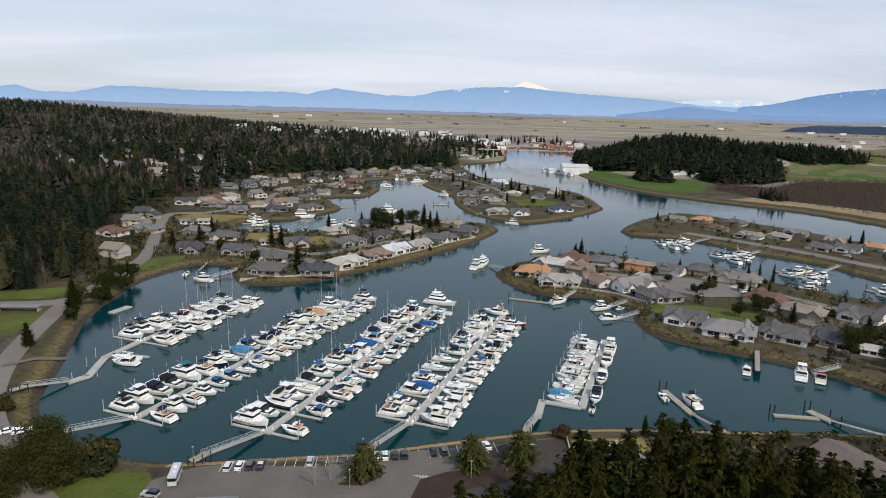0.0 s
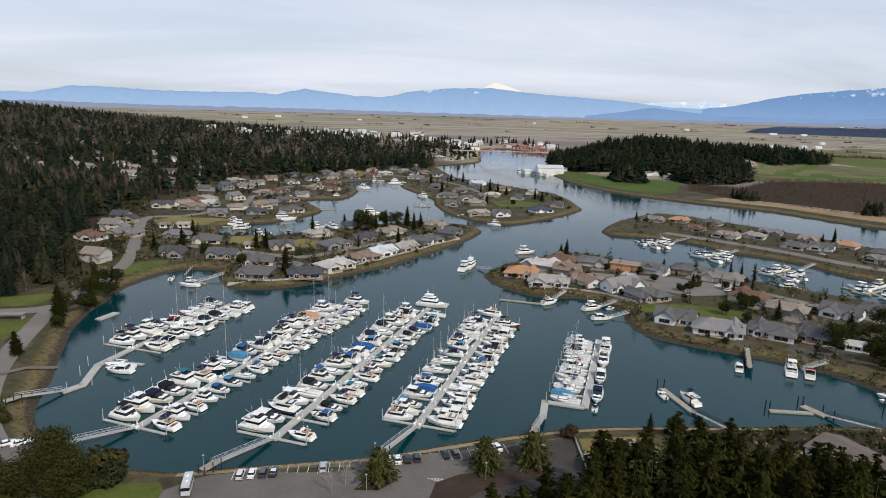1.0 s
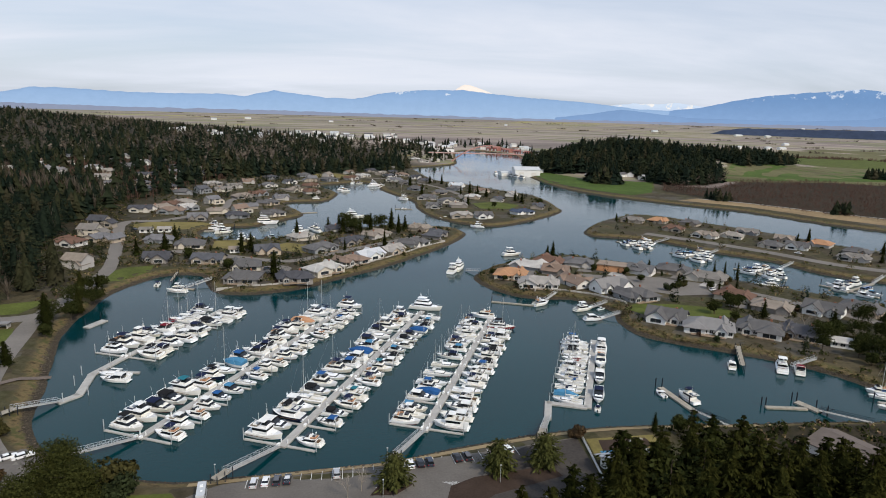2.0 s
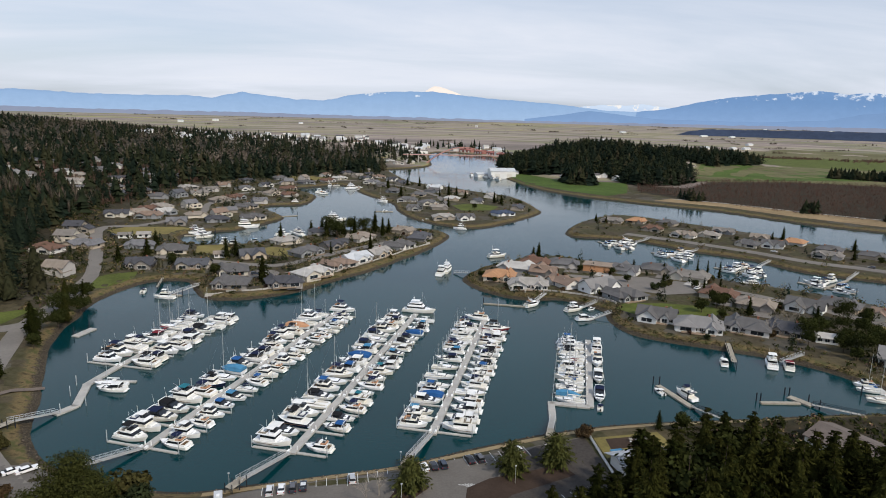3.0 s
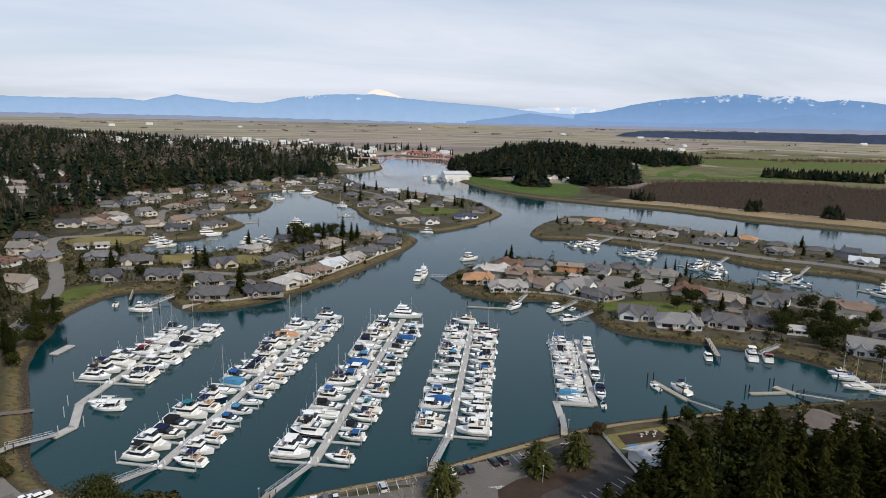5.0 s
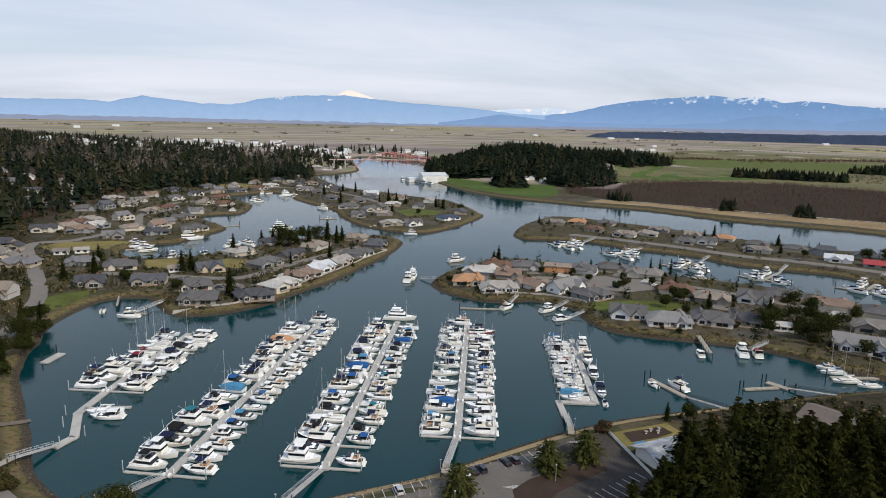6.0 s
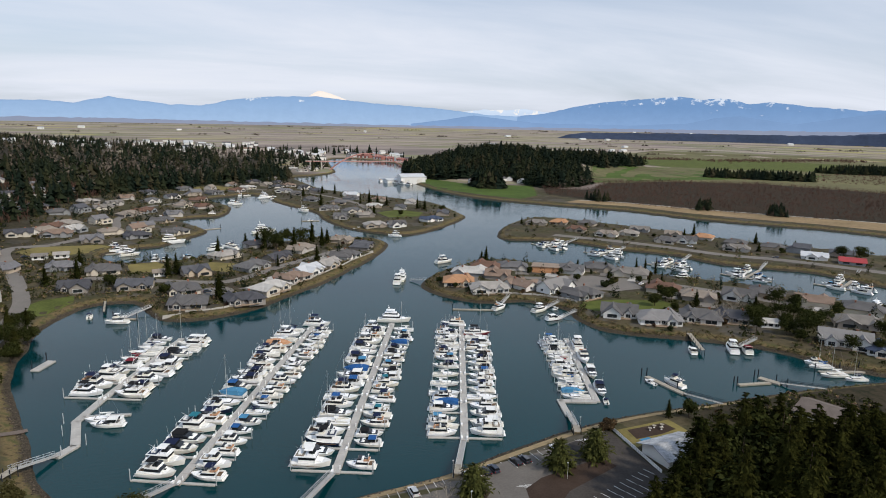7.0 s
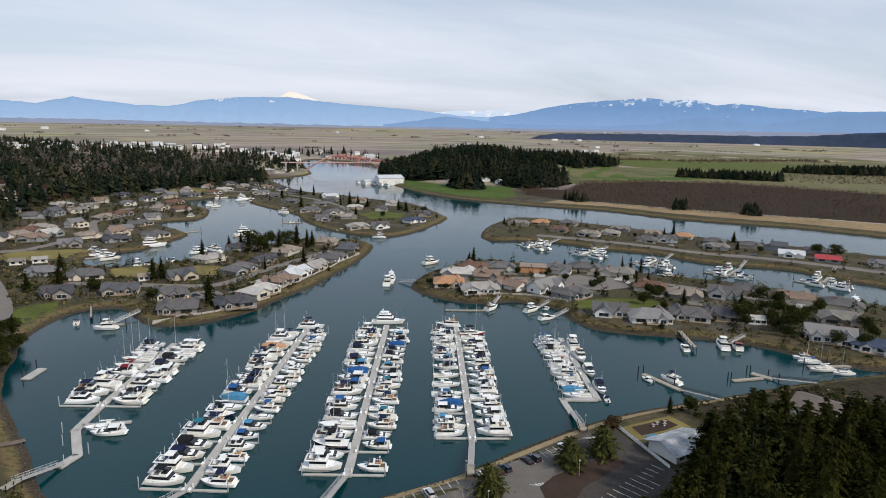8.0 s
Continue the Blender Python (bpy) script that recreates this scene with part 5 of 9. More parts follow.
def marina_dock(name, label, p0, p1, bays_left, bays_right, finger, fixed=(), width=2.4, empty=(), mix=MIX, first=1.0, least=0.7):
    """A straight main walkway with finger floats; each bay between two fingers takes two boats.
    bays: (pitch, boats a bay); fixed: {(side, slot): kind}; finger: lengths left and right."""
    root = thing("dock", label, "dock", "marina docks")
    fixed = dict(fixed)
    a, b = Vector(p0), Vector(p1)
    d = (b - a); L = d.length; d.normalize()
    n = Vector((d.y, -d.x))
    walkway(root, a, b, width)
    heading = math.degrees(math.atan2(n.y, n.x))
    for side, (pitch, per), fl in ((-1, bays_left, finger[0]), (1, bays_right, finger[1])):
        if not pitch:
            continue
        count = int((L - first) / pitch)
        slot = 0
        for i in range(count + 1):
            p = a + d * (first + i * pitch) + n * side * width / 2
            q = p + n * side * fl
            ang = heading if side > 0 else heading + 180
            shared("finger_float", ("fin", fl), lambda: dock_section(fl, 0.95, 0.36), M["dock"], root, pose(p.x, p.y, -0.02, 0, 0, ang))
            shared("mooring_post", ("pile", 3.2), lambda: pile_shape(3.2), M["pile"], root, pose(q.x + n.x * side * 0.25, q.y + n.y * side * 0.25, 0), "pale steel pile at the float end")
            w = a + d * (first + i * pitch + 0.9) + n * side * (width / 2 - 0.25)
            shared("power_pedestal", ("ped",), pedestal_shape, M["white_pvc"], root, pose(w.x, w.y, 0.55, 0, 0, heading))
            if RNG.random() < 0.7:
                w = a + d * (first + i * pitch - 0.9) + n * side * (width / 2 - 0.4)
                shared("dock_box", ("box",), dockbox_shape, M["white_pvc"], root, pose(w.x, w.y, 0.55, 0, 0, heading + 90))
            if i == count:
                break
            for j in range(per):
                kind = fixed.get((side, slot), RNG.choice(mix))
                rnd, rl = RNG.random(), RNG.uniform(0.93, 1.06)
                if (side, slot) not in empty and kind:
                    length = {"fly": 12.3, "exp": 10.3, "tra": 11.6, "sai": 10.4, "run": 6.5, "cov": 11, "yac": 20}[kind[:3]]
                    beam = {"fly": 4.15, "exp": 3.55, "tra": 4.0, "sai": 3.3, "run": 2.4, "cov": 3.9, "yac": 5.4}[kind[:3]]
                    size = min(rl * (fl + 0.1) / length, (pitch - 1.5) / per / beam, 1.08)
                    size = max(least, size)
                    along = first + i * pitch + 0.55 + (pitch - 1.1) * (j + 0.5) / per
                    out = width / 2 + 0.35 + length * size / 2 + RNG.uniform(-0.2, 0.35)
                    c = a + d * along + n * side * out
                    stern_in = rnd < 0.35
                    boat(kind, c.x, c.y, ang + (0 if stern_in else 180) + RNG.uniform(-2.5, 2.5), size, wide=min(1.24, (pitch - 1.3) / per / (beam * size)))
                slot += 1
    return root, a, b, d, n


marina_dock("dock", "long pale concrete dock with finger floats and moored boats", (-86.6, 166.5), (-38.0, 285.5), (12.4, 2), (12.4, 2), (11.0, 8.7),
            {(-1, 0): "fly_black", (-1, 1): "traw_white", (1, 0): "fly_navy", (1, 1): "traw_white", (-1, 9): "exp_blue", (-1, 8): "cov_sky", (-1, 16): "cov_tan", (-1, 17): "sail_white", (1, 4): "exp_blue", (1, 5): "exp_sky"})
marina_dock("dock", "long pale concrete dock with finger floats and moored boats", (-47.4, 160.5), (-2.5, 281.0), (12.2, 2), (12.2, 2), (10.6, 8.4),
            {(-1, 0): "traw_white", (-1, 1): "exp_white", (-1, 2): "traw_dark", (-1, 4): "sail_white", (1, 0): "fly_open", (1, 1): None, (1, 2): "exp_blue", (1, 16): "cov_blue", (-1, 9): "exp_blue", (-1, 12): "exp_sky", (-1, 11): "cov_blue"})
marina_dock("dock", "long pale concrete dock with narrow slips and moored boats", (-8.6, 167.5), (27.2, 269.5), (8.3, 2), (12.4, 2), (9.6, 9.8),
            {(-1, 0): "fly_open", (-1, 1): "traw_white", (-1, 2): "exp_sky", (-1, 3): None, (-1, 4): "exp_white", (-1, 5): "cov_blue", (-1, 6): "fly_blue", (-1, 7): "sail_white", (-1, 8): None, (-1, 10): None, (-1, 12): None, (-1, 14): None, (1, 0): "traw_white", (1, 1): "exp_white", (1, 3): "fly_white", (1, 15): "fly_red"}, first=2.0)
marina_dock("dock", "short pale concrete dock with finger floats and moored boats", (-113.0, 226.5), (-92.5, 283.5), (12.4, 2), (12.4, 2), (12.0, 11.0),
            {(-1, 0): "fly_black", (-1, 1): "fly_navy", (-1, 3): "exp_navy", (-1, 4): "exp_red", (-1, 5): "sail_red", (-1, 6): "sail_white", (-1, 7): "sail_navy", (1, 0): "fly_black", (1, 2): "fly_white", (1, 3): "fly_white"})
# the small craft dock: sailing boats on one side, cruisers lying along the other
root5, a5, b5, d5, n5 = marina_dock("dock", "pale concrete dock with sailboats berthed on one side", (43.4, 180.5), (65.0, 241.0), (7.4, 2), (0, 0), (10.5, 0),
            {(-1, 0): "sail_white", (-1, 1): "cov_sky", (-1, 15): "fly_blue", (-1, 16): "exp_sky", (-1, 14): "traw_white"}, first=1.0, least=0.9,
            mix=["sail_white", "sail_navy", "sail_blue", "traw_white", "exp_white", "sail_white", "sail_red", "sail_navy", "exp_black"])
for k, kind in ((0.14, "exp_navy"), (0.38, "exp_white"), (0.62, "fly_open"), (0.86, "fly_white")):
    c = a5 + (b5 - a5) * k + n5 * 3.1
    boat(kind, c.x, c.y, math.degrees(math.atan2(-d5.y, -d5.x)) + (0 if k < 0.7 else 180), 1.0)
boat("run_navy", 46.6, 180.2, 70, 0.8)
walkway(root5, (31.5, 184.8), (43.4, 180.8), 2.2)
# boats lying across the dock heads
boat("yacht", -0.5, 284.5, -20, 0.82)
boat("fly_navy", -35.5, 288.0, -22, 1.0)
boat("fly_open", 24.0, 272.5, 160, 1.0)
boat("fly_white", -88.0, 274.0, 160, 0.95)
boat("exp_white", -86.2, 278.8, 160, 1.0)
boat("sail_navy", -102.0, 279.0, -20, 1.0)
boat("exp_navy", -100.3, 283.4, -20, 1.0)
# dog-leg float of the west dock, with its lone berth
walk_root = thing("dock", "pale floating walkway with two bends", "dock", "marina docks")
for p, q in (((-118.5, 189.5), (-114.6, 195.2)), ((-114.6, 194.6), (-117.6, 211.5)), ((-117.8, 210.6), (-112.8, 227.2))):
    walkway(walk_root, p, q, 2.6)
for p in ((-121.0, 211.5), (-117.0, 190.0), (-112.0, 195.5), (-119.5, 203.0)):
    shared("mooring_post", ("pile", 3.2), lambda: pile_shape(3.2), M["pile"], walk_root, pose(*p, 0), "pale steel pile")
shared("finger_float", ("fin", 14.0), lambda: dock_section(14.0, 1.2), M["dock"], walk_root, pose(-116.5, 214.2, 0, 0, 0, -8))
boat("sail_white", -110.0, 210.2, 172, 1.0); boat("exp_white", -108.5, 206.4, 172, 0.95)
# gangways
gangway((-125.8, 179.5), (-118.0, 190.0), 3.4, 0.75)
gangway((-98.0, 153.5), (-87.0, 166.2), 3.3, 0.75)
gangway((-58.0, 143.6), (-48.0, 160.0), 3.3, 0.75)
gangway((-17.0, 149.4), (-9.0, 167.0), 3.3, 0.75)
gangway((24.2, 161.0), (29.2, 174.0), 3.3, 0.75)
walkway(root5, (29.0, 173.6), (32.2, 185.6), 2.2)


def pier(label, a, b, width=1.6, z=2.2, posts=4, material="dock_wood"):
    """A fixed timber pier on piles."""
    root = thing("pier", label, "pier", "timber piers")
    a, b = Vector((*a, z)), Vector((*b, z))
    d = b - a; L = d.length; rz = math.degrees(math.atan2(d.y, d.x))
    n = max(2, int(L / 0.9))
    for i in range(n):
        p = a + d * ((i + 0.5) / n)
        shared("plank", ("plank", round(L / n, 2), width), lambda: Shape().box((0, 0, 0), (L / n - 0.05, width, 0.1)), M[material], root, pose(p.x, p.y, p.z, 0, 0, rz))
    part("stringer", Shape().tube(a - Vector((0, 0, 0.2)), b - Vector((0, 0, 0.2)), 0.14, 4), M[material], root)
    side = Vector((-d.y, d.x, 0)).normalized() * width * 0.45
    for i in range(posts + 1):
        for k in (-1, 1):
            p = a + d * (i / posts) + side * k
            shared("post", ("post", z), lambda: Shape().tube((0, 0, -2.5), (0, 0, z + 1.1), 0.13, 6), M["dark_pile"], root, pose(p.x, p.y, 0))
    return root


def float_dock(label, runs, piles=(), material="dock_wood", pile_h=3.4):
    root = thing("dock", label, "dock", "small docks")
    for p, q, w in runs:
        walkway(root, p, q, w, material, 6.0)
    for p in piles:
        shared("mooring_post", ("dpile", pile_h), lambda: pile_shape(pile_h, 0.2), M["dark_pile"], root, pose(*p, 0), "black pile with a pale cap")
    return root


for a, b in (((-127.6, 176.6), (-125.2, 180.2)), ((-100.4, 150.6), (-97.2, 154.4)), ((-59.8, 140.6), (-57.2, 144.8)), ((-18.2, 146.6), (-16.4, 150.8)), ((23.0, 158.2), (24.8, 162.4))):
    pier("dark timber landing at the head of the gangway", a, b, 2.4, 3.3, 2)
float_dock("small timber float held by two black piles", [((73.2, 195.0), (76.4, 177.5), 2.2)], [(72.2, 196.6), (74.4, 196.4), (77.6, 183.0)], pile_h=2.9)
gangway((79.4, 163.0), (76.4, 177.5), 3.0, 0.7, 1.3, "dark steel gangway with truss railings", "dark_pile")
boat("run", 71.2, 190.0, 100, 0.85)
boat("traw_navy", 78.6, 186.2, 106, 0.82)
float_dock("timber float with an L head and black piles", [((101.0, 179.2), (114.0, 177.6), 1.6), ((113.6, 182.6), (116.8, 175.4), 2.8)], [(101, 181.4), (102.2, 181.0), (113.4, 184.6), (115.0, 184.4), (117.8, 178.6), (118.6, 174.4)], pile_h=2.6)
gangway((124.5, 163.0), (116.8, 175.6), 2.8, 0.7, 1.4, "dark steel gangway with truss railings", "dark_pile")
float_dock("narrow dark floating breakwater", [((32.0, 296.0), (51.5, 289.4), 1.3)], [(32.3, 297.2), (50.8, 290.8)], "dock_wood", 2.6)
float_dock("small float with a mast off the wooded shore", [((-140.5, 259.5), (-137.0, 269.0), 3.2)], [(-141.8, 262), (-139.0, 270)], "dock")
boat("fly_open", 55.5, 291.5, 28, 0.88)
boat("fly_white", 74.0, 283.0, 20, 0.85)
boat("exp_white", 74.5, 268.5, 5, 0.95)
boat("run", 82.5, 283.5, 20, 0.75)
gangway((66.0, 304.5), (56.5, 294.0), 2.6, 0.6, 1.3)
gangway((86.5, 288.0), (77.5, 284.5), 2.6, 0.6, 1.3)
gangway((87.0, 271.0), (78.5, 269.0), 2.6, 0.6, 1.3)
pier("timber pier with rust brown posts", (119.8, 229.5), (110.5, 209.5), 2.0, 2.0, 6)
boat("exp_white", 108.6, 213.4, 66, 0.78)
gangway((141.0, 213.0), (131.0, 211.5), 2.8, 0.6, 1.3)
boat("fly_white", 126.6, 211.0, 62, 0.95)
boat("exp_red", 131.6, 208.0, 62, 1.02)
boat("sail_blue", 145.5, 184.5, 165, 0.95); boat("sail_white", 143.0, 176.5, 168, 1.0); boat("fly_open", 147.0, 189.0, 160, 0.7); boat("sail_navy", 147.5, 171.0, 168, 0.95)
float_dock("small timber float among moored sailboats", [((141, 181), (158, 176), 1.8)], [(140, 182), (150, 180), (158, 178.5)])
boat("yacht", 24.0, 364.0, 68, 0.82)
boat("fly_white", 19.5, 357.0, 68, 1.05)
gangway((34.0, 349.5), (27.0, 358.0), 2.4, 0.6, 1.3)
boat("fly_white", 62.5, 401.5, 15, 1.05)
boat("traw_white", 54.0, 504.0, 170, 0.95)
boat("run", 31.0, 544.0, 160, 1.2)
boat("traw_white", -121.5, 313.5, 172, 0.9)
boat("run_navy", -134.5, 326.0, 95, 1.15)
pier("old timber pier on dark posts", (-131.5, 348.0), (-129.0, 329.0), 1.2, 1.6, 4)
gangway((-108.5, 329.5), (-119.0, 320.0), 2.6, 0.6, 1.4)
float_dock("small timber float beside a moored trawler", [((-124, 319.5), (-114, 317.5), 1.4)], [(-113.5, 316.4), (-124, 321)])
# inner basin
boat("yacht", -113.0, 510.0, 12, 1.0)
for x, y, h, k in ((-148, 494, 20, "traw_white"), (-140, 482, 30, "fly_white"), (-146, 487, 25, "fly_navy"), (-136, 470, 15, "fly_white"), (-112, 447, 80, "exp_navy"), (-118, 446, 84, "fly_white"), (-100, 453, 120, "exp_sky"), (-82, 478, 20, "fly_white"), (-74, 485, 150, "fly_open"), (-71, 478, 140, "traw_navy"), (-116, 646, 10, "fly_open")):
    boat(k, x, y, h, 1.0)
boat("yacht", -46.0, 543.0, 15, 1.05)
boat("yacht", -90.0, 646.0, 175, 0.72)
for x, y, h, k in ((-32, 785, 20, "yacht"), (-68, 742, 10, "fly_white"), (-64, 730, 15, "fly_open"), (-78, 812, 60, "exp_white"), (-60, 815, 80, "fly_open"), (-1, 672, 150, "traw_white"), (-2, 664, 160, "sail_white"), (-2, 600, 20, "run"), (-22, 775, 40, "fly_open"), (-130, 640, 10, "exp_white"), (-52, 812, 20, "sail_navy")):
    boat(k, x, y, h, 1.0)
float_dock("short timber float in the basin", [((-10, 600), (6, 598), 2.0)], [(-10, 601.5), (4, 600)])
float_dock("short timber float off the point", [((-96, 566), (-80, 572), 1.4)], [(-80, 573)])
float_dock("grey floats below the spit houses", [((-152, 476), (-132, 480), 2.0), ((-142, 470), (-137, 488), 1.6)], [(-133, 489), (-131, 477)])

# berth clusters below the channel dike
BERTHS = [(150, 434, 190, 449, "a"), (174, 395, 206, 408, "b"), (196, 350, 236, 372, "c"), (226, 312, 270, 338, "d"), (263, 276, 312, 304, "e")]
for x0, y0, x1, y1, _ in BERTHS:
    g = Vector((x1 - x0, y1 - y0)); L = g.length; g.normalize(); n = Vector((-g.y, g.x))
    root = thing("dock", "floating timber dock packed with moored cruisers", "dock", "island docks")
    s = Vector((x0, y0)); e = s + g * (L - 14)
    gangway((x1, y1), (e.x, e.y), 2.9, 0.7, 1.5, "steel gangway down from the dike")
    c0, c1 = s - n * 0 + g * 2, e
    walkway(root, c0, c1, 1.8, "dock_wood")
    t = Vector((n.x, n.y))
    head0, head1 = s + g * 6 - n * 15, s + g * 6 + n * 15
    walkway(root, head0, head1, 1.8, "dock_wood")
    for k in (-15, -5, 5, 15):
        p = s + g * 7.4 + n * k
        shared("mooring_post", ("dpile", 3.4), lambda: pile_shape(3.4, 0.2), M["dark_pile"], root, pose(p.x, p.y, 0), "black pile")
    hd = math.degrees(math.atan2(n.y, n.x))
    gd = math.degrees(math.atan2(g.y, g.x))
    kinds = ["fly_white", "fly_open", "traw_white", "exp_white", "fly_navy", "exp_blue", "fly_white", "exp_sky"]
    for k, (u, v) in enumerate(((2.2, -10), (2.2, 3), (10.5, -11), (10.0, 8), (14.5, -4.6), (14.5, 4.6), (19.5, -5.0), (24, 4.8))):
        p = s + g * u + n * v
        q = RNG.choice(kinds)
        ang = hd if u < 9 else (hd if k < 4 else gd)
        boat(q, p.x, p.y, ang + (180 if RNG.random() < 0.4 else 0), RNG.uniform(0.82, 1.0), "island boats")
boat("fly_white", 191, 325, 170, 0.9, "island boats")
boat("yacht", 246, 240, 20, 0.78, "island boats")
float_dock("short timber float behind the islet", [((180, 331), (200, 322), 1.4)], [(200, 323.5)])
# boatyard floats by the shed
for x, y, h, k in ((150, 985, 100, "fly_open"), (166, 950, 110, "traw_white"), (172, 935, 115, "fly_white"), (178, 922, 118, "fly_white")):
    boat(k, x, y, h, 1.1)
float_dock("boatyard float along the channel", [((152, 990), (182, 915), 2.5)], [(151, 991), (168, 952), (183, 914)])
# the west shore launching ramp
draped("pavement", "old concrete launching ramp", [(-143.5, 196.8), (-141, 199), (-133, 207), (-129, 213.6), (-127.6, 212.8), (-131.6, 205.2), (-139, 197.4), (-142.5, 195)], M["gravel"], 0.35, 3, "ramp")
for k in [q for q in FLEET if q not in USED]:
    src = FLEET[k]
    for o in (*src.children_recursive, src):
        bpy.data.objects.remove(o)


# ---------------------------------------------------------------- houses
def hip_roof(w, d, z, rise, over=0.85, thick=0.22):
    """A hipped roof over w by d with its eaves at z."""
    a, b = w / 2 + over, d / 2 + over
    r = max(w - d, 0) / 2 + 0.05
    s = Shape()
    s.add([(-a, -b, z), (a, -b, z), (a, b, z), (-a, b, z), (-r, 0, z + rise), (r, 0, z + rise),
           (-a, -b, z - thick), (a, -b, z - thick), (a, b, z - thick), (-a, b, z - thick)],
          [(0, 1, 5, 4), (1, 2, 5), (2, 3, 4, 5), (3, 0, 4), (0, 6, 7, 1), (1, 7, 8, 2), (2, 8, 9, 3), (3, 9, 6, 0), (9, 8, 7, 6)])
    return s


def gable_roof(w, d, z, rise, over=0.75, thick=0.22):
    a, b = w / 2 + over, d / 2 + over
    e = rise * over / (d / 2)
    p = [(-a, -b, z - e), (a, -b, z - e), (a, 0, z + rise), (-a, 0, z + rise), (a, b, z - e), (-a, b, z - e)]
    q = [(x, y, k + thick) for x, y, k in p]
    return Shape().add(p + q, [(6, 7, 8, 9), (9, 8, 10, 11), (3, 2, 1, 0), (5, 4, 2, 3), (0, 1, 7, 6), (4, 5, 11, 10), (1, 2, 8, 7), (2, 4, 10, 8), (0, 6, 9, 3), (3, 9, 11, 5)])


def gable_wall(w, d, z0, z1, rise):
    return Shape().add([(-w / 2, -d / 2, z0), (w / 2, -d / 2, z0), (w / 2, d / 2, z0), (-w / 2, d / 2, z0), (-w / 2, -d / 2, z1), (w / 2, -d / 2, z1), (w / 2, d / 2, z1), (-w / 2, d / 2, z1), (-w / 2, 0, z1 + rise), (w / 2, 0, z1 + rise)],
                       [(0, 1, 5, 4), (2, 3, 7, 6), (1, 2, 6, 9, 5), (3, 0, 4, 8, 7), (4, 5, 9, 8), (6, 7, 8, 9)])


def merge(pieces):
    """One shape out of several, each with its place."""
    out = Shape()
    for sh, at in pieces:
        out.add([at @ Vector(p) for p in sh.v], sh.f)
    return out


def block(w, d, h, roof, rise, at, base=-1.0):
    """A wing of a house: its walls and its roof."""
    if roof == "gable":
        return (gable_wall(w, d, base, h, rise), at), (gable_roof(w, d, h, rise), at)
    wall = Shape().box((0, 0, (h + base) / 2), (w, d, h - base))
    if roof == "flat":
        return (wall, at), (Shape().box((0, 0, h + 0.12), (w + 1.0, d + 1.0, 0.3)).box((0, 0, h + 0.3), (w * 0.9, d * 0.9, 0.12)), at)
    return (wall, at), (hip_roof(w, d, h, rise), at)


def plain_window(parent, x, y, z, w, h, rz):
    """A far window: dark glass in one slab."""
    return shared("window", ("farwin", w, h), lambda: Shape().box((0.02, 0, 0), (0.08, w, h)), M["pane"], parent, pose(x, y, z, 0, 0, rz))


def window(parent, x, y, z, w, h, rz):
    """A framed window on a wall that faces along rz."""
    at = pose(x, y, z, 0, 0, rz)
    f = shared("window", ("win", w, h), lambda: Shape().box((0.02, 0, h / 2 + 0.05), (0.1, w + 0.2, 0.1)).box((0.02, 0, -h / 2 - 0.05), (0.14, w + 0.3, 0.1)).box((0.02, w / 2 + 0.05, 0), (0.1, 0.1, h)).box((0.02, -w / 2 - 0.05, 0), (0.1, 0.1, h)).box((0.03, 0, 0), (0.06, 0.06, h)), M["trim"], parent, at)
    shared("pane", ("pane", w, h), lambda: Shape().box((0.01, 0, 0), (0.03, w, h)), M["pane"], f, pose(0, 0, 0), "dark reflecting glass")
    return f


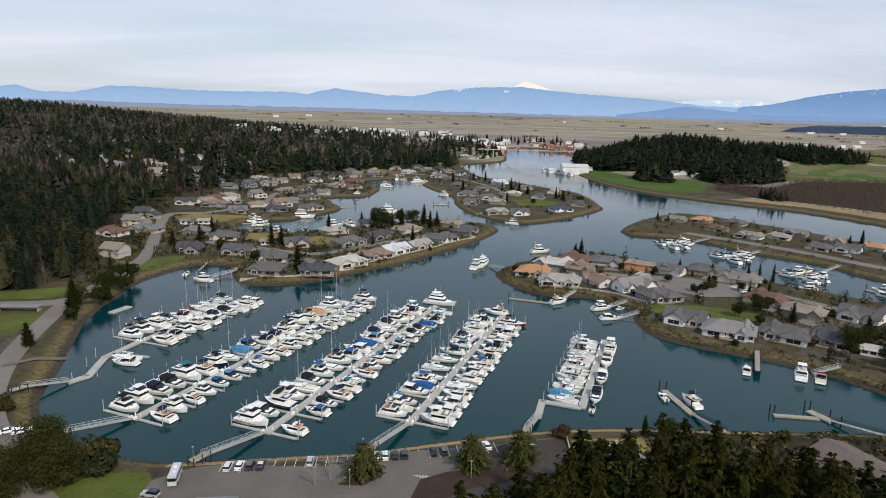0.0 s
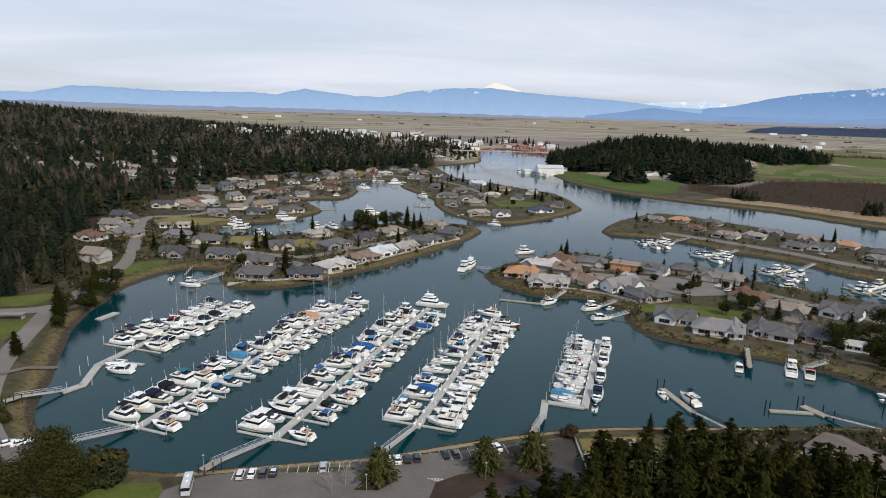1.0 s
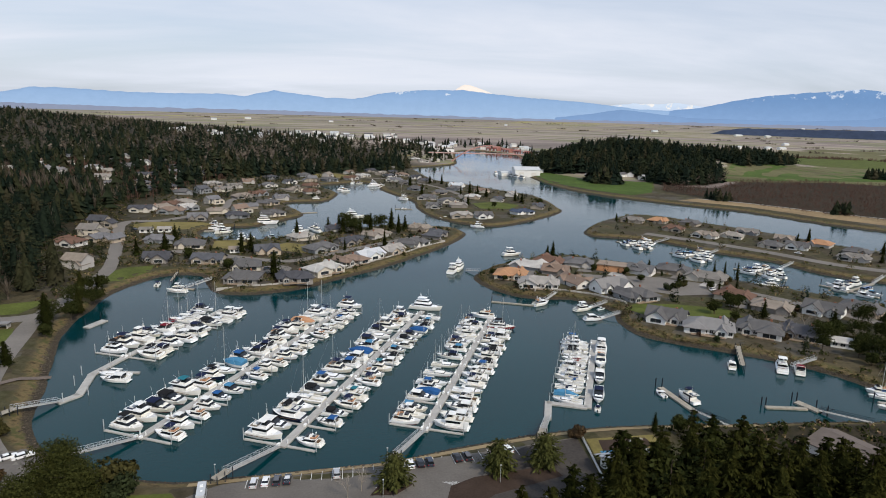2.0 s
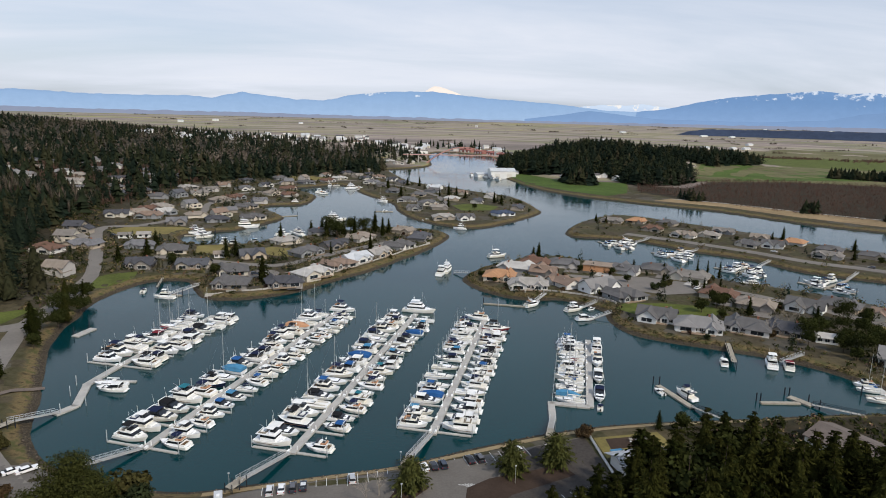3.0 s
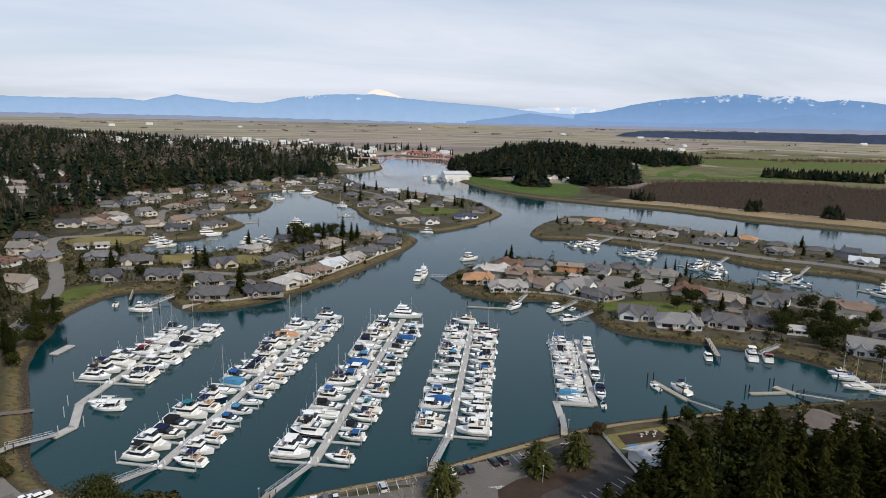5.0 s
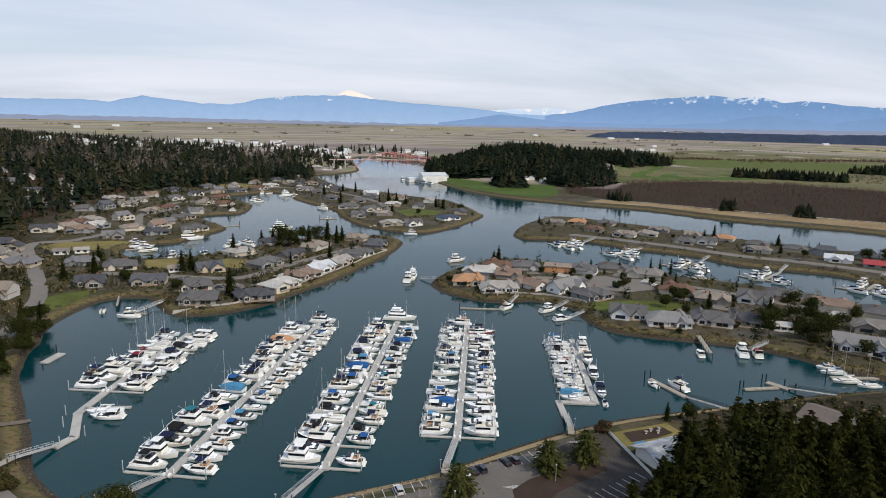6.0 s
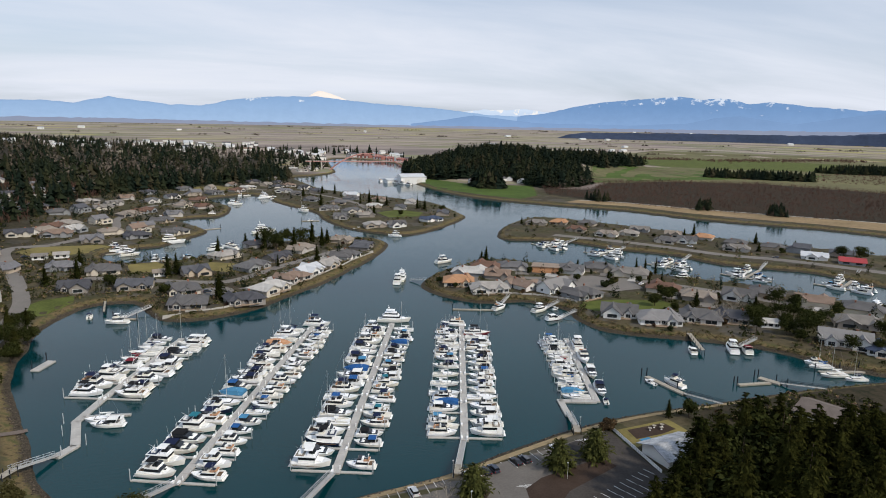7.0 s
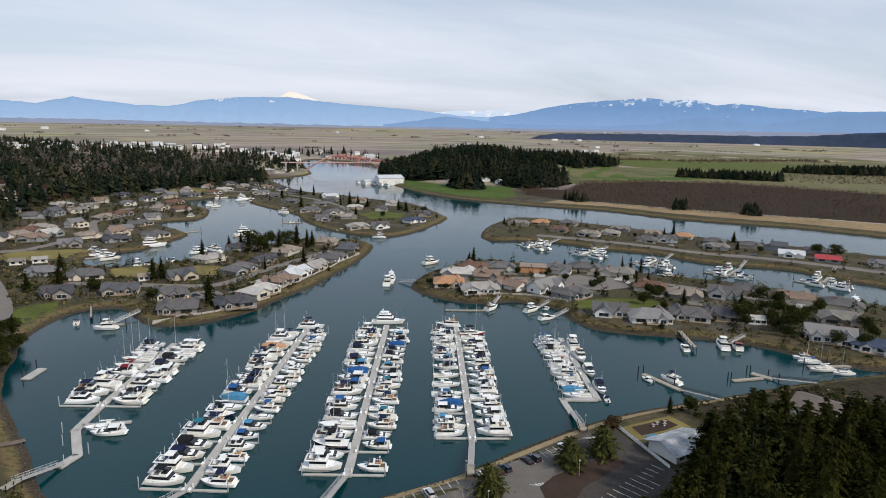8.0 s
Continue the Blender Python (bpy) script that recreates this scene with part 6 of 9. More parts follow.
def house(label, w=16, d=11, h=2.55, roof="hip", rise=2.6, wing=None, wall_m="wall", roof_m="roof", chimney=True, wins=5, garage=True, deck=True, storeys=1, lite=False):
    """A house round its own origin; its front, with the larger windows, faces -y."""
    r = thing("house", label, "house", "waterside houses")
    h = h * storeys
    blocks = [block(w, d, h, roof, rise, pose(0, 0, 0))]
    if wing:
        ww, wd, wx, wy, wroof, wrise = wing
        blocks.append(block(ww, wd, min(h, 2.9) + 0.05, wroof, wrise, pose(wx, wy, 0, 0, 0, 90)))
        side = -1 if wx > 0 else 1
        blocks.append(block(d * 0.75, w * 0.3, min(h, 2.9) + 0.02, "gable", rise * 0.72, pose(side * w * 0.3, d * 0.22, 0, 0, 0, 90)))
        blocks.append(block(d * 0.5, w * 0.22, min(h, 2.9) - 0.1, "gable", rise * 0.6, pose(side * w * 0.26, -d * 0.36, 0, 0, 0, 90)))
    part("wall", merge([q[0] for q in blocks]), M[wall_m], r)
    part("roof", merge([q[1] for q in blocks]), M[roof_m], r)
    fronts = []
    if wing:
        fronts = [(wx, wy - ww / 2 - 0.02, wd * 0.55), (side * w * 0.26, -d * 0.61 - 0.02, w * 0.13)]
    if lite:
        for x, y, k in fronts[:1]:
            plain_window(r, x, y, 1.45, k, 1.5, -90)
        for k in range(storeys):
            for x in (-w * 0.24, w * 0.24):
                plain_window(r, x, -d / 2 - 0.02, 1.6 + 2.9 * k, w * 0.24, 1.5, -90)
            plain_window(r, w / 2 + 0.02, 0, 1.6 + 2.9 * k, 1.8, 1.3, 0)
        if chimney and wing and w > 15:
            part("chimney", Shape().box((0, 0, 0), (0.8, 0.6, 2.4)).box((0, 0, 1.2), (0.95, 0.75, 0.12)), M["brick"], r, at=pose(w * 0.22, d * 0.12, h + rise * 0.7))
        return r
    for x, y, k in fronts:
        window(r, x, y, 1.4, k, 1.7, -90)
    for k in range(storeys):
        z = 1.55 + 2.9 * k
        for i in range(wins):
            x = -w / 2 + w * (i + 0.5) / wins
            window(r, x, -d / 2 - 0.02, z, w / wins * 0.62, 1.5, -90)
        for i in range(2):
            window(r, -w / 2 + w * (i + 0.5) / 2, d / 2 + 0.02, z + 0.1, 1.3, 1.1, 90)
        window(r, w / 2 + 0.02, -d * 0.2, z, 1.5, 1.3, 0)
        window(r, -w / 2 - 0.02, d * 0.1, z, 1.5, 1.3, 180)
    e = h - 0.32 if roof == "hip" else h - 0.18 - (rise * 0.6 / (d / 2) if roof == "gable" else 0)
    fy = d / 2 + 0.63
    part("fascia", Shape().box((0, -fy, e + 0.18), (w + 1.2, 0.07, 0.24)).box((0, fy, e + 0.18), (w + 1.2, 0.07, 0.24)), M["trim"], r, "white eaves board")
    part("door", Shape().box((0, 0, 1.05), (1.0, 0.1, 2.1)).box((0.35, -0.07, 1.0), (0.06, 0.06, 0.12)), M["door"], r, at=pose(w * 0.1, d / 2 + 0.06, 0))
    if garage:
        part("garage_door", Shape().box((0, 0, 1.1), (4.6, 0.08, 2.2)).box((0, 0.03, 0.75), (4.6, 0.08, 0.04)).box((0, 0.03, 1.5), (4.6, 0.08, 0.04)), M["garage"], r, at=pose(-w * 0.28, d / 2 + 0.05, 0))
    if chimney:
        part("chimney", Shape().box((0, 0, 0), (0.8, 0.6, 2.4)).box((0, 0, 1.2), (0.95, 0.75, 0.12)), M["brick"], r, at=pose(w * 0.22, d * 0.12, h + rise * 0.75))
    part("vent_pipe", Shape().tube((0, 0, -0.6), (0, 0, 0.5), 0.12, 6), M["galv"], r, at=pose(-w * 0.15, d * 0.2, h + rise * 0.65))
    if deck:
        part("deck", Shape().box((0, 0, 0), (w * 0.7, 3.0, 0.25)).box((0, -1.45, 0.6), (w * 0.7, 0.06, 0.06)), M["deck"], r, at=pose(0, -d / 2 - 1.6, 0.18))
    return r


def house_set(lite):
    def H(*a, **k):
        return house(*a, **k, lite=lite)
    return {
        "hip": H("low house with a grey hipped shingle roof", wing=(7, 8, 5, -4, "hip", 2.0)),
        "gable": H("low house with a grey gabled shingle roof", 17, 9.5, roof="gable", rise=2.4, wing=(8, 7, -4, -3.5, "gable", 1.9)),
        "wide": H("wide low house with a brown hipped roof", 20, 11, roof="hip", rise=2.8, wing=(8, 9, -5, -4, "gable", 2.2), wins=7),
        "two": H("two storey house with a gabled roof", 12, 9.5, roof="gable", rise=2.8, wing=(7, 8, 7, 0, "gable", 2.0), storeys=2, wins=4),
        "cross": H("house with crossed gables and a shingle roof", 14, 9, roof="gable", rise=2.8, wing=(11, 8, 3, -3, "gable", 2.8)),
        "white": H("white house with tall windows and a dark roof", 16, 10, roof="gable", rise=3.0, wing=(9, 8, -3, -4, "gable", 3.0), wall_m="wall_white", roof_m="roof_dark", wins=6),
        "dark": H("low house with a charcoal hipped roof and white trim", 17, 12, roof="hip", rise=3.0, wing=(8, 9, 4, -4, "hip", 2.4), roof_m="roof_dark", wins=6),
        "pale": H("house with a pale metal roof and white walls", 18, 12, roof="gable", rise=2.6, wing=(9, 8, -2, -4, "gable", 2.2), wall_m="wall_white", roof_m="roof_pale", wins=7),
        "orange": H("low house under an orange tile hipped roof", 16, 12, roof="hip", rise=3.0, wing=(8, 8, -4, -4, "hip", 2.2), roof_m="roof_orange"),
        "salmon": H("salmon coloured flat roofed house", 16, 11, h=3.6, roof="flat", rise=0.4, wall_m="wall_orange", roof_m="roof_tan", chimney=False),
        "brown": H("low house with a reddish brown roof", 17, 11, roof="hip", rise=2.8, wing=(8, 8, 4, -4, "gable", 2.4), roof_m="roof_brown"),
        "red": H("house with a bright red metal roof", 17, 11, roof="gable", rise=2.4, roof_m="roof_red"),
        "blue": H("low house with a slate blue roof", 20, 11, roof="hip", rise=2.4, wing=(9, 8, 5, -4, "hip", 2.0), roof_m="roof_blue", wall_m="wall_white"),
        "flat": H("modern house with low pale roofs and wide windows", 18, 11, h=3.4, roof="flat", rise=0.5, wing=(8, 8, -6, -3, "flat", 0.4), wall_m="wall_white", roof_m="roof_pale", wins=7, chimney=False),
        "greyhip": H("white walled house with a wide light grey hipped roof", 19, 13, roof="hip", rise=3.2, wing=(7, 8, -5, -4, "hip", 2.2), wall_m="wall_white", roof_m="roof_grey", wins=8),
        "manor": H("white house with grey gabled roofs and tall windows", 19, 9, h=3.4, roof="gable", rise=3.2, wing=(10, 7, 6, -2, "gable", 3.0), wall_m="wall_white", roof_m="roof_grey", wins=8),
        "small": H("small white outbuilding with a low roof", 8, 5.5, roof="gable", rise=1.2, wall_m="wall_white", chimney=False, garage=False, deck=False, wins=3),
    }


HOUSES = house_set(False)
HOUSES.update({"far_" + k: v for k, v in house_set(True).items()})
PLACED = []
DRIVES = []
HUSED = set()


def place_house(kind, x, y, rz, size=1.0):
    m = pose(x, y, ground_z(x, y) + 0.05, 0, 0, rz) @ Matrix.Diagonal((size, size, size, 1))
    src = HOUSES[kind]
    if kind in HUSED:
        ob = copy_thing(src, pose(0, 0, 0)); ob.matrix_basis = m
    else:
        HUSED.add(kind); src.matrix_basis = m
    PLACED.append((x, y))
    a = radians(rz + 90)
    DRIVES.append((x - 4 * math.cos(radians(rz)), y - 4 * math.sin(radians(rz)), a))


# the islet nearest the marina; turn 0 faces the marina
for k, x, y, rz in [("orange", 49, 335, -20), ("wide", 63, 354, 150), ("brown", 78, 366, 150), ("wide", 60, 317, -15), ("hip", 95, 362, 160), ("gable", 80, 319, 110), ("salmon", 112, 352, 150), ("manor", 95, 309, 25),
                    ("cross", 126, 344, 140), ("dark", 103, 294, 20), ("dark", 146, 346, 150), ("white", 104, 260, -35), ("wide", 157, 329, 140), ("brown", 153, 292, 140), ("hip", 161, 273, 140), ("greyhip", 116, 246, -28)]:
    place_house("far_" + k if y > 335 or x > 150 else k, x, y, rz, 1.0)
for k, x, y, rz in [("dark", 137, 243, -35), ("white", 184, 269, -50), ("hip", 152, 238, -35), ("small", 161, 226, -30), ("dark", 203, 270, 130), ("gable", 214, 250, 130), ("manor", 172, 197, -45), ("wide", 203, 216, -40),
                    ("blue", 181, 181, -50), ("dark", 226, 232, 130), ("cross", 76, 342, 150)]:
    place_house(k if y < 250 and x < 182 else "far_" + k, x, y, rz, 1.0)
# the spit
for k, x, y, rz in [("dark", -92, 326, -2), ("hip", -67, 327, 15), ("wide", -53, 346, 40), ("hip", -40, 366, 45), ("pale", -30, 381, 45), ("gable", -16, 396, 50), ("dark", -1, 419, 55), ("wide", 16, 449, 60), ("hip", 6, 475, 150), ("gable", -44, 421, 45),
                    ("wide", -60, 400, 40), ("small", -110, 393, 10), ("dark", -97, 353, 10), ("hip", -53, 470, 200), ("cross", -149, 370, 0), ("gable", -120, 368, -5), ("dark", -142, 408, 10), ("hip", -166, 423, 10), ("small", -185, 455, 5), ("small", -174, 459, 5)]:
    place_house("far_" + k if y > 400 else k, x, y, rz, 1.0)
for k, x, y, rz in [("wide", -26, 447, 230), ("hip", -75, 436, 215), ("cross", -92, 392, 20), ("gable", -216, 532, 10), ("cross", -166, 512, 10), ("hip", -139, 525, 20), ("wide", -193, 534, 5), ("two", -221, 467, -10), ("two", -213, 434, -10), ("wide", -198, 420, -15), ("brown", -212, 402, -15), ("two", -184, 351, 165)]:
    place_house("far_" + k, x, y, rz, 1.0)
# the far neighbourhood round the inner basin
FARH = [(-204, 543), (-200, 560), (-186, 551), (-158, 543), (-141, 545), (-113, 537), (-140, 572), (-159, 640), (-148, 660), (-121, 637), (-203, 700), (-200, 648), (-213, 632), (-180, 697), (-117, 698), (-97, 688), (-134, 777), (-161, 808), (-110, 802), (-90, 816), (-70, 903), (-40, 942), (-64, 840), (-26, 900), (-13, 876), (-175, 590), (-128, 600), (-185, 670), (-150, 730), (-105, 745), (-175, 745), (-50, 870), (-95, 850), (-125, 850), (-10, 930)]
for i, (x, y) in enumerate(FARH):
    place_house("far_" + ["wide", "hip", "gable", "cross", "dark", "brown", "two"][i * 5 % 7], x, y, 20 + (i * 67) % 50 + (180 if i % 3 == 0 else 0), 0.95)
HILLH = [(-245, 630), (-262, 660), (-285, 640), (-310, 705), (-338, 655), (-370, 690), (-395, 680), (-250, 800), (-220, 745), (-232, 770), (-405, 830), (-345, 840), (-460, 760), (-420, 700), (-275, 740), (-267, 785), (-242, 703), (-305, 788), (-274, 707), (-402, 758), (-365, 746), (-333, 776), (-307, 750), (-353, 683), (-300, 670), (-259, 750), (-180, 614), (-195, 575), (-385, 720), (-330, 715), (-420, 790), (-235, 655), (-290, 830), (-370, 800), (-440, 730)]
for i, (x, y) in enumerate(HILLH):
    place_house("far_" + ["gable", "hip", "small", "hip", "cross", "greyhip"][i % 6], x, y, -10 + (i * 37) % 40, 1.0)
POINTH = [("wide", 46, 541, 0), ("white", 64, 538, 10), ("blue", 103, 564, 30), ("hip", 50, 600, 180), ("cross", 26, 594, -20), ("wide", 43, 632, 20), ("hip", 72, 664, 160), ("gable", 126, 600, 60), ("dark", 15, 732, -30), ("cross", 5, 790, -20), ("wide", -8, 826, -20), ("hip", 3, 897, 20), ("gable", 32, 822, 150), ("pale", 67, 772, 150), ("gable", 95, 646, 60), ("wide", 24, 655, -20), ("hip", 40, 700, -20), ("dark", 60, 735, 150), ("cross", 20, 860, 30), ("gable", 118, 690, 60), ("hip", 90, 720, 150), ("wide", -10, 990, 30), ("cross", 10, 1030, 30), ("hip", 48, 1154, 20), ("gable", 71, 1178, 20), ("hip", 36, 1181, 20)]
for k, x, y, rz in POINTH:
    place_house("far_" + k, x, y, rz, 0.95)
# the channel dike island
for k, x, y, rz in [("wide", 191, 524, -35), ("orange", 213, 523, -40), ("dark", 236, 512, 130), ("brown", 209, 484, -40), ("wide", 222, 458, -45), ("gable", 264, 472, -45), ("hip", 243, 457, -45), ("cross", 276, 443, -45), ("dark", 252, 421, -50), ("white", 269, 417, -45),
                    ("orange", 292, 426, 130), ("wide", 284, 381, -45), ("dark", 300, 399, 130), ("dark", 315, 378, 130), ("two", 325, 361, 130), ("pale", 317, 343, -45), ("red", 327, 322, -45), ("gable", 345, 345, 130), ("hip", 350, 300, -45)]:
    place_house("far_" + k, x, y, rz, 0.9)
for k in [q for q in HOUSES if q not in HUSED]:
    for o in (*HOUSES[k].children_recursive, HOUSES[k]):
        bpy.data.objects.remove(o)

def low_wall(label, pts, h=0.7, w=0.45):
    """A low stone wall along the top of a bank, laid in lengths end to end."""
    r = thing("retaining_wall", label, "wall", "bank walls")
    p = rounded(pts, 3)[:-2]
    for a, b in zip(p, p[1:]):
        c = (a + b) / 2; L = float(np.hypot(*(b - a)))
        if L > 25:
            continue
        part("wall_length", Shape().box((0, 0, h / 2 - 0.5), (L - 0.03, w, h + 1.0), 0, 0.92), M["concrete"], r, at=pose(c[0], c[1], ground_z(c[0], c[1]), 0, 0, math.degrees(math.atan2(b[1] - a[1], b[0] - a[0]))))
    return r


low_wall("low pale stone wall along the top of the spit's bank", [(-106, 322), (-93, 315.5), (-76, 318.5), (-62, 329), (-47, 347), (-30, 366), (-15, 386), (2, 410), (17, 436)])
low_wall("low brown stone wall below the islet houses", [(56, 307.5), (70, 308), (84, 300), (95, 284)])
# paved drives and patios behind the nearer houses
for i, (x, y, a) in enumerate(DRIVES[:34]):
    c, s = math.cos(a), math.sin(a)
    quad = [(x + c * u - s * v, y + s * u + c * v) for u, v in ((5.5, -3.2), (15, -4.2), (15, 4.2), (5.5, 3.2))]
    if shore(np.array([q[0] for q in quad]), np.array([q[1] for q in quad])).min() > 8:
        draped("driveway", "grey paved drive behind a house", quad, M["concrete"] if i % 3 == 0 else M["road"], 0.15 + 0.004 * (i % 7), 4, "driveway")


# ---------------------------------------------------------------- trees and shrubs
def leaf_quads(pos, nrm, size, rs, aspect=1.6, axis=None):
    """Small leaf clumps: one bent pair of triangles at each place."""
    n = len(pos)
    a = rs.normal(size=(n, 3)) if axis is None else axis + rs.normal(0, 0.35, (n, 3))
    a = a - (a * nrm).sum(1, keepdims=True) * nrm; a /= np.linalg.norm(a, axis=1, keepdims=True) + 1e-9
    b = np.cross(nrm, a)
    s = size[:, None]
    v = np.stack([pos - a * s * aspect / 2, pos + b * s / 2 + nrm * s * 0.15, pos + a * s * aspect / 2, pos - b * s / 2 - nrm * s * 0.1], 1).reshape(-1, 3)
    i = np.arange(n)[:, None] * 4
    f = np.concatenate([i + [0, 1, 2], i + [0, 2, 3]], 1).reshape(-1, 3)
    return v, f


def conifer_mesh(seed, h, r, tiers, per, sprays, size, lean=0.0, core=0.5, rings_=(9, 7), taper=0.72):
    """Crown of a fir: whorls of drooping limbs, each a flat fan of needle sprays, round a dense core."""
    rs = np.random.RandomState(seed)
    P, N, S, A = [], [], [], []
    for t in range(tiers):
        u = (t + rs.uniform(-0.3, 0.3)) / tiers
        z = h * (0.08 + 0.9 * u)
        reach = r * (1 - u) ** taper * rs.uniform(0.72, 1.15) + 0.12
        for k in range(max(4, int(per * (1 - 0.5 * u)))):
            az = rs.uniform(0, 2 * np.pi)
            L = reach * rs.uniform(0.55, 1.2)
            droop = rs.uniform(0.05, 0.5) * (1 - 0.7 * u)
            q = np.linspace(0.3, 1, sprays) + rs.normal(0, 0.06, sprays)
            turn = az + np.where(np.arange(sprays) % 2, 1, -1) * rs.uniform(0.2, 0.9, sprays) * (1.1 - q)
            rad = q * L
            off = (np.where(np.arange(sprays) % 2, 1, -1) * rs.uniform(0.0, 0.3, sprays)) * L * (1.15 - q)
            x = rad * np.cos(az) - off * np.sin(az); y = rad * np.sin(az) + off * np.cos(az)
            zz_ = z + rad * (0.18 - droop * q) + rs.normal(0, 0.05 * L, sprays)
            P.append(np.stack([x + lean * z / h, y, zz_], 1))
            tilt = rs.normal(0, 0.45, (sprays, 3))
            nn = np.stack([np.cos(az) * 0.5 + tilt[:, 0], np.sin(az) * 0.5 + tilt[:, 1], 0.8 + tilt[:, 2] * 0.4], 1)
            A.append(np.stack([np.cos(turn), np.sin(turn), np.full(sprays, -droop * 0.9)], 1))
            N.append(nn / np.linalg.norm(nn, axis=1, keepdims=True)); S.append(size * rs.uniform(0.65, 1.35, sprays) * (0.65 + 0.5 * (1 - u)))
    v, f = leaf_quads(np.concatenate(P), np.concatenate(N), np.concatenate(S), rs, 3.0, np.concatenate(A))
    if core:
        n, m = rings_
        rings = []
        for i in range(m):
            u = i / (m - 1)
            a = np.arange(n) * 2 * np.pi / n + i * 0.35
            rr = r * core * (1 - u) ** (taper + 0.08) * rs.uniform(0.7, 1.2, n) + 0.03
            rings.append(np.stack([rr * np.cos(a) + lean * u, rr * np.sin(a), np.full(n, h * (0.1 + 0.8 * u)) + rs.normal(0, 0.02 * h, n)], 1))
        b = len(v)
        v = np.concatenate([v] + rings)
        i, k = np.meshgrid(np.arange(m - 1), np.arange(n), indexing="ij")
        q0, q1, q2, q3 = b + i * n + k, b + i * n + (k + 1) % n, b + (i + 1) * n + (k + 1) % n, b + (i + 1) * n + k
        f = np.concatenate([f, np.stack([q0, q1, q2], -1).reshape(-1, 3), np.stack([q0, q2, q3], -1).reshape(-1, 3)])
    return v, f


def stand_of(models, x, y, rs, hmin, hmax, wide=(0.85, 1.2)):
    """A stand of trees as one mesh: unit-high crowns set down at each place, turned and scaled."""
    V, F, T, at = [], [], [], 0
    z = height(x, y)
    for i in range(len(x)):
        v, f = models[rs.randint(len(models))]
        a, h, w = rs.uniform(0, 6.28), rs.uniform(hmin, hmax), rs.uniform(*wide)
        c, s = np.cos(a), np.sin(a)
        V.append(np.stack([x[i] + (v[:, 0] * c - v[:, 1] * s) * h * w, y[i] + (v[:, 0] * s + v[:, 1] * c) * h * w, z[i] + v[:, 2] * h], 1))
        F.append(f + at); at += len(v)
        T.append(np.full(len(v), rs.rand()))
    return np.concatenate(V), np.concatenate(F), np.concatenate(T)


def crown_mesh(seed, h, r, lobes, clumps, size, low=0.25):
    """Crown of a broad tree: several uneven lobes of leaf clumps."""
    rs = np.random.RandomState(seed)
    P, N, S = [], [], []
    for k in range(lobes):
        az, q = rs.uniform(0, 2 * np.pi), rs.rand() ** 0.6
        c = np.array([np.cos(az) * q * r * 0.62, np.sin(az) * q * r * 0.62, h * rs.uniform(low + 0.15, 0.82)])
        rr = r * rs.uniform(0.32, 0.55)
        d = rs.normal(size=(clumps, 3)); d /= np.linalg.norm(d, axis=1, keepdims=True)
        P.append(c + d * rr * rs.uniform(0.65, 1.08, (clumps, 1)) * [1, 1, 0.8]); n = d + rs.normal(0, 0.5, (clumps, 3)); n[:, 2] += 0.3
        N.append(n / np.linalg.norm(n, axis=1, keepdims=True)); S.append(size * rs.uniform(0.6, 1.4, clumps))
    return leaf_quads(np.concatenate(P), np.concatenate(N), np.concatenate(S), rs, 1.2)


def limb_shape(seed, h, r, n, trunk):
    """Trunk with a few limbs."""
    rs = random.Random(seed)
    s = Shape().tube((0, 0, -0.8), (0, 0, h * 0.45), trunk, 7, trunk * 0.7).tube((0, 0, h * 0.45), (0, 0, h * 0.97), trunk * 0.7, 6, trunk * 0.1)
    for i in range(n):
        a, z = rs.uniform(0, 6.28), h * rs.uniform(0.2, 0.7)
        L = r * rs.uniform(0.45, 0.85)
        s.tube((0, 0, z), (math.cos(a) * L, math.sin(a) * L, z + L * rs.uniform(0.1, 0.6)), trunk * 0.35, 5, trunk * 0.08)
    return s


def bare_shape(seed, h, r, n):
    """A leafless tree of forking limbs and twigs."""
    rs = random.Random(seed)
    s = Shape().tube((0, 0, -0.5), (0, 0, h * 0.35), 0.16, 6, 0.12)

    def fork(p, d, L, w, depth):
        e = p + d * L
        s.tube(p, e, w, 4 if depth < 2 else 3, w * 0.6)
        if depth < 4:
            for _ in range(3 if depth < 3 else 4):
                q = Vector((d.x + rs.uniform(-0.7, 0.7), d.y + rs.uniform(-0.7, 0.7), d.z + rs.uniform(-0.25, 0.4))).normalized()
                fork(p + d * L * rs.uniform(0.6, 1), q, L * rs.uniform(0.55, 0.8), w * 0.55, depth + 1)
    for _ in range(n):
        a = rs.uniform(0, 6.28)
        fork(Vector((0, 0, h * rs.uniform(0.2, 0.35))), Vector((math.cos(a) * 0.6, math.sin(a) * 0.6, 1)).normalized(), h * 0.26, 0.09, 0)
    return s


def tree_thing(label, crown, trunk, crown_m, category="tree", group="trees", name="conifer_tree"):
    r = thing(name, label, category, group)
    if crown:
        ob = new("crown", arrays_mesh("crown", crown[0], crown[1], crown_m)); ob.parent = r
    part("trunk", trunk, M["bark"] if crown else M["twig_pale"], r)
    return r


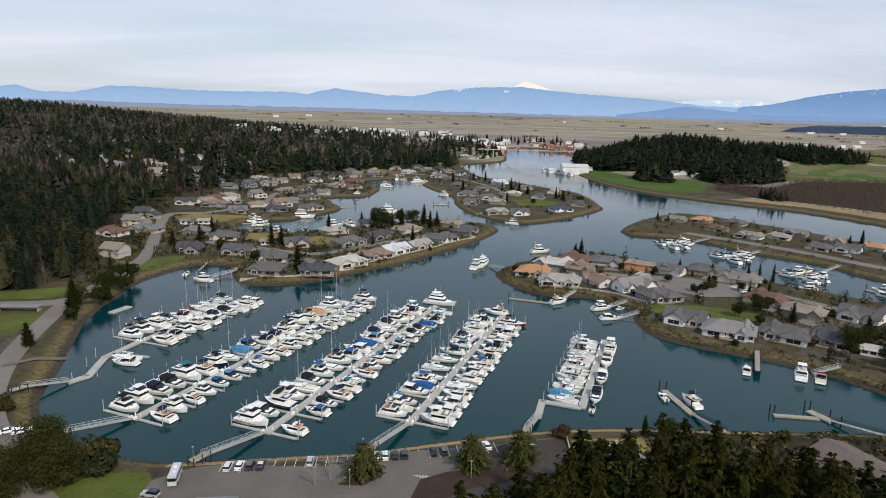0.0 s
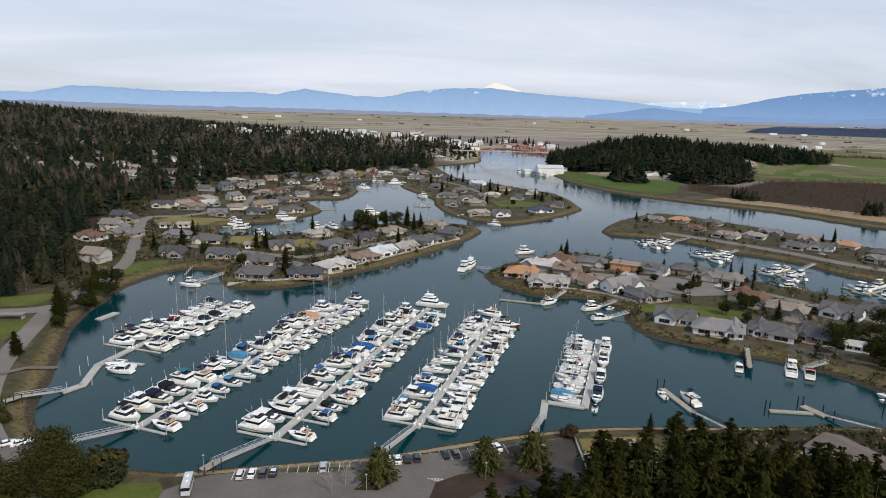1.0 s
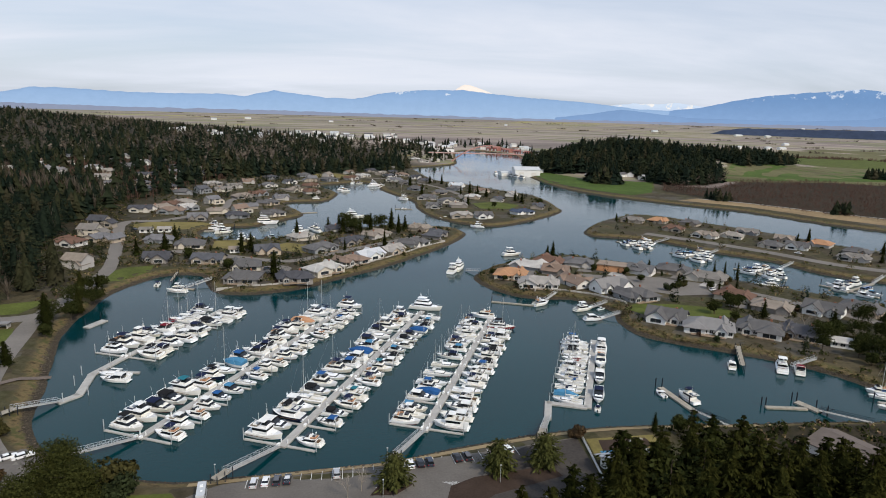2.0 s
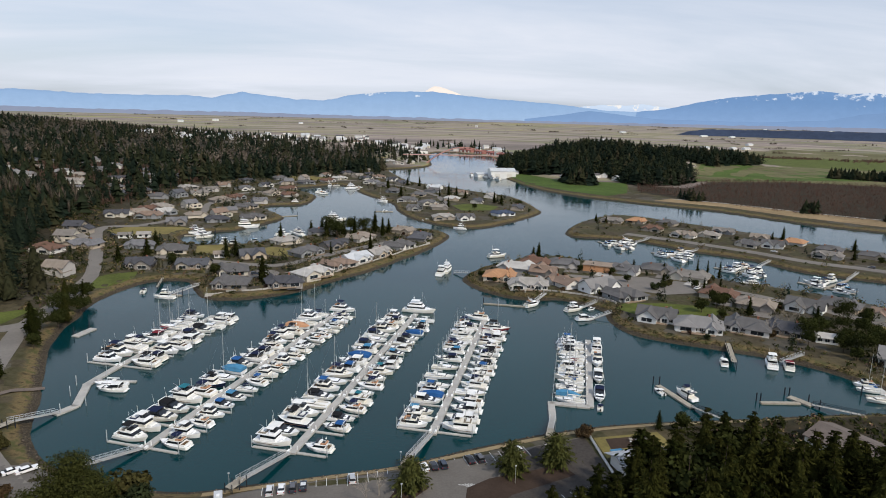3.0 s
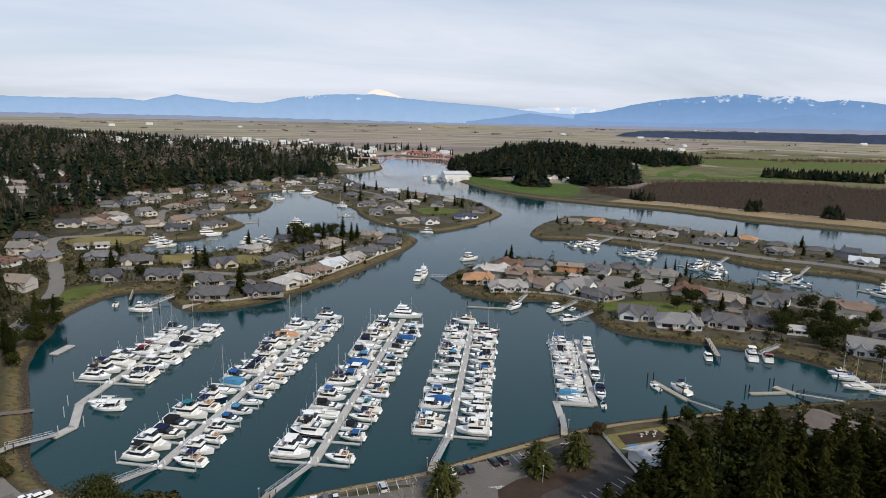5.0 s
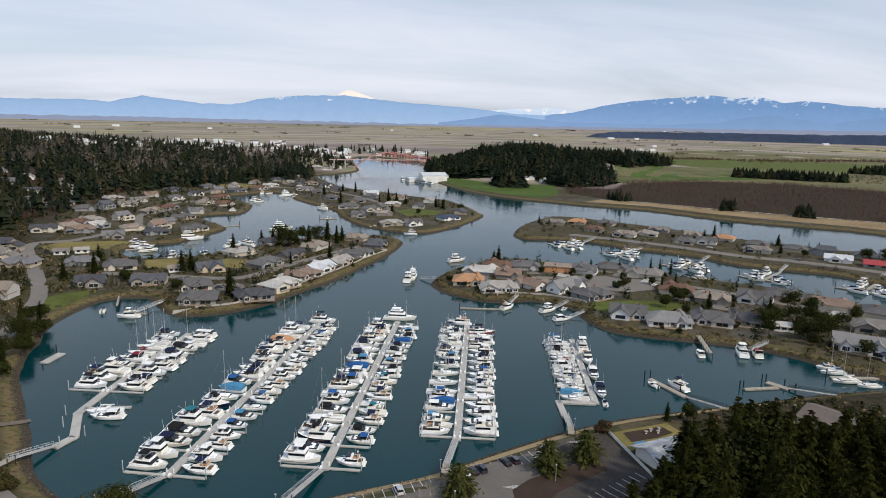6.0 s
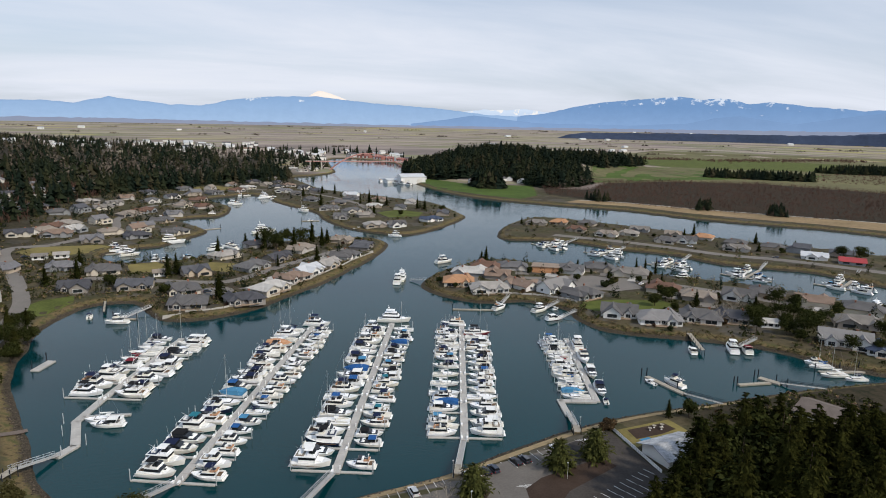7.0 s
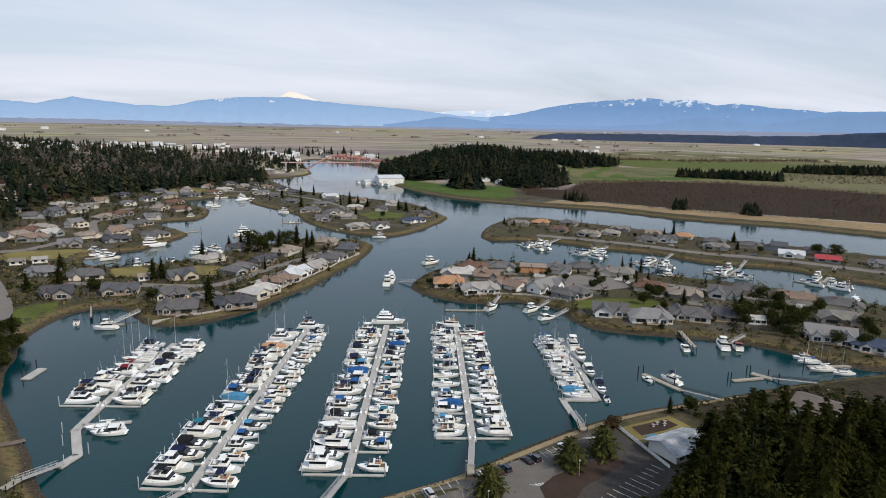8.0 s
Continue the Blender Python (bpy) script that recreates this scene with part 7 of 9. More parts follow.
GROVE = {}
for i in range(5):
    h = 20 + 2.2 * i
    GROVE["fir%d" % i] = tree_thing("tall dark green fir with drooping limbs", conifer_mesh(10 + i, h, 5.4 + 0.3 * i, 30, 15, 13, 0.42, 0.3 * (i - 2), 0.55, (9, 7), 0.5 + 0.04 * i), limb_shape(i, h, 3.5, 6, 0.38), M["needle_olive"] if i in (1, 3, 4) else M["needle"])
for i in range(3):
    h = 11 + 1.5 * i
    GROVE["mid%d" % i] = tree_thing("dark green garden conifer", conifer_mesh(30 + i, h, 2.9, 17, 10, 7, 0.36), limb_shape(20 + i, h, 1.8, 3, 0.2), M["needle"])
GROVE["slim"] = tree_thing("slender dark columnar conifer", conifer_mesh(40, 11, 1.3, 18, 9, 5, 0.3), limb_shape(29, 11, 0.8, 3, 0.15), M["needle"])
for i in range(3):
    h = 8 + 2 * i
    GROVE["broad%d" % i] = tree_thing("broad dark evergreen tree with a rounded crown", crown_mesh(50 + i, h, 4 + i, 17, 100, 0.55), limb_shape(50 + i, h, 3, 7, 0.25), M["leaf"], name="evergreen_tree")
GROVE["grand"] = tree_thing("large dense dark olive evergreen with a rounded crown", crown_mesh(58, 15, 8.2, 40, 330, 0.38, 0.0), limb_shape(58, 14, 6, 9, 0.4), M["leaf_grand"], name="evergreen_tree")
GROVE["pine"] = tree_thing("broad bushy green pine in the planting bed", conifer_mesh(65, 8.8, 5.0, 16, 15, 14, 0.36, 0.3, 0.55, (9, 7), 0.42), limb_shape(65, 8.4, 3, 8, 0.2), M["needle_light"], name="pine_tree")
GROVE["bush"] = tree_thing("brown and olive rounded bush by the lawn", crown_mesh(60, 5, 3.4, 12, 160, 0.5, 0.1), limb_shape(60, 4, 2, 5, 0.12), M["leaf_olive"], "bush", "bushes", "large_bush")
for i in range(2):
    GROVE["bare%d" % i] = tree_thing("pale leafless birch with fine twigs", None, bare_shape(70 + i, 9 + 2 * i, 3, 4), None, name="bare_tree")
TUSED = set()


def plant(kind, x, y, size=1.0, rz=None, sink=0.0):
    rz = RNG.uniform(0, 360) if rz is None else rz
    m = pose(x, y, ground_z(x, y) - sink, 0, 0, rz) @ Matrix.Diagonal((size, size, size * RNG.uniform(0.92, 1.08), 1))
    src = GROVE[kind]
    if kind in TUSED:
        ob = copy_thing(src, pose(0, 0, 0)); ob.matrix_basis = m
    else:
        TUSED.add(kind); src.matrix_basis = m
    return src


# the grove between the camera's side of the bay and the car park
R2 = random.Random(8)
GROVE_LINE = np.array([(6, 96), (18, 103), (27, 109), (34, 114), (42, 117), (56, 117), (66, 113), (78, 113), (92, 112), (100, 104), (88, 102), (70, 91), (52, 82), (40, 79), (16, 84), (6, 86)], float)
GROVE_SPOTS = []
for i in range(6000):
    x, y = R2.uniform(4, 112), R2.uniform(40, 128)
    if inside(GROVE_LINE, np.array([x]), np.array([y]))[0] and all((x - a) ** 2 + (y - b) ** 2 > 5.7 ** 2 for a, b in GROVE_SPOTS):
        GROVE_SPOTS.append((x, y))
for i, (x, y) in enumerate(GROVE_SPOTS):
    if R2.random() < 0.12:
        plant("broad2", x, y, R2.uniform(1.4, 1.8))
    else:
        plant("fir%d" % R2.randrange(5), x, y, R2.uniform(0.82, 1.04))
# the tall front row of the grove
for k, x, y, s in [("fir3", 32.5, 118, 0.84), ("fir1", 39, 121, 0.98), ("fir0", 36, 115, 1.08), ("fir4", 45, 120, 0.88), ("fir2", 51, 122, 0.96), ("fir0", 48, 115, 1.1), ("fir3", 57, 120.5, 0.9), ("fir1", 62, 117, 0.98), ("fir0", 67, 116, 0.95), ("fir2", 72, 114.5, 0.95), ("fir1", 77, 114.5, 0.98), ("fir3", 83, 112, 0.82), ("fir0", 89, 112, 1.02), ("fir1", 96, 110, 1.0), ("fir2", 102, 106, 0.98), ("fir2", 86, 105, 1.0), ("fir4", 93, 115, 0.8), ("fir3", 101, 113, 0.84), ("fir4", 26, 112, 0.8), ("fir0", 20, 107.5, 1.02), ("fir2", 15, 105, 0.9), ("fir1", 10, 100, 0.94), ("fir3", 4, 98, 0.84), ("fir0", -2, 96, 0.9), ("fir3", 29, 108, 0.85), ("fir0", 29.2, 115.1, 1.16), ("fir1", 25, 107, 0.98), ("fir0", 33.5, 121.5, 0.95), ("fir4", 19.4, 93.5, 1.02), ("fir4", 22, 81.5, 1.12), ("fir3", 46, 106, 1.06), ("fir3", 50, 104, 1.06), ("fir1", 63.5, 106.2, 0.92), ("fir2", 24, 101, 0.95), ("fir4", 54, 101, 0.98), ("fir3", 59, 99, 1.0), ("fir4", 62, 103, 0.92), ("fir3", 67, 100, 0.98), ("fir4", 72, 106, 0.9)]:
    plant(k, x, y, s)
# single trees near the shore
for k, x, y, s in [("pine", -17.5, 137.5, 1.0), ("bare0", -25, 135, 0.8), ("bare1", -28, 132, 0.6), ("pine", 8.5, 142, 1.0), ("pine", 20.5, 145, 1.05), ("pine", 7, 110, 1.15), ("pine", 14, 111, 1.1), ("pine", 21, 114, 1.1), ("pine", 2, 106, 1.1), 
                   ("grand", -93, 137, 0.88), ("grand", -87, 131, 0.84), ("bush", -81.5, 140, 1.5), ("bush", -79, 135, 1.3), ("bush", -110, 142, 0.9), ("bush", -122, 166, 0.9), ("grand", -96, 126, 0.8), ("bush", 33, 158, 0.8), ("mid1", 56, 160, 0.5), ("broad0", 62, 158, 0.7)]:
    plant(k, x, y, s)
for k, x, y, s in [("fir0", -146, 214, 0.45), ("broad1", -150, 268, 0.9), ("mid0", -157, 262, 1.1), ("broad2", -154, 262, 0.7), ("fir2", -153, 254, 0.55), ("broad0", -148, 243, 0.7), ("mid1", -150, 248, 0.8), ("broad2", -156, 284, 0.85), ("fir1", -151, 277, 0.55), ("broad1", -150, 290, 0.9), ("fir4", -158, 295, 0.5), ("broad1", -158, 304, 0.8), ("mid2", -153, 302, 0.9), ("broad0", -156, 312, 0.9), ("bare1", -152, 296, 0.8)]:
    plant(k, x, y, s)
# island and garden trees
for k, x, y, s in [("broad2", -47, 468, 1.0), ("broad1", -42, 455, 1.1), ("mid0", -50, 458, 0.99), ("mid1", -38, 466, 0.90), ("mid2", -30, 455, 1.0), ("broad2", -24, 470, 0.95), ("mid2", -10, 462, 0.90), ("mid0", -5, 470, 0.90), ("mid1", -15, 478, 1.1), ("broad1", -33, 478, 1.0), ("mid0", -78, 335, 1.12), ("mid0", -62, 478, 1.0), ("mid1", -54, 476, 0.90), ("bare0", 3, 460, 1.0),
                   ("mid2", -106, 388, 0.9), ("mid0", -102, 396, 0.9), ("mid1", -80, 440, 0.9), ("broad0", -104, 345, 0.7), ("broad1", -132, 372, 0.6), ("mid1", -152, 392, 0.9), ("mid0", -165, 382, 0.8), ("slim", -45, 400, 0.7), ("mid2", -20, 412, 0.7), ("broad0", -135, 380, 0.6), ("mid1", -158, 430, 0.81)]:
    plant(k, x, y, s * 1.2)
for k, x, y, s in [("mid0", 80, 379, 0.9), ("mid1", 84, 381, 0.9), ("slim", 163, 332, 1.0), ("slim", 168, 330, 1.0), ("slim", 160, 303, 0.9), ("mid1", 148, 342, 0.6), ("broad0", 146, 276, 0.9), ("broad1", 144, 282, 0.7), ("broad2", 161, 231, 0.75), ("broad1", 166, 236, 0.8), ("broad2", 188, 250, 0.85), ("broad1", 194, 243, 0.9),
                   ("broad2", 182, 226, 0.7), ("broad1", 190, 222, 0.75), ("broad0", 178, 218, 0.8), ("bare0", 143, 236, 0.9), ("bare1", 160, 248, 0.8), ("bare0", 168, 226, 0.9), ("bare1", 186, 214, 0.9), ("broad0", 84, 345, 0.5), ("broad0", 100, 350, 0.5), ("broad1", 116, 340, 0.5), ("mid0", 133, 350, 0.7), ("broad0", 126, 254, 0.5), ("broad2", 198, 200, 0.7), ("broad1", 192, 192, 0.7), ("broad1", 166, 222, 0.8), ("broad2", 172, 232, 0.8), ("broad0", 186, 236, 0.9), ("broad1", 204, 228, 0.8), ("mid1", 150, 262, 0.8), ("broad0", 134, 258, 0.6), ("mid0", 172, 246, 0.9), ("broad2", 168, 190, 0.6), ("broad1", 176, 184, 0.7), ("broad0", 158, 206, 0.7), ("broad0", 40, 340, 0.45), ("broad0", 44, 326, 0.4), ("broad2", 164, 210, 0.85), ("broad2", 173, 213, 0.8), ("broad1", 159, 214, 0.8), ("broad1", 150, 222, 0.7), ("broad1", 141, 274, 0.85), ("broad0", 130, 268, 0.9), ("slim", 175, 329, 1.0), ("slim", 148, 298, 0.9), ("bare1", 149, 245, 0.9), ("bare0", 171, 256, 1.0), ("broad2", 155, 230, 0.8), ("bush", 132, 312, 0.9), ("bush", 126, 308, 0.8), ("bush", 138, 316, 0.7), ("broad0", 118, 324, 0.6), ("mid0", 140, 326, 0.5), ("broad0", 150, 310, 0.6), ("bush", 108, 318, 0.6), ("broad1", 186, 236, 0.7)]:
    plant(k, x, y, s)
for k, x, y, s in [("mid0", 184, 520, 0.6), ("mid1", 178, 528, 0.6), ("mid2", 287, 432, 0.9), ("mid1", 282, 437, 0.6), ("mid0", 318, 398, 0.90), ("mid0", 296, 372, 0.7), ("broad1", 338, 340, 0.9), ("broad2", 340, 326, 0.9), ("broad0", 228, 500, 0.5), ("broad0", 255, 440, 0.5), ("mid1", 330, 372, 0.6), ("broad0", 305, 360, 0.6),
                   ("slim", 62, 690, 1.1), ("mid2", 72, 690, 1.2), ("mid1", 80, 686, 1.0), ("mid0", 88, 676, 1.0), ("mid2", 112, 640, 1.0), ("mid0", 118, 634, 1.0), ("broad1", 132, 618, 0.8), ("mid1", 60, 610, 0.9), ("broad0", 84, 600, 0.7), ("mid1", 10, 770, 1.1), ("mid0", 36, 800, 1.1), ("mid2", 50, 790, 1.0), ("mid1", 20, 690, 1.0)]:
    plant(k, x, y, s)

# garden shrubs round the houses
SHRUB = []
for i in range(4):
    v, f = crown_mesh(90 + i, 1.8, 1.1, 6, 34, 0.38, -0.1)
    SHRUB.append(arrays_mesh("shrub", v, f, M["leaf_olive"]))
made = 0
for i in range(4000):
    if made >= 64:
        break
    x, y = R2.choice(PLACED[:41]) if R2.random() < 0.75 else R2.choice(PLACED)
    a, q = R2.uniform(0, 6.28), R2.uniform(8.5, 13)
    x, y = x + math.cos(a) * q, y + math.sin(a) * q
    if shore(np.array([x]), np.array([y]))[0] < 4 or min((x - p) ** 2 + (y - k) ** 2 for p, k in PLACED) < 64:
        continue
    ob = new("shrub", SHRUB[made % 4])
    ob.matrix_basis = pose(x, y, ground_z(x, y) - 0.1, 0, 0, R2.uniform(0, 360)) @ Matrix.Diagonal((*[R2.uniform(0.8, 1.9)] * 2, R2.uniform(0.8, 1.7), 1))
    tagged(ob, "rounded olive and brown garden shrub", "shrub", "garden shrubs")
    made += 1


# ---------------------------------------------------------------- woods
def scatter(poly, count, seed, gap_from=(), gap=12.0, min_shore=6.0):
    """Random places inside an outline, clear of houses, roads and water."""
    rs = np.random.RandomState(seed)
    p = np.array(poly, float)
    lo, hi = p.min(0), p.max(0)
    x, y = rs.uniform(lo[0], hi[0], count), rs.uniform(lo[1], hi[1], count)
    ok = inside(p, x, y)
    x, y = x[ok], y[ok]
    ok = shore(x, y) > min_shore
    x, y = x[ok], y[ok]
    keep = np.ones(len(x), bool)
    for q in PAVED:
        keep &= ~inside(q, x, y)
    for a, b in gap_from:
        near = (np.abs(x - a) < gap + 1) & (np.abs(y - b) < gap + 1)
        keep[near] &= (x[near] - a) ** 2 + (y[near] - b) ** 2 > gap ** 2
    return x[keep], y[keep], rs


def fir_cloud(x, y, rs, hmin, hmax, tiers, per, slim=0.17, layer=0.15):
    """Many small firs as one set of triangles: whorls of drooping limbs on each."""
    n = len(x)
    z = height(x, y)
    h = rs.uniform(hmin, hmax, n)
    sl = slim * rs.uniform(0.7, 1.35, n)
    lean = rs.normal(0, 0.02, (2, n)) * h
    V = []
    for t in range(tiers):
        u = (t + 0.3) / tiers
        az0 = rs.uniform(0, 6.28, n)
        for k in range(per):
            az = az0 + 2 * np.pi * k / per + rs.normal(0, 0.3, n)
            r = h * sl * (1 - u) ** 0.75 * rs.uniform(0.5, 1.35, n) + 0.3
            zb = z + h * (0.1 + 0.86 * u) + rs.normal(0, 0.02, n) * h
            w = r * rs.uniform(0.4, 0.75, n)
            c, s = np.cos(az), np.sin(az)
            cx, cy = x + lean[0] * u, y + lean[1] * u
            drop = h * layer * rs.uniform(0.2, 1.3, n)
            top = np.stack([cx - c * 0.15, cy - s * 0.15, zb + h * layer * rs.uniform(0.5, 1.1, n)], 1)
            a = np.stack([cx + c * r - s * w, cy + s * r + c * w, zb - drop], 1)
            b = np.stack([cx + c * r + s * w, cy + s * r - c * w, zb - drop * rs.uniform(0.3, 1.5, n)], 1)
            V.append(np.stack([top, a, b], 1))
    v = np.concatenate(V).reshape(-1, 3)
    return v, np.arange(len(v)).reshape(-1, 3), np.tile(np.repeat(rs.rand(n), 3), tiers * per)


def tree_cloud(x, y, rs, hmin, hmax, clumps, slim=0.24, leaf=0.1, point=0.8, foot=0.12):
    """Many trees as one set of leaf clumps: point shapes the crown from a fir (0.8) to a round head (0.35)."""
    n = len(x)
    z = height(x, y)
    h = rs.uniform(hmin, hmax, n)
    r = h * slim * rs.uniform(0.75, 1.3, n)
    lean = rs.normal(0, 0.03, (2, n)) * h
    P, N, S = [], [], []
    for k in range(clumps):
        u = 1 - (1 - (k + rs.rand(n)) / clumps) ** 0.62
        az = rs.uniform(0, 6.28, n)
        shell = r * (1 - u) ** point * (np.minimum(1, 0.35 + u * 4) if point < 0.6 else 1) * rs.uniform(0.45, 1.12, n) + 0.1
        c, s = np.cos(az), np.sin(az)
        P.append(np.stack([x + lean[0] * u + c * shell, y + lean[1] * u + s * shell, z + h * (foot + (1 - foot) * u) - shell * 0.15], 1))
        d = np.stack([c * 0.75, s * 0.75, np.full(n, 0.6)], 1) + rs.normal(0, 0.16, (n, 3))
        N.append(d / np.linalg.norm(d, axis=1, keepdims=True)); S.append(h * leaf * rs.uniform(0.6, 1.4, n) * (1.1 - 0.55 * u))
    return (*leaf_quads(np.concatenate(P), np.concatenate(N), np.concatenate(S), rs, 1.5), np.tile(np.repeat(rs.rand(n), 4), clumps))


def twig_cloud(x, y, rs, hmin, hmax, twigs, spread_=0.28, width=0.09):
    """Leafless thicket: thin upright trunks and fans of twigs."""
    n = len(x)
    z = height(x, y)
    h = rs.uniform(hmin, hmax, n)
    V = []
    for k in range(twigs):
        az = rs.uniform(0, 6.28, n)
        zb = z + (h * rs.uniform(0.0, 0.5, n) if k else 0)
        L = h * rs.uniform(0.35, 0.6, n) if k else h
        out = L * (rs.uniform(0.1, 1, n) * spread_ * 2 if k else 0.03)
        w = (width if k else width * 2) * rs.uniform(0.7, 1.5, n) * h / 5
        p = np.stack([x, y, zb], 1)
        side = np.stack([-np.sin(az) * w, np.cos(az) * w, 0 * w], 1)
        tip = np.stack([x + np.cos(az) * out, y + np.sin(az) * out, zb + L], 1)
        V.append(np.stack([p - side, p + side, tip], 1))
    v = np.concatenate(V).reshape(-1, 3)
    return v, np.arange(len(v)).reshape(-1, 3)


def stuff(name, label, category, vf, material):
    return tagged(new(name, arrays_mesh(name, vf[0], vf[1], material, tones=vf[2] if len(vf) > 2 else None)), label, category, kind="stuff")


STREETS = [(-156, 240), (-162, 266), (-163, 300), (-165, 330), (-169, 355), (-182, 395), (-198, 440), (-210, 475), (-172, 262), (-185, 259), (-200, 256), (-220, 253), (-240, 250)]
WEST_NEAR = [(-166, 276), (-178, 292), (-176, 316), (-200, 330), (-228, 400), (-240, 480), (-238, 560), (-245, 600), (-330, 620), (-470, 680), (-700, 800), (-700, 300), (-300, 225), (-240, 240), (-244, 262), (-200, 268)]
HILL_TOWN = [(-225, 610), (-222, 740), (-195, 825), (-260, 870), (-480, 860), (-480, 690), (-330, 620)]
WEST_FAR = [(-260, 870), (-195, 830), (-150, 890), (-110, 960), (-50, 1060), (20, 1090), (60, 1130), (104, 1210), (115, 1330), (60, 1600), (-100, 1750), (-420, 2200), (-1000, 2500), (-1700, 2500), (-2300, 1900), (-2300, 1000), (-1500, 500), (-700, 300), (-700, 800), (-470, 690), (-480, 860)]


def clumpy(x, y, rs, keep=0.62, scale=0.012):
    """Thins a stand by a slow noise, so that it breaks into clumps and gaps."""
    n = np.array([noise.noise((a * scale, b * scale, 4.0)) + 0.5 * noise.noise((a * scale * 3.3, b * scale * 3.3, 9.0)) for a, b in zip(x, y)])
    ok = (n + rs.uniform(-0.35, 0.35, len(x))) > np.quantile(n, 1 - keep) - 0.1
    return x[ok], y[ok]


UNIT_FIRS = [conifer_mesh(200 + i, 1.0, 0.17 + 0.02 * i, 14, 8, 5, 0.028, 0.02 * (i - 1), 0.62, (7, 5)) for i in range(4)]
x, y, rs = scatter(WEST_NEAR, 6600, 1, PLACED + STREETS, 12.0)
x, y = clumpy(x, y, rs, 0.85)
close = (y < 470) & (x > -330)
stuff("conifer_forest", "dense dark fir forest on the hillside above the road", "forest", stand_of(UNIT_FIRS, x[close], y[close], rs, 12, 25, (0.95, 1.4)), M["forest"])
stuff("conifer_forest", "tall firs in the hillside forest", "forest", fir_cloud(x[~close], y[~close], rs, 7, np.where(y[~close] > 540, 13, 23), 7, 6, 0.27, 0.15), M["forest"])
x, y, rs = scatter(WEST_FAR, 17000, 2, PLACED, 13.0)
x, y = clumpy(x, y, rs, 0.6, 0.008)
stuff("conifer_forest", "dark fir forest on the far hill", "forest", fir_cloud(x[::2], y[::2], rs, 10, 23, 4, 5, 0.3, 0.2), M["forest"])
stuff("conifer_forest", "rounded dark evergreens on the far hill", "forest", tree_cloud(x[1::2], y[1::2], rs, 8, 18, 13, 0.36, 0.2, 0.5), M["forest"])
x, y, rs = scatter(HILL_TOWN, 700, 31, PLACED, 13.0)
stuff("conifer_clump", "scattered firs between the hillside houses", "trees", fir_cloud(x, y, rs, 6, 15, 8, 6, 0.26), M["forest"])
x, y, rs = scatter(WEST_FAR, 11000, 3, PLACED, 10.0)
x, y = clumpy(x, y, rs, 0.45, 0.006)
stuff("bare_forest", "grey brown leafless trees among the firs", "forest", tree_cloud(x, y, rs, 12, 24, 9, 0.26, 0.13, 0.4, 0.3), M["twig_grey"])
x, y, rs = scatter(WEST_NEAR, 1100, 4, PLACED + STREETS, 10.0)
stuff("bare_forest", "grey brown leafless trees at the forest edge", "forest", twig_cloud(x, y, rs, 10, 19, 40, 0.4, 0.07), M["twig_grey"])
x, y, rs = scatter([(-120, 600), (-215, 600), (-225, 760), (-130, 880), (-40, 960), (20, 1060), (40, 900), (0, 840), (-60, 850), (-110, 790), (-90, 720), (-130, 640)], 320, 32, PLACED, 9.0)
stuff("conifer_clump", "firs between the far neighbourhood houses", "trees", tree_cloud(x, y, rs, 5, 13, 40, 0.32, 0.1, 0.5), M["forest"])
x, y, rs = scatter([(-238, 690), (-200, 840), (-125, 905), (-65, 1000), (0, 1080), (40, 1070), (-5, 965), (-45, 955), (-85, 905), (-115, 865), (-170, 825), (-205, 760), (-222, 690)], 1500, 34, PLACED, 8.0)
stuff("conifer_forest", "tall dark firs behind the far neighbourhood", "forest", fir_cloud(x, y, rs, 11, 24, 7, 6, 0.27, 0.14), M["forest"])
x, y, rs = scatter([(-262, 560), (-232, 560), (-222, 640), (-215, 720), (-200, 790), (-300, 860), (-470, 860), (-480, 700), (-330, 620)], 170, 36, PLACED, 9.0)
stuff("conifer_clump", "tall firs standing over the hillside houses", "trees", fir_cloud(x, y, rs, 13, 25, 8, 6, 0.24, 0.13), M["forest"])
SLOPE = [(-235, 560), (-225, 600), (-215, 700), (-190, 800), (-240, 820), (-420, 800), (-420, 640), (-280, 560)]
x, y, rs = scatter(SLOPE, 2600, 5, PLACED, 9.0)
stuff("bare_thicket", "reddish brown leafless brush below the hillside houses", "brush", twig_cloud(x, y, rs, 3, 8, 14, 0.4, 0.16), M["twig"])
for k, (outline, n) in enumerate(((EAST, 3000), (EAST_END, 800))):
    x, y, rs = scatter(outline, n, 6 + 40 * k)
    stuff("conifer_wood", "compact dark fir wood beside the meadow", "wood", fir_cloud(x[::3], y[::3], rs, 17, 28, 8, 6, 0.3, 0.12), M["forest"])
    stuff("conifer_wood", "rounded evergreens in the wood beside the meadow", "wood", tree_cloud(np.concatenate([x[1::3], x[2::3]]), np.concatenate([y[1::3], y[2::3]]), rs, 14, 27, 40, 0.34, 0.1, 0.5), M["forest"])
x, y, rs = scatter([(345, 848), (371, 812), (441, 842), (490, 915), (520, 985), (470, 930), (420, 880)], 260, 45)
stuff("bare_forest", "grey brown leafless trees before the fir wood", "forest", tree_cloud(x, y, rs, 9, 18, 26, 0.3, 0.09, 0.4, 0.25), M["twig_grey"])
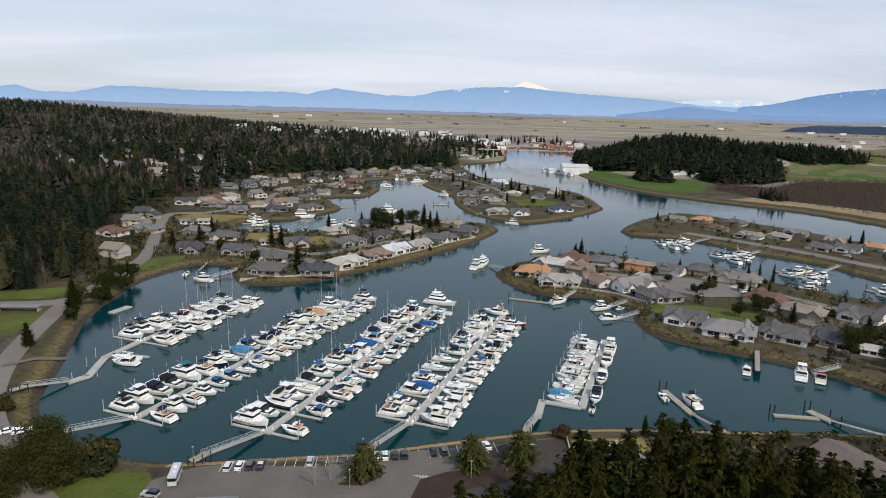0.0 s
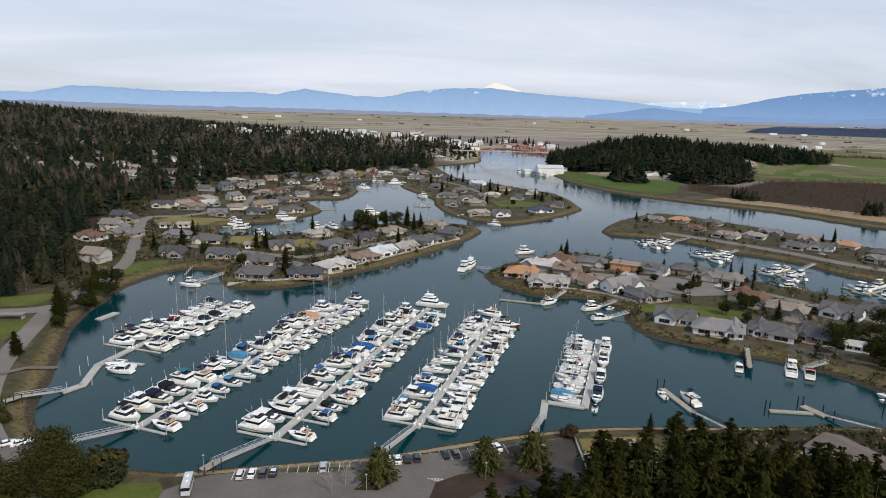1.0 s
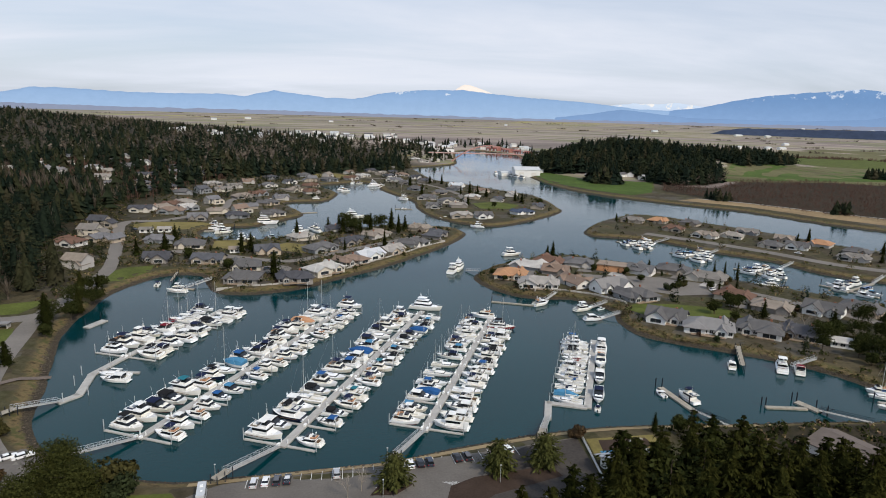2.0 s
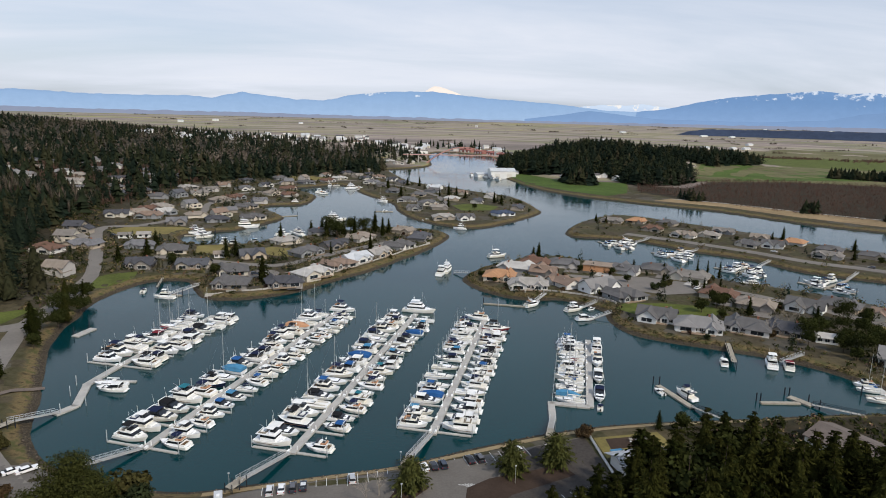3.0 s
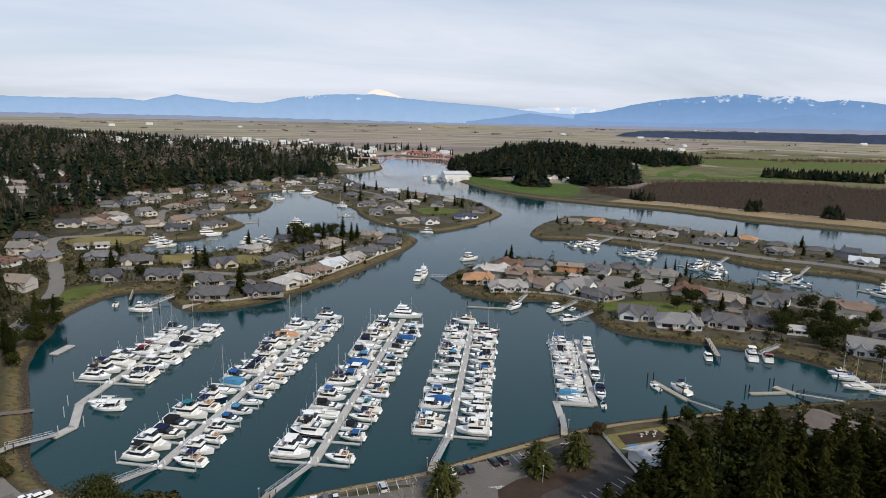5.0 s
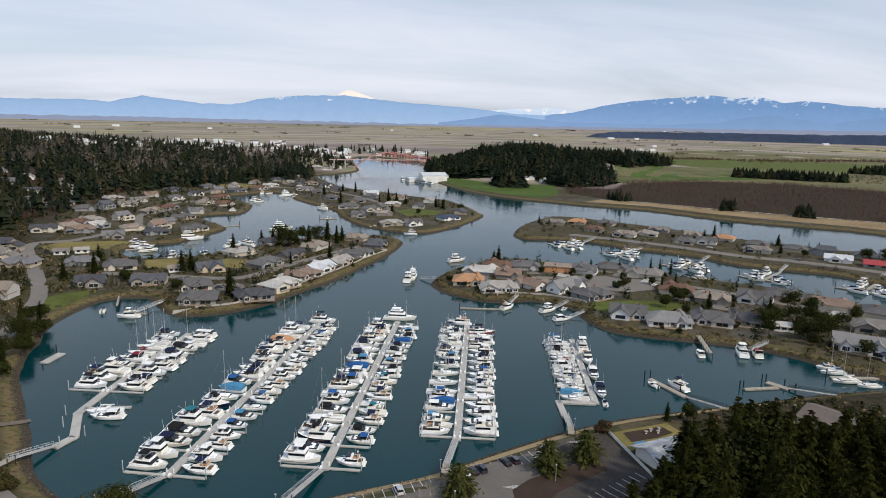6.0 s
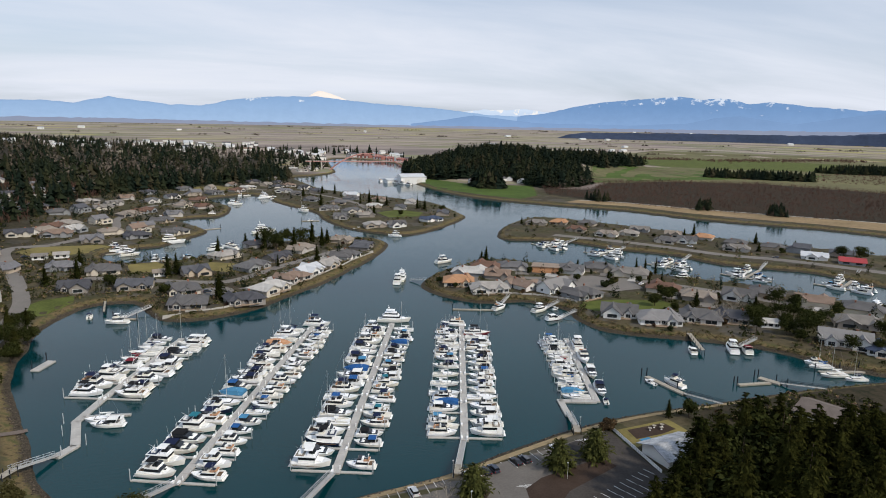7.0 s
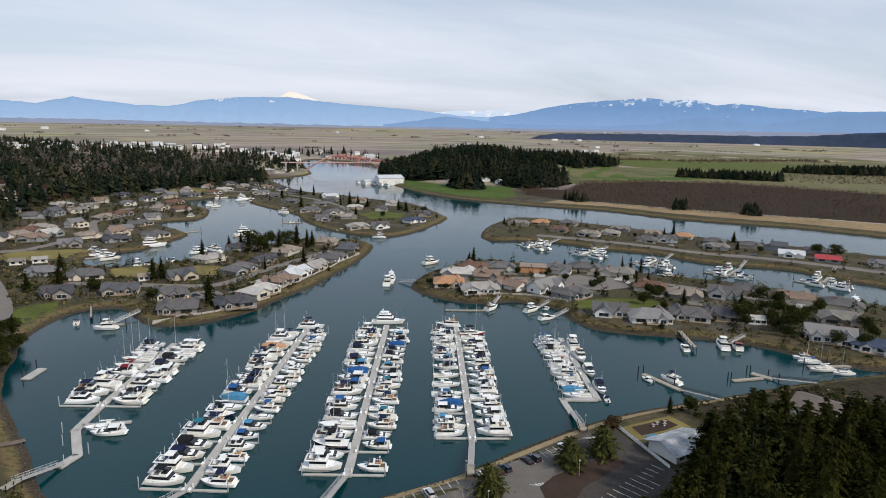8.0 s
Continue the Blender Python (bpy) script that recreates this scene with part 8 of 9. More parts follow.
for k, poly in enumerate(([(258, 835), (290, 828), (300, 880), (270, 890)], [(745, 985), (770, 950), (880, 860), (915, 880), (850, 960), (790, 1000)], [(1095, 1050), (1130, 1000), (1210, 950), (1400, 900), (1500, 960), (1250, 1060)], [(335, 690), (352, 664), (362, 672), (345, 700)], [(415, 585), (425, 570), (432, 580), (424, 594)], [(462, 530), (474, 512), (482, 524), (470, 540)])):
    x, y, rs = scatter(poly, [260, 520, 1500, 40, 22, 30][k], 20 + k)
    stuff("conifer_clump", "clump of dark firs standing in the fields", "wood", fir_cloud(x, y, rs, 8, [30, 20, 20, 16, 14, 15][k], 7, 6, 0.3, 0.15), M["forest"])
x, y, rs = scatter(THICKET, 700, 8)
stuff("bare_thicket", "slim trunks of a leafless alder thicket", "brush", twig_cloud(x, y, rs, 5, 8.5, 9, 0.45, 0.1), M["twig"])
x, y, rs = scatter(THICKET, 11000, 18)
THICKET_XY = (x, y)
x, y, rs = scatter([(760, 940), (960, 800), (1500, 700), (1700, 1000), (1300, 1010), (1000, 1000)], 2600, 9)
stuff("bare_thicket", "low brown scrub in wet fields", "brush", tree_cloud(x, y, rs, 1.5, 4, 8, 0.8, 0.4, 0.4, 0.0), M["twig"])
x, y, rs = scatter([(60, 1440), (130, 1440), (150, 1600), (200, 1640), (320, 1480), (340, 1500), (330, 1900), (40, 1950), (-620, 2500), (-620, 1800), (0, 1700)], 700, 33)
stuff("conifer_clump", "dark trees among the town buildings", "trees", fir_cloud(x, y, rs, 10, 24, 5, 5, 0.2, 0.2), M["forest"])
# hedgerows and farm trees across the plain
rs = np.random.RandomState(12)
HX, HY = [], []
for i in range(120):
    cx, cy = rs.uniform(-1700, 3000), rs.uniform(1650, 4300)
    m_ = rs.randint(5, 34)
    L = rs.uniform(15, 150)
    t = rs.uniform(-0.5, 0.5, m_)
    a = radians(12) + (0 if rs.rand() < 0.75 else 1.57)
    HX.append(cx + t * L * math.cos(a) + rs.normal(0, 4, m_)); HY.append(cy + t * L * math.sin(a) + rs.normal(0, 4, m_))
HX, HY = np.concatenate(HX), np.concatenate(HY)
stuff("hedgerow", "scattered farm trees and hedgerows on the plain", "trees", tree_cloud(HX, HY, rs, 3, 8, 9, 0.6, 0.35, 0.45), M["twig_grey"])
x = np.concatenate([rs.uniform(620, 1150, 500), rs.uniform(1150, 1700, 400)]); y = np.concatenate([1640 - 0.25 * (x[:500] - 620) + rs.normal(0, 14, 500), 1450 + rs.normal(0, 30, 400)])
stuff("hedgerow", "brown leafless hedgerow along a field ditch", "trees", tree_cloud(x, y, rs, 3, 9, 9, 0.5, 0.3, 0.4), M["twig"])

# undergrowth between the island houses
def bush_cloud(x, y, rs, smin, smax, clumps, tall=0.9):
    z = height(x, y)
    s = rs.uniform(smin, smax, len(x))
    P, N, S = [], [], []
    for k in range(clumps):
        d = rs.normal(size=(len(x), 3)); d /= np.linalg.norm(d, axis=1, keepdims=True); d[:, 2] = np.abs(d[:, 2])
        P.append(np.stack([x, y, z + 0.1], 1) + d * s[:, None] * rs.uniform(0.6, 1.0, (len(x), 1)) * [1, 1, tall])
        N.append(d); S.append(s * rs.uniform(0.26, 0.5, len(x)))
    return leaf_quads(np.concatenate(P), np.concatenate(N), np.concatenate(S), rs, 1.2)


stuff("bare_thicket", "dense brown twig canopy of the alder thicket", "brush", tree_cloud(*THICKET_XY, np.random.RandomState(7), 4.5, 7.0, 15, 0.5, 0.1, 0.4, 0.2), M["twig"])
bx, by, bushes = [], [], []
for k, (outline, n) in enumerate(((ISLE_NEAR, 4800), ([(-112, 325), (-91, 312), (-43, 345), (20, 436), (36, 480), (-10, 500), (-76, 455), (-150, 450), (-200, 430), (-200, 350), (-140, 352)], 2200), ([(10, 560), (70, 510), (150, 600), (140, 720), (50, 850), (0, 950), (-30, 840), (-10, 720)], 500), (ISLE_FAR, 2200), ([(-210, 490), (-110, 500), (-95, 560), (-120, 640), (-75, 650), (-75, 720), (-100, 800), (-60, 830), (-60, 900), (-230, 800), (-225, 600)], 1200), ([(-166, 276), (-160, 320), (-150, 360), (-160, 470), (-215, 490), (-240, 600), (-262, 560), (-240, 480), (-228, 400), (-200, 330), (-180, 300)], 1500), ([(58, 132), (62, 164), (120, 164), (130, 150), (110, 126), (90, 118)], 420))):
    x, y, rs = scatter(outline, n, 60 + k, PLACED, 7.5, 3.0)
    bx.append(x); by.append(y)
bx, by = np.concatenate(bx), np.concatenate(by)
half = len(bx) // 2
order = np.random.RandomState(5).permutation(len(bx))
rs = np.random.RandomState(41)
for outline, n in ((NEAR_LINE, 9000), (FAR_LINE, 5000), (WATER_LINE, 12000)):
    k = rs.randint(0, len(outline), n); t = rs.rand(n)[:, None]
    p = outline[k] * (1 - t) + np.roll(outline, -1, 0)[k] * t + rs.normal(0, 3.4, (n, 2))
    q = shore(p[:, 0], p[:, 1])
    near = np.hypot(p[:, 0] + 40, p[:, 1])
    ok = (q > 2.2) & (q < 8.5) & ((p[:, 0] > -100) | (p[:, 1] > 330)) & (near < 900) & (near > 230) & (rs.rand(n) < np.clip(1.25 - near / 900, 0.2, 1))
    if outline is WATER_LINE:
        ok &= p[:, 1] < 720
    bushes.append(p[ok])
bushes = np.concatenate(bushes)
stuff("undergrowth", "low olive and brown brush on the banks", "undergrowth", bush_cloud(bushes[:, 0], bushes[:, 1], rs, 0.25, 1.1, 12, 0.7), M["brush"])
for sel, label, material in ((order[:half], "dark green hedges and garden undergrowth", M["leaf"]), (order[half:], "brown winter shrubs between the houses", M["brush"])):
    stuff("undergrowth", label, "undergrowth", bush_cloud(bx[sel], by[sel], np.random.RandomState(6), 0.5, 2.3, 22), material)


for k, (outline, n) in enumerate(((ISLE_NEAR, 800), ([(-112, 325), (-91, 312), (-43, 345), (20, 436), (36, 480), (-10, 500), (-76, 455), (-150, 450), (-200, 430), (-200, 350), (-140, 352)], 330), ([(10, 560), (70, 510), (150, 600), (140, 720), (50, 850), (0, 950), (-30, 840), (-10, 720)], 130), (ISLE_FAR, 420), ([(-210, 490), (-110, 500), (-95, 560), (-120, 640), (-75, 650), (-75, 720), (-100, 800), (-60, 830), (-60, 900), (-230, 800), (-225, 600)], 240), ([(-166, 276), (-160, 320), (-150, 360), (-160, 470), (-215, 490), (-240, 600), (-262, 560), (-240, 480), (-228, 400), (-200, 330), (-180, 300)], 220))):
    x, y, rs = scatter(outline, n, 80 + k, PLACED, 8.0, 5.0)
    half = len(x) // 2
    stuff("garden_trees", "small dark conifers and hedges between the houses", "trees", tree_cloud(x[:half], y[:half], rs, 3.5, 9, 60, 0.24, 0.09, 0.7), M["forest"])
    stuff("garden_trees", "rounded olive garden trees between the houses", "trees", tree_cloud(x[half:], y[half:], rs, 3, 7, 60, 0.45, 0.1, 0.4, 0.1), M["brush"])


# boulders along the nearer shores
rs = np.random.RandomState(77)
x, y = rs.uniform(-160, 215, 60000), rs.uniform(140, 345, 60000)
s_ = shore(x, y)
ok = (s_ > 0.3) & (s_ < 3.2)
x, y = x[ok][:2600], y[ok][:2600]
n = len(x)
size = rs.uniform(0.12, 0.45, n)
base = np.array([(1, 0, 0), (0, 1, 0), (-1, 0, 0), (0, -1, 0), (0, 0, 0.8), (0, 0, -0.6)])
v = (base[None] * rs.uniform(0.65, 1.3, (n, 6, 1))) * size[:, None, None] + np.stack([x, y, height(x, y) + 0.05], 1)[:, None, :]
f = np.array([(0, 1, 4), (1, 2, 4), (2, 3, 4), (3, 0, 4), (1, 0, 5), (2, 1, 5), (3, 2, 5), (0, 3, 5)])[None] + (np.arange(n) * 6)[:, None, None]
stuff("shore_rocks", "grey brown boulders along the water's edge", "rocks", (v.reshape(-1, 3), f.reshape(-1, 3)), M["rock"])


# ---------------------------------------------------------------- bridge, boatyard and town
def arch_bridge():
    r = thing("arch_bridge", "red steel arch bridge across the channel", "bridge")
    A, B = Vector((103, 1196, 2)), Vector((246, 1189, 2))
    d = B - A
    n = Vector((-d.y, d.x, 0)).normalized() * 5
    K = 20
    for side in (-1, 1):
        pts = [A + d * (i / K) + n * side + Vector((0, 0, 31 * (1 - (2 * i / K - 1) ** 2))) for i in range(K + 1)]
        part("arch_rib", Shape().sweep(pts, 0.75, 4), M["bridge_red"], r)
        for i in range(6, K - 5, 2):
            p = pts[i]
            q = A + d * (i / K) + n * side + Vector((0, 0, 18))
            shared("hanger", ("hang", i), lambda: Shape().tube((0, 0, 0), tuple(q - p), 0.16, 4), M["bridge_red"], r, Matrix.Translation(p))
    for i in range(5, K - 4, 3):
        a = A + d * (i / K) + Vector((0, 0, 31 * (1 - (2 * i / K - 1) ** 2)))
        shared("cross_brace", ("xb",), lambda: Shape().tube(tuple(-n), tuple(n), 0.35, 4), M["bridge_red"], r, Matrix.Translation(a))
    s, e = A - d * 0.3 + Vector((0, 0, 15)), B + d * 0.34 + Vector((0, 0, 15))
    mid = (s + e) / 2
    rz = math.degrees(math.atan2(d.y, d.x))
    part("bridge_deck", Shape().box((0, 0, 0), ((e - s).length, 9, 0.7), 0), M["bridge_red"], r, at=pose(mid.x, mid.y, mid.z + 1, 0, 0, rz))
    part("parapet", Shape().box((0, 4.6, 0.8), ((e - s).length, 0.2, 0.8)), M["concrete"], r, at=pose(mid.x, mid.y, mid.z + 1, 0, 0, rz))
    for k in (-0.24, -0.1, 1.1, 1.24):
        p = A + d * k
        part("pier", Shape().box((0, 0, 4), (2.2, 7, 26)), M["concrete"], r, at=pose(p.x, p.y, 2.5, 0, 0, rz))
    return r


arch_bridge()


def shed(label, x, y, rz, w, d, h, rise, wall_m="wall_white", roof_m="roof_pale", doors=2, group="boatyard buildings"):
    r = thing("shed", label, "building", group)
    part("wall", gable_wall(w, d, -1.0, h, rise), M[wall_m], r)
    part("roof", gable_roof(w, d, h, rise, 0.5, 0.25), M[roof_m], r)
    for i in range(doors):
        part("door", Shape().box((0, 0, h * 0.35), (w / doors * 0.4, 0.15, h * 0.7)), M["garage"], r, at=pose(-w / 2 + w * (i + 0.5) / doors, -d / 2 - 0.06, 0))
    r.matrix_basis = pose(x, y, ground_z(x, y) + 0.05, 0, 0, rz)
    return r


shed("large white metal boat shed by the channel", 190, 948, 0, 38, 26, 12, 4)
shed("lower white boatyard shed with a dark opening", 163, 962, 10, 20, 16, 7, 2)
shed("small white shed behind the boatyard", 214, 985, 0, 22, 9, 4, 1.5)
for k, (x, y, w) in enumerate(((278, 912, 14), (305, 905, 11), (330, 925, 12), (352, 900, 16), (345, 930, 12))):
    shed("white farm building at the wood's edge", x, y, 15 * k, w, 9, 4, 2.5, roof_m="roof_pale" if k % 2 else "roof_dark", group="farm buildings")
TR = random.Random(21)
TOWN = []
for i in range(40):
    TOWN.append((TR.uniform(60, 340), TR.uniform(1420, 1900), TR.uniform(10, 22), "wall_white" if TR.random() < 0.6 else "wall", TR.choice(["roof", "roof_pale", "roof_dark", "roof"])))
for i in range(42):
    TOWN.append((TR.uniform(-620, 60), TR.uniform(1750, 2500), TR.uniform(12, 30), "wall_white", TR.choice(["roof_pale", "roof_pale", "roof"])))
for i in range(26):
    TOWN.append((TR.uniform(-480, -40), TR.uniform(1850, 2350), TR.uniform(14, 34), "wall_white", TR.choice(["roof_pale", "roof_grey", "roof"])))
for i in range(14):
    TOWN.append((TR.uniform(-1300, 3000), TR.uniform(2100, 4000), TR.uniform(12, 30), "wall_white", "roof_pale"))
for i, (x, y, w, wm, rm) in enumerate(TOWN):
    if shore(np.array([x]), np.array([y]))[0] < 10:
        continue
    shed("pale town building in the distance" if y < 3000 else "white farm barn on the far plain", x, y, TR.uniform(-25, 25), w, w * 0.55, TR.uniform(4, 8), TR.uniform(1.5, 4), wm, rm, 0, "town buildings")
for i, (x, y, a) in enumerate(((248, 1588, -45), (272, 1530, -65), (290, 1478, -70), (300, 1424, -80), (302, 1372, -88), (290, 1316, -95))):
    shed("rust red waterfront cannery shed beyond the bridge", x, y, a, 34, 16, 6, 3, "cannery", "cannery", 3, "cannery sheds")
for x, y, w in ((1540, 2760, 40), (1640, 2700, 30), (1390, 2180, 24), (1250, 1980, 28), (1210, 1990, 22), (870, 2260, 40), (880, 2350, 44), (1120, 2010, 36)):
    shed("white farm barn on the far plain", x, y, 20, w, 14, 5, 3, group="farm buildings")


# ---------------------------------------------------------------- car park
def car(label, paint, L=4.6, W=1.85, tall=False):
    r = thing("car", label, "car", "parked cars")
    z0, zb, zt = 0.32, 0.95, (1.75 if tall else 1.48)
    prof = [(-L / 2, z0), (-L / 2 + 0.03, zb), (-L * 0.33, zb + 0.05), (L * 0.2, zb + 0.02), (L / 2 - 0.12, zb - 0.15), (L / 2, z0 + 0.2), (L / 2 - 0.05, z0)]
    m_ = len(prof)
    part("body", Shape().add([(x, s * (W / 2 - (0.06 if z > 0.8 else 0)), z) for s in (-1, 1) for x, z in prof], [tuple(range(m_ - 1, -1, -1)), tuple(range(m_, 2 * m_))] + [(i, (i + 1) % m_, m_ + (i + 1) % m_, m_ + i) for i in range(m_)]), M[paint], r)
    c = (-L * (0.46 if tall else 0.36), L * 0.22, W * 0.45, zb, zt, 0.25 if tall else 0.7, 0.8, 0.18)
    part("cabin", Shape().frustum(*c), M[paint], r)
    part("window_band", Shape().band(*c, 0.12, 0.82, 0.015), M["tint"], r, "dark car windows")
    for x in (-L * 0.3, L * 0.31):
        for s in (-1, 1):
            shared("wheel", ("wheel",), lambda: Shape().tube((0, -0.11, 0), (0, 0.11, 0), 0.33, 12).tube((0, -0.12, 0), (0, 0.12, 0), 0.18, 8), M["rubber"], r, pose(x, s * (W / 2 - 0.12), 0.33))
    for s in (-1, 1):
        shared("headlight", ("hl", W), lambda: Shape().box((0, 0, 0), (0.1, 0.4, 0.14), 0, 0.8), M["lamp_white"], r, pose(L / 2 - 0.07, s * W * 0.34, 0.72))
        shared("tail_light", ("tl", W), lambda: Shape().box((0, 0, 0), (0.08, 0.25, 0.25), 0, 0.9), M["lamp_red"], r, pose(-L / 2 + 0.0, s * W * 0.4, 0.82))
    return r


CARS = {"suv": car("dark sport utility car parked on asphalt", "car_paint", 4.7, 1.9, True), "sedan": car("grey saloon car parked on asphalt", "car_paint"), "white": car("white car parked on asphalt", "car_white"), "pickup": car("white pickup truck parked by the road", "car_white", 5.7, 2.0)}
CUSED = set()


def park(kind, x, y, rz):
    m = pose(x, y, ground_z(x, y) + 0.1, 0, 0, rz) @ Matrix.Diagonal((0.9, 0.9, 0.9, 1))
    if kind in CUSED:
        copy_thing(CARS[kind], pose(0, 0, 0)).matrix_basis = m
    else:
        CUSED.add(kind); CARS[kind].matrix_basis = m


for k, x, y, rz in [("suv", -50.2, 138.8, 92), ("white", -47.6, 139.2, 92), ("suv", -45.0, 139.6, 92), ("sedan", -42.6, 139.9, 92), ("suv", -31.2, 142.0, 95), ("white", -13.2, 145.6, 98), ("sedan", -10.8, 146.0, 98), ("suv", -8.4, 146.4, 98), ("sedan", -1.2, 148.0, 100), ("suv", 1.4, 148.4, 100), ("white", 12.6, 151.6, 105), ("white", -15.6, 145.2, 98)]:
    park(k, x, y, rz)
for k, x, y, rz in [("suv", -63.5, 127.0, 170), ("pickup", -109.5, 154.0, 40), ("white", -112.5, 153.0, 40), ("sedan", -115.2, 151.5, 40), ("sedan", 158, 303, 40), ("white", 150, 308, 30), ("suv", -84, 349, 10), ("white", -160, 424, 20), ("sedan", -195, 461, 15), ("white", 258, 400, 120), ("suv", 290, 350, 130)]:
    park(k, x, y, rz)


def coach():
    r = thing("camper_van", "pale grey camper van parked at the lawn's edge", "van")
    part("body", Shape().frustum(-3.6, 3.6, 1.2, 0.5, 3.1, 0.05, 0.35, 0.08), M["van_paint"], r)
    part("windscreen", Shape().box((3.42, 0, 2.1), (0.2, 1.9, 0.8)), M["tint"], r)
    part("side_window", Shape().band(-3.6, 3.6, 1.2, 0.5, 3.1, 0.05, 0.35, 0.08, 0.5, 0.72, 0.012), M["tint"], r)
    part("roof_vent", Shape().box((-1.2, 0, 3.2), (0.9, 0.8, 0.25)).box((1.2, 0.2, 3.2), (0.6, 0.6, 0.2)), M["white_pvc"], r)
    for x in (-2.2, 2.3):
        for s in (-1, 1):
            shared("wheel", ("bigwheel",), lambda: Shape().tube((0, -0.14, 0), (0, 0.14, 0), 0.42, 12), M["rubber"], r, pose(x, s * 1.08, 0.42))
    r.matrix_basis = pose(-60.6, 133.2, ground_z(-60, 133) + 0.1, 0, 0, -80) @ Matrix.Diagonal((0.86, 0.82, 0.9, 1))
    return r


coach()
# painted stall lines; each is a thin slab on the asphalt
LINE = Shape().box((0, 0, 0), (0.13, 4.8, 0.012)).mesh("stall_line", M["line"])


def stall_row(a, b, pitch, turn, count_label="white painted parking stall line"):
    a, b = Vector(a), Vector(b)
    n = int((b - a).length / pitch)
    for i in range(n + 1):
        p = a + (b - a).normalized() * pitch * i
        ob = new("stall_line", LINE)
        ob.matrix_basis = pose(p.x, p.y, ground_z(p.x, p.y) + 0.1, 0, 0, turn)
        tagged(ob, count_label, "marking", "stall lines")


stall_row((-52, 138.6), (-20, 144.2), 2.5, 2)
stall_row((-14.4, 145.4), (15, 151.8), 2.5, 10)
stall_row((4, 123), (31, 133.5), 2.6, 22)
stall_row((-2, 117), (27, 128), 2.6, 22)
stall_row((-46, 122), (-30, 124), 2.5, 5)
for k in range(5):
    for (px, py, turn) in ((-4.6, 137.2, 62), (-20.5, 135.5, 60), (21.5, 154.2, 60)):
        ob = new("hatch_line", LINE)
        ob.matrix_basis = pose(px + 0.9 * k * math.cos(radians(turn - 90)), py + 0.9 * k * math.sin(radians(turn - 90)) + 0.4 * k, ground_z(px, py) + 0.1, 0, 0, turn) @ Matrix.Diagonal((1, 0.6, 1, 1))
        tagged(ob, "white painted hatching line on asphalt", "marking", "hatch lines")
draped("pavement", "planting island with red brown bark mulch", [(-6, 128), (-4, 136), (2, 139.5), (22, 144), (24, 139), (6, 132), (-1, 126)], M["bark_mulch"], 0.14, 3, "planting bed")
draped("pavement", "planting island with red brown bark mulch", [(-23, 133), (-20, 139), (-15, 140.5), (-13, 137), (-17, 133)], M["bark_mulch"], 0.16, 3, "planting bed")


def pavilion():
    r = thing("pavilion", "low building with a stained white membrane roof", "building")
    part("wall", gable_wall(13, 10, -0.5, 2.6, 1.8), M["wall_white"], r)
    part("roof", gable_roof(15, 11, 2.7, 1.9, 0.5, 0.2), M["roof_stained"], r, "white roof with grey stains")
    part("awning", Shape().box((0, 0, 0), (3.4, 1.6, 0.12)), M["canvas_sky"], r, "pale blue awning", at=pose(-4, 6.4, 2.6, -8))
    for x in (-4.5, -1.5, 1.5, 4.5):
        window(r, x, -5.02, 1.5, 1.8, 1.3, -90)
        window(r, x, 5.02, 1.5, 1.8, 1.3, 90)
    r.matrix_basis = pose(42, 139.5, ground_z(42, 139) + 0.05, 0, 0, 8)
    return r


M["roof_stained"] = mat("white roof with grey stains", (0.36, 0.37, 0.38), 0.75, 0.7, big=0.35, small=2.5, bump=0.3)
pavilion()


def fence(label, pts, h=1.1, gap=1.0):
    r = thing("fence", label, "fence", "white fences")
    for a, b in zip(pts, pts[1:]):
        a, b = Vector(a), Vector(b)
        L = (b - a).length; rz = math.degrees(math.atan2(b.y - a.y, b.x - a.x))
        z = ground_z((a.x + b.x) / 2, (a.y + b.y) / 2)
        c = (a + b) / 2
        part("rail", Shape().box((0, 0, h * 0.85), (L, 0.06, 0.1)).box((0, 0, h * 0.3), (L, 0.06, 0.1)), M["white_pvc"], r, at=pose(c.x, c.y, z, 0, 0, rz))
        for i in range(int(L / gap) + 1):
            p = a + (b - a) * (i * gap / L)
            shared("fence_panel", ("picket", h), lambda: Shape().box((0, 0, h / 2), (0.86, 0.03, h)).box((0, 0, h + 0.04), (0.16, 0.03, 0.08)), M["white_pvc"], r, pose(p.x, p.y, z, 0, 0, rz))
    return r


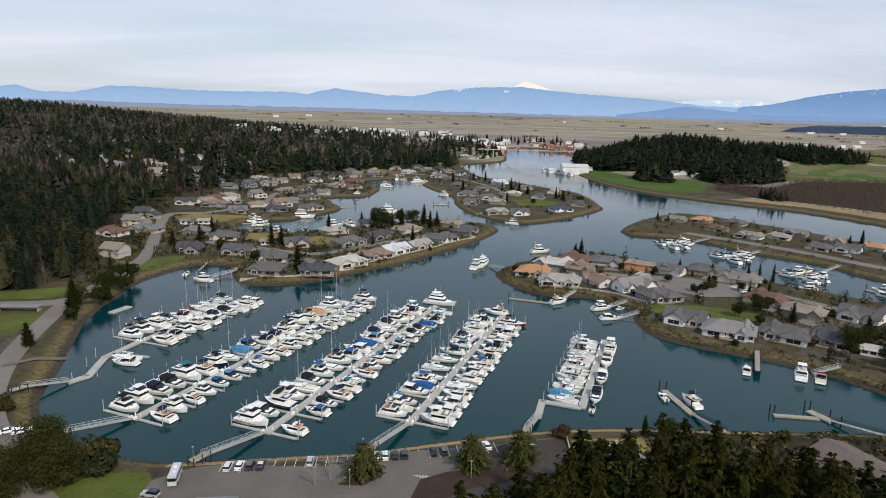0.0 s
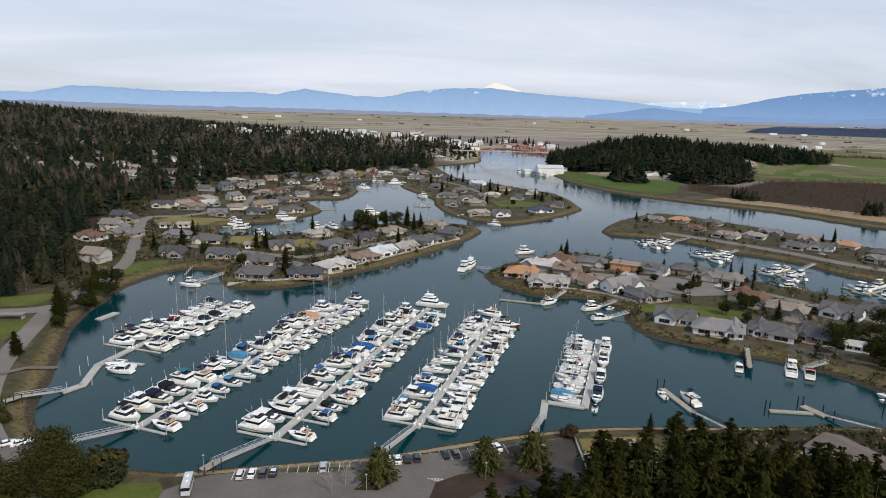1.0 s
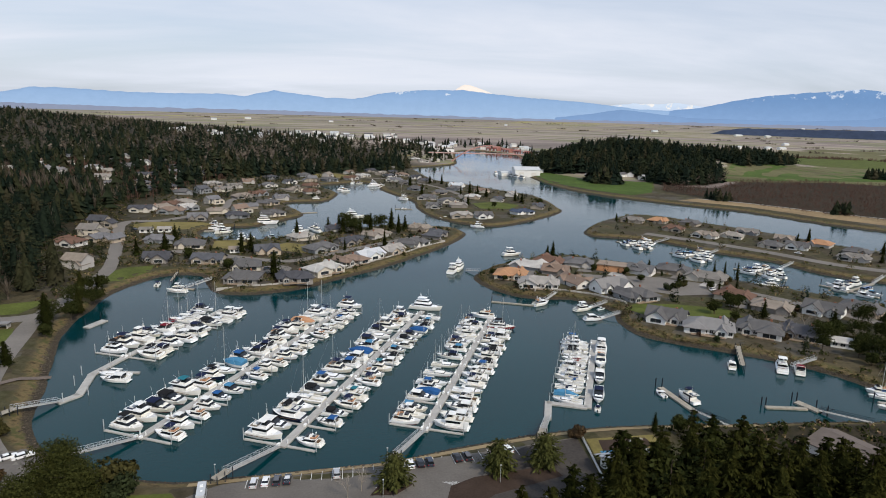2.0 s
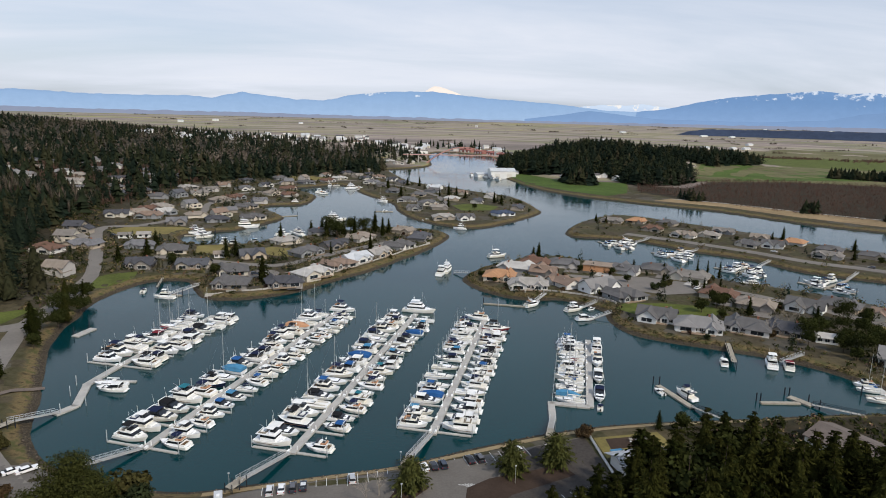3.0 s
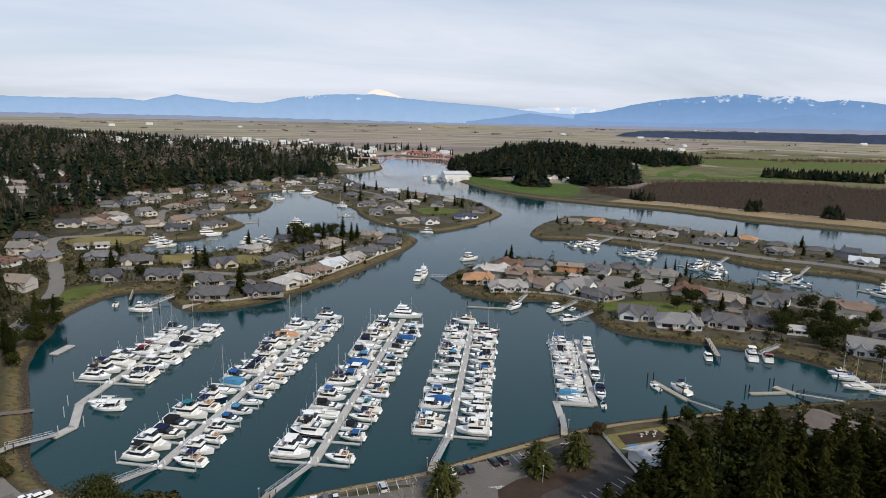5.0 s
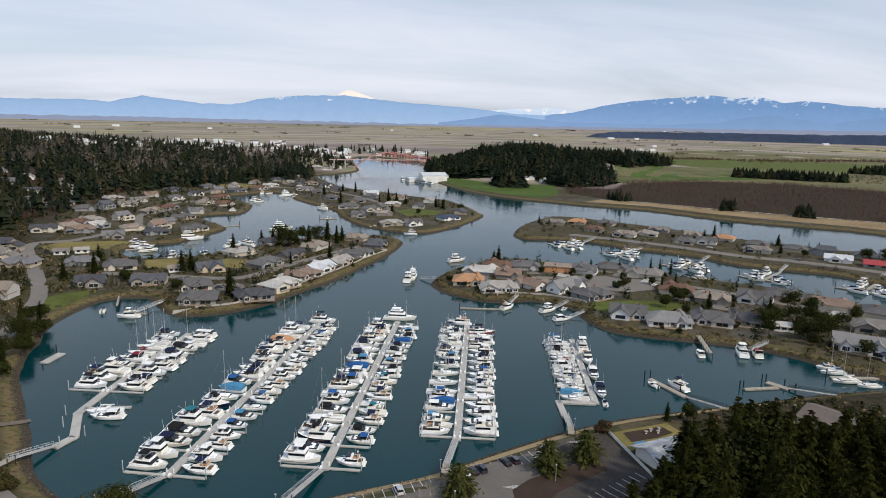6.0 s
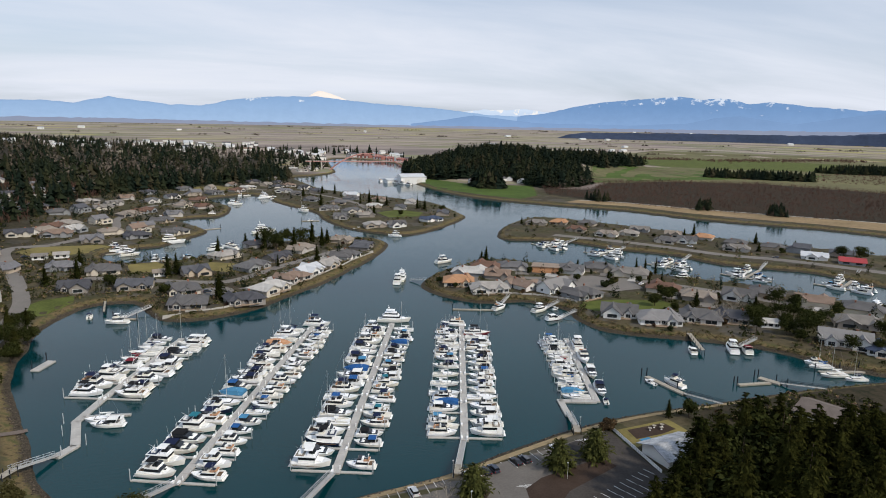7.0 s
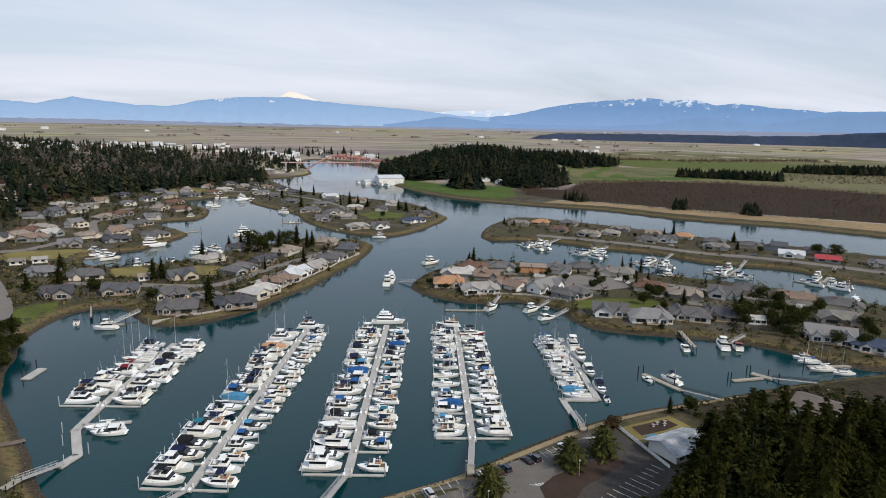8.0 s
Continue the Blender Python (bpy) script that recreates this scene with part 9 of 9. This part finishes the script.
fence("white picket fence round the pavilion garden", [(33.2, 133.0), (34.4, 158.0)])
draped("lawn", "small mown lawn inside the white fence", [(35, 146), (35.4, 157), (55, 158.6), (56, 150), (44, 150)], M["dry_lawn"], 0.07, 3, "lawn")
draped("pavement", "brown gravel patio inside the lawn", [(38, 150.5), (38.5, 156), (52, 157), (53, 152.5), (47, 151)], M["bark_mulch"], 0.12, 3, "patio")
for k, (x, y) in enumerate(((45, 154), (47.2, 155), (48.6, 153.4), (50, 155))):
    t = thing("garden_table", "weathered round garden table on the patio", "table", "garden tables")
    part("tabletop", Shape().tube((0, 0, 0.7), (0, 0, 0.75), 0.6, 12), M["dock_wood"], t)
    part("pedestal", Shape().tube((0, 0, 0), (0, 0, 0.7), 0.07, 6).tube((0, 0, 0), (0, 0, 0.05), 0.3, 8), M["white_pvc"], t)
    t.matrix_basis = pose(x, y, ground_z(x, y) + 0.14)
# low buildings on the near side
place_like = shed("low taupe roofed hall beside the inlet", 104, 139, -68, 25, 14, 2.9, 2.2, "wall", "roof_taupe", 3, "shore buildings")
shed("low taupe roofed kiosk at the car park's edge", -47, 120.8, 5, 8, 4.5, 2.4, 0.5, "wall", "roof_grey", 1, "shore buildings")


def shelter():
    r = thing("shelter", "long low pale concrete shelter beside the lawn", "shelter")
    part("wall", Shape().box((0, 1.3, 0.6), (15.5, 0.3, 2.2)).box((-7.6, 0, 0.6), (0.3, 2.8, 2.2)).box((7.6, 0, 0.6), (0.3, 2.8, 2.2)), M["concrete"], r)
    part("roof", Shape().box((0, 0, 1.8), (16.4, 3.8, 0.25)), M["roof_grey"], r)
    r.matrix_basis = pose(-174, 252.6, ground_z(-174, 252.6) + 0.1, 0, 0, 4)
    return r


shelter()


def lamp_post(x, y):
    r = thing("lamp_post", "slim grey lamp post beside the gangway", "lamp post", "lamp posts")
    part("pole", Shape().tube((0, 0, 0), (0, 0, 4.6), 0.07, 6, 0.05), M["galv"], r)
    part("lamp_head", Shape().box((0, 0, 4.7), (0.5, 0.3, 0.16), 0, 0.7), M["galv"], r)
    r.matrix_basis = pose(x, y, ground_z(x, y))
    return r


for x, y in ((-99.5, 152), (-60, 142.6), (-19, 148), (25.5, 161), (-20, 132), (8, 137)):
    lamp_post(x, y)
for name_ in [q for q in GROVE if q not in TUSED]:
    for o in (*GROVE[name_].children_recursive, GROVE[name_]):
        bpy.data.objects.remove(o)
for name_ in [q for q in CARS if q not in CUSED]:
    for o in (*CARS[name_].children_recursive, CARS[name_]):
        bpy.data.objects.remove(o)
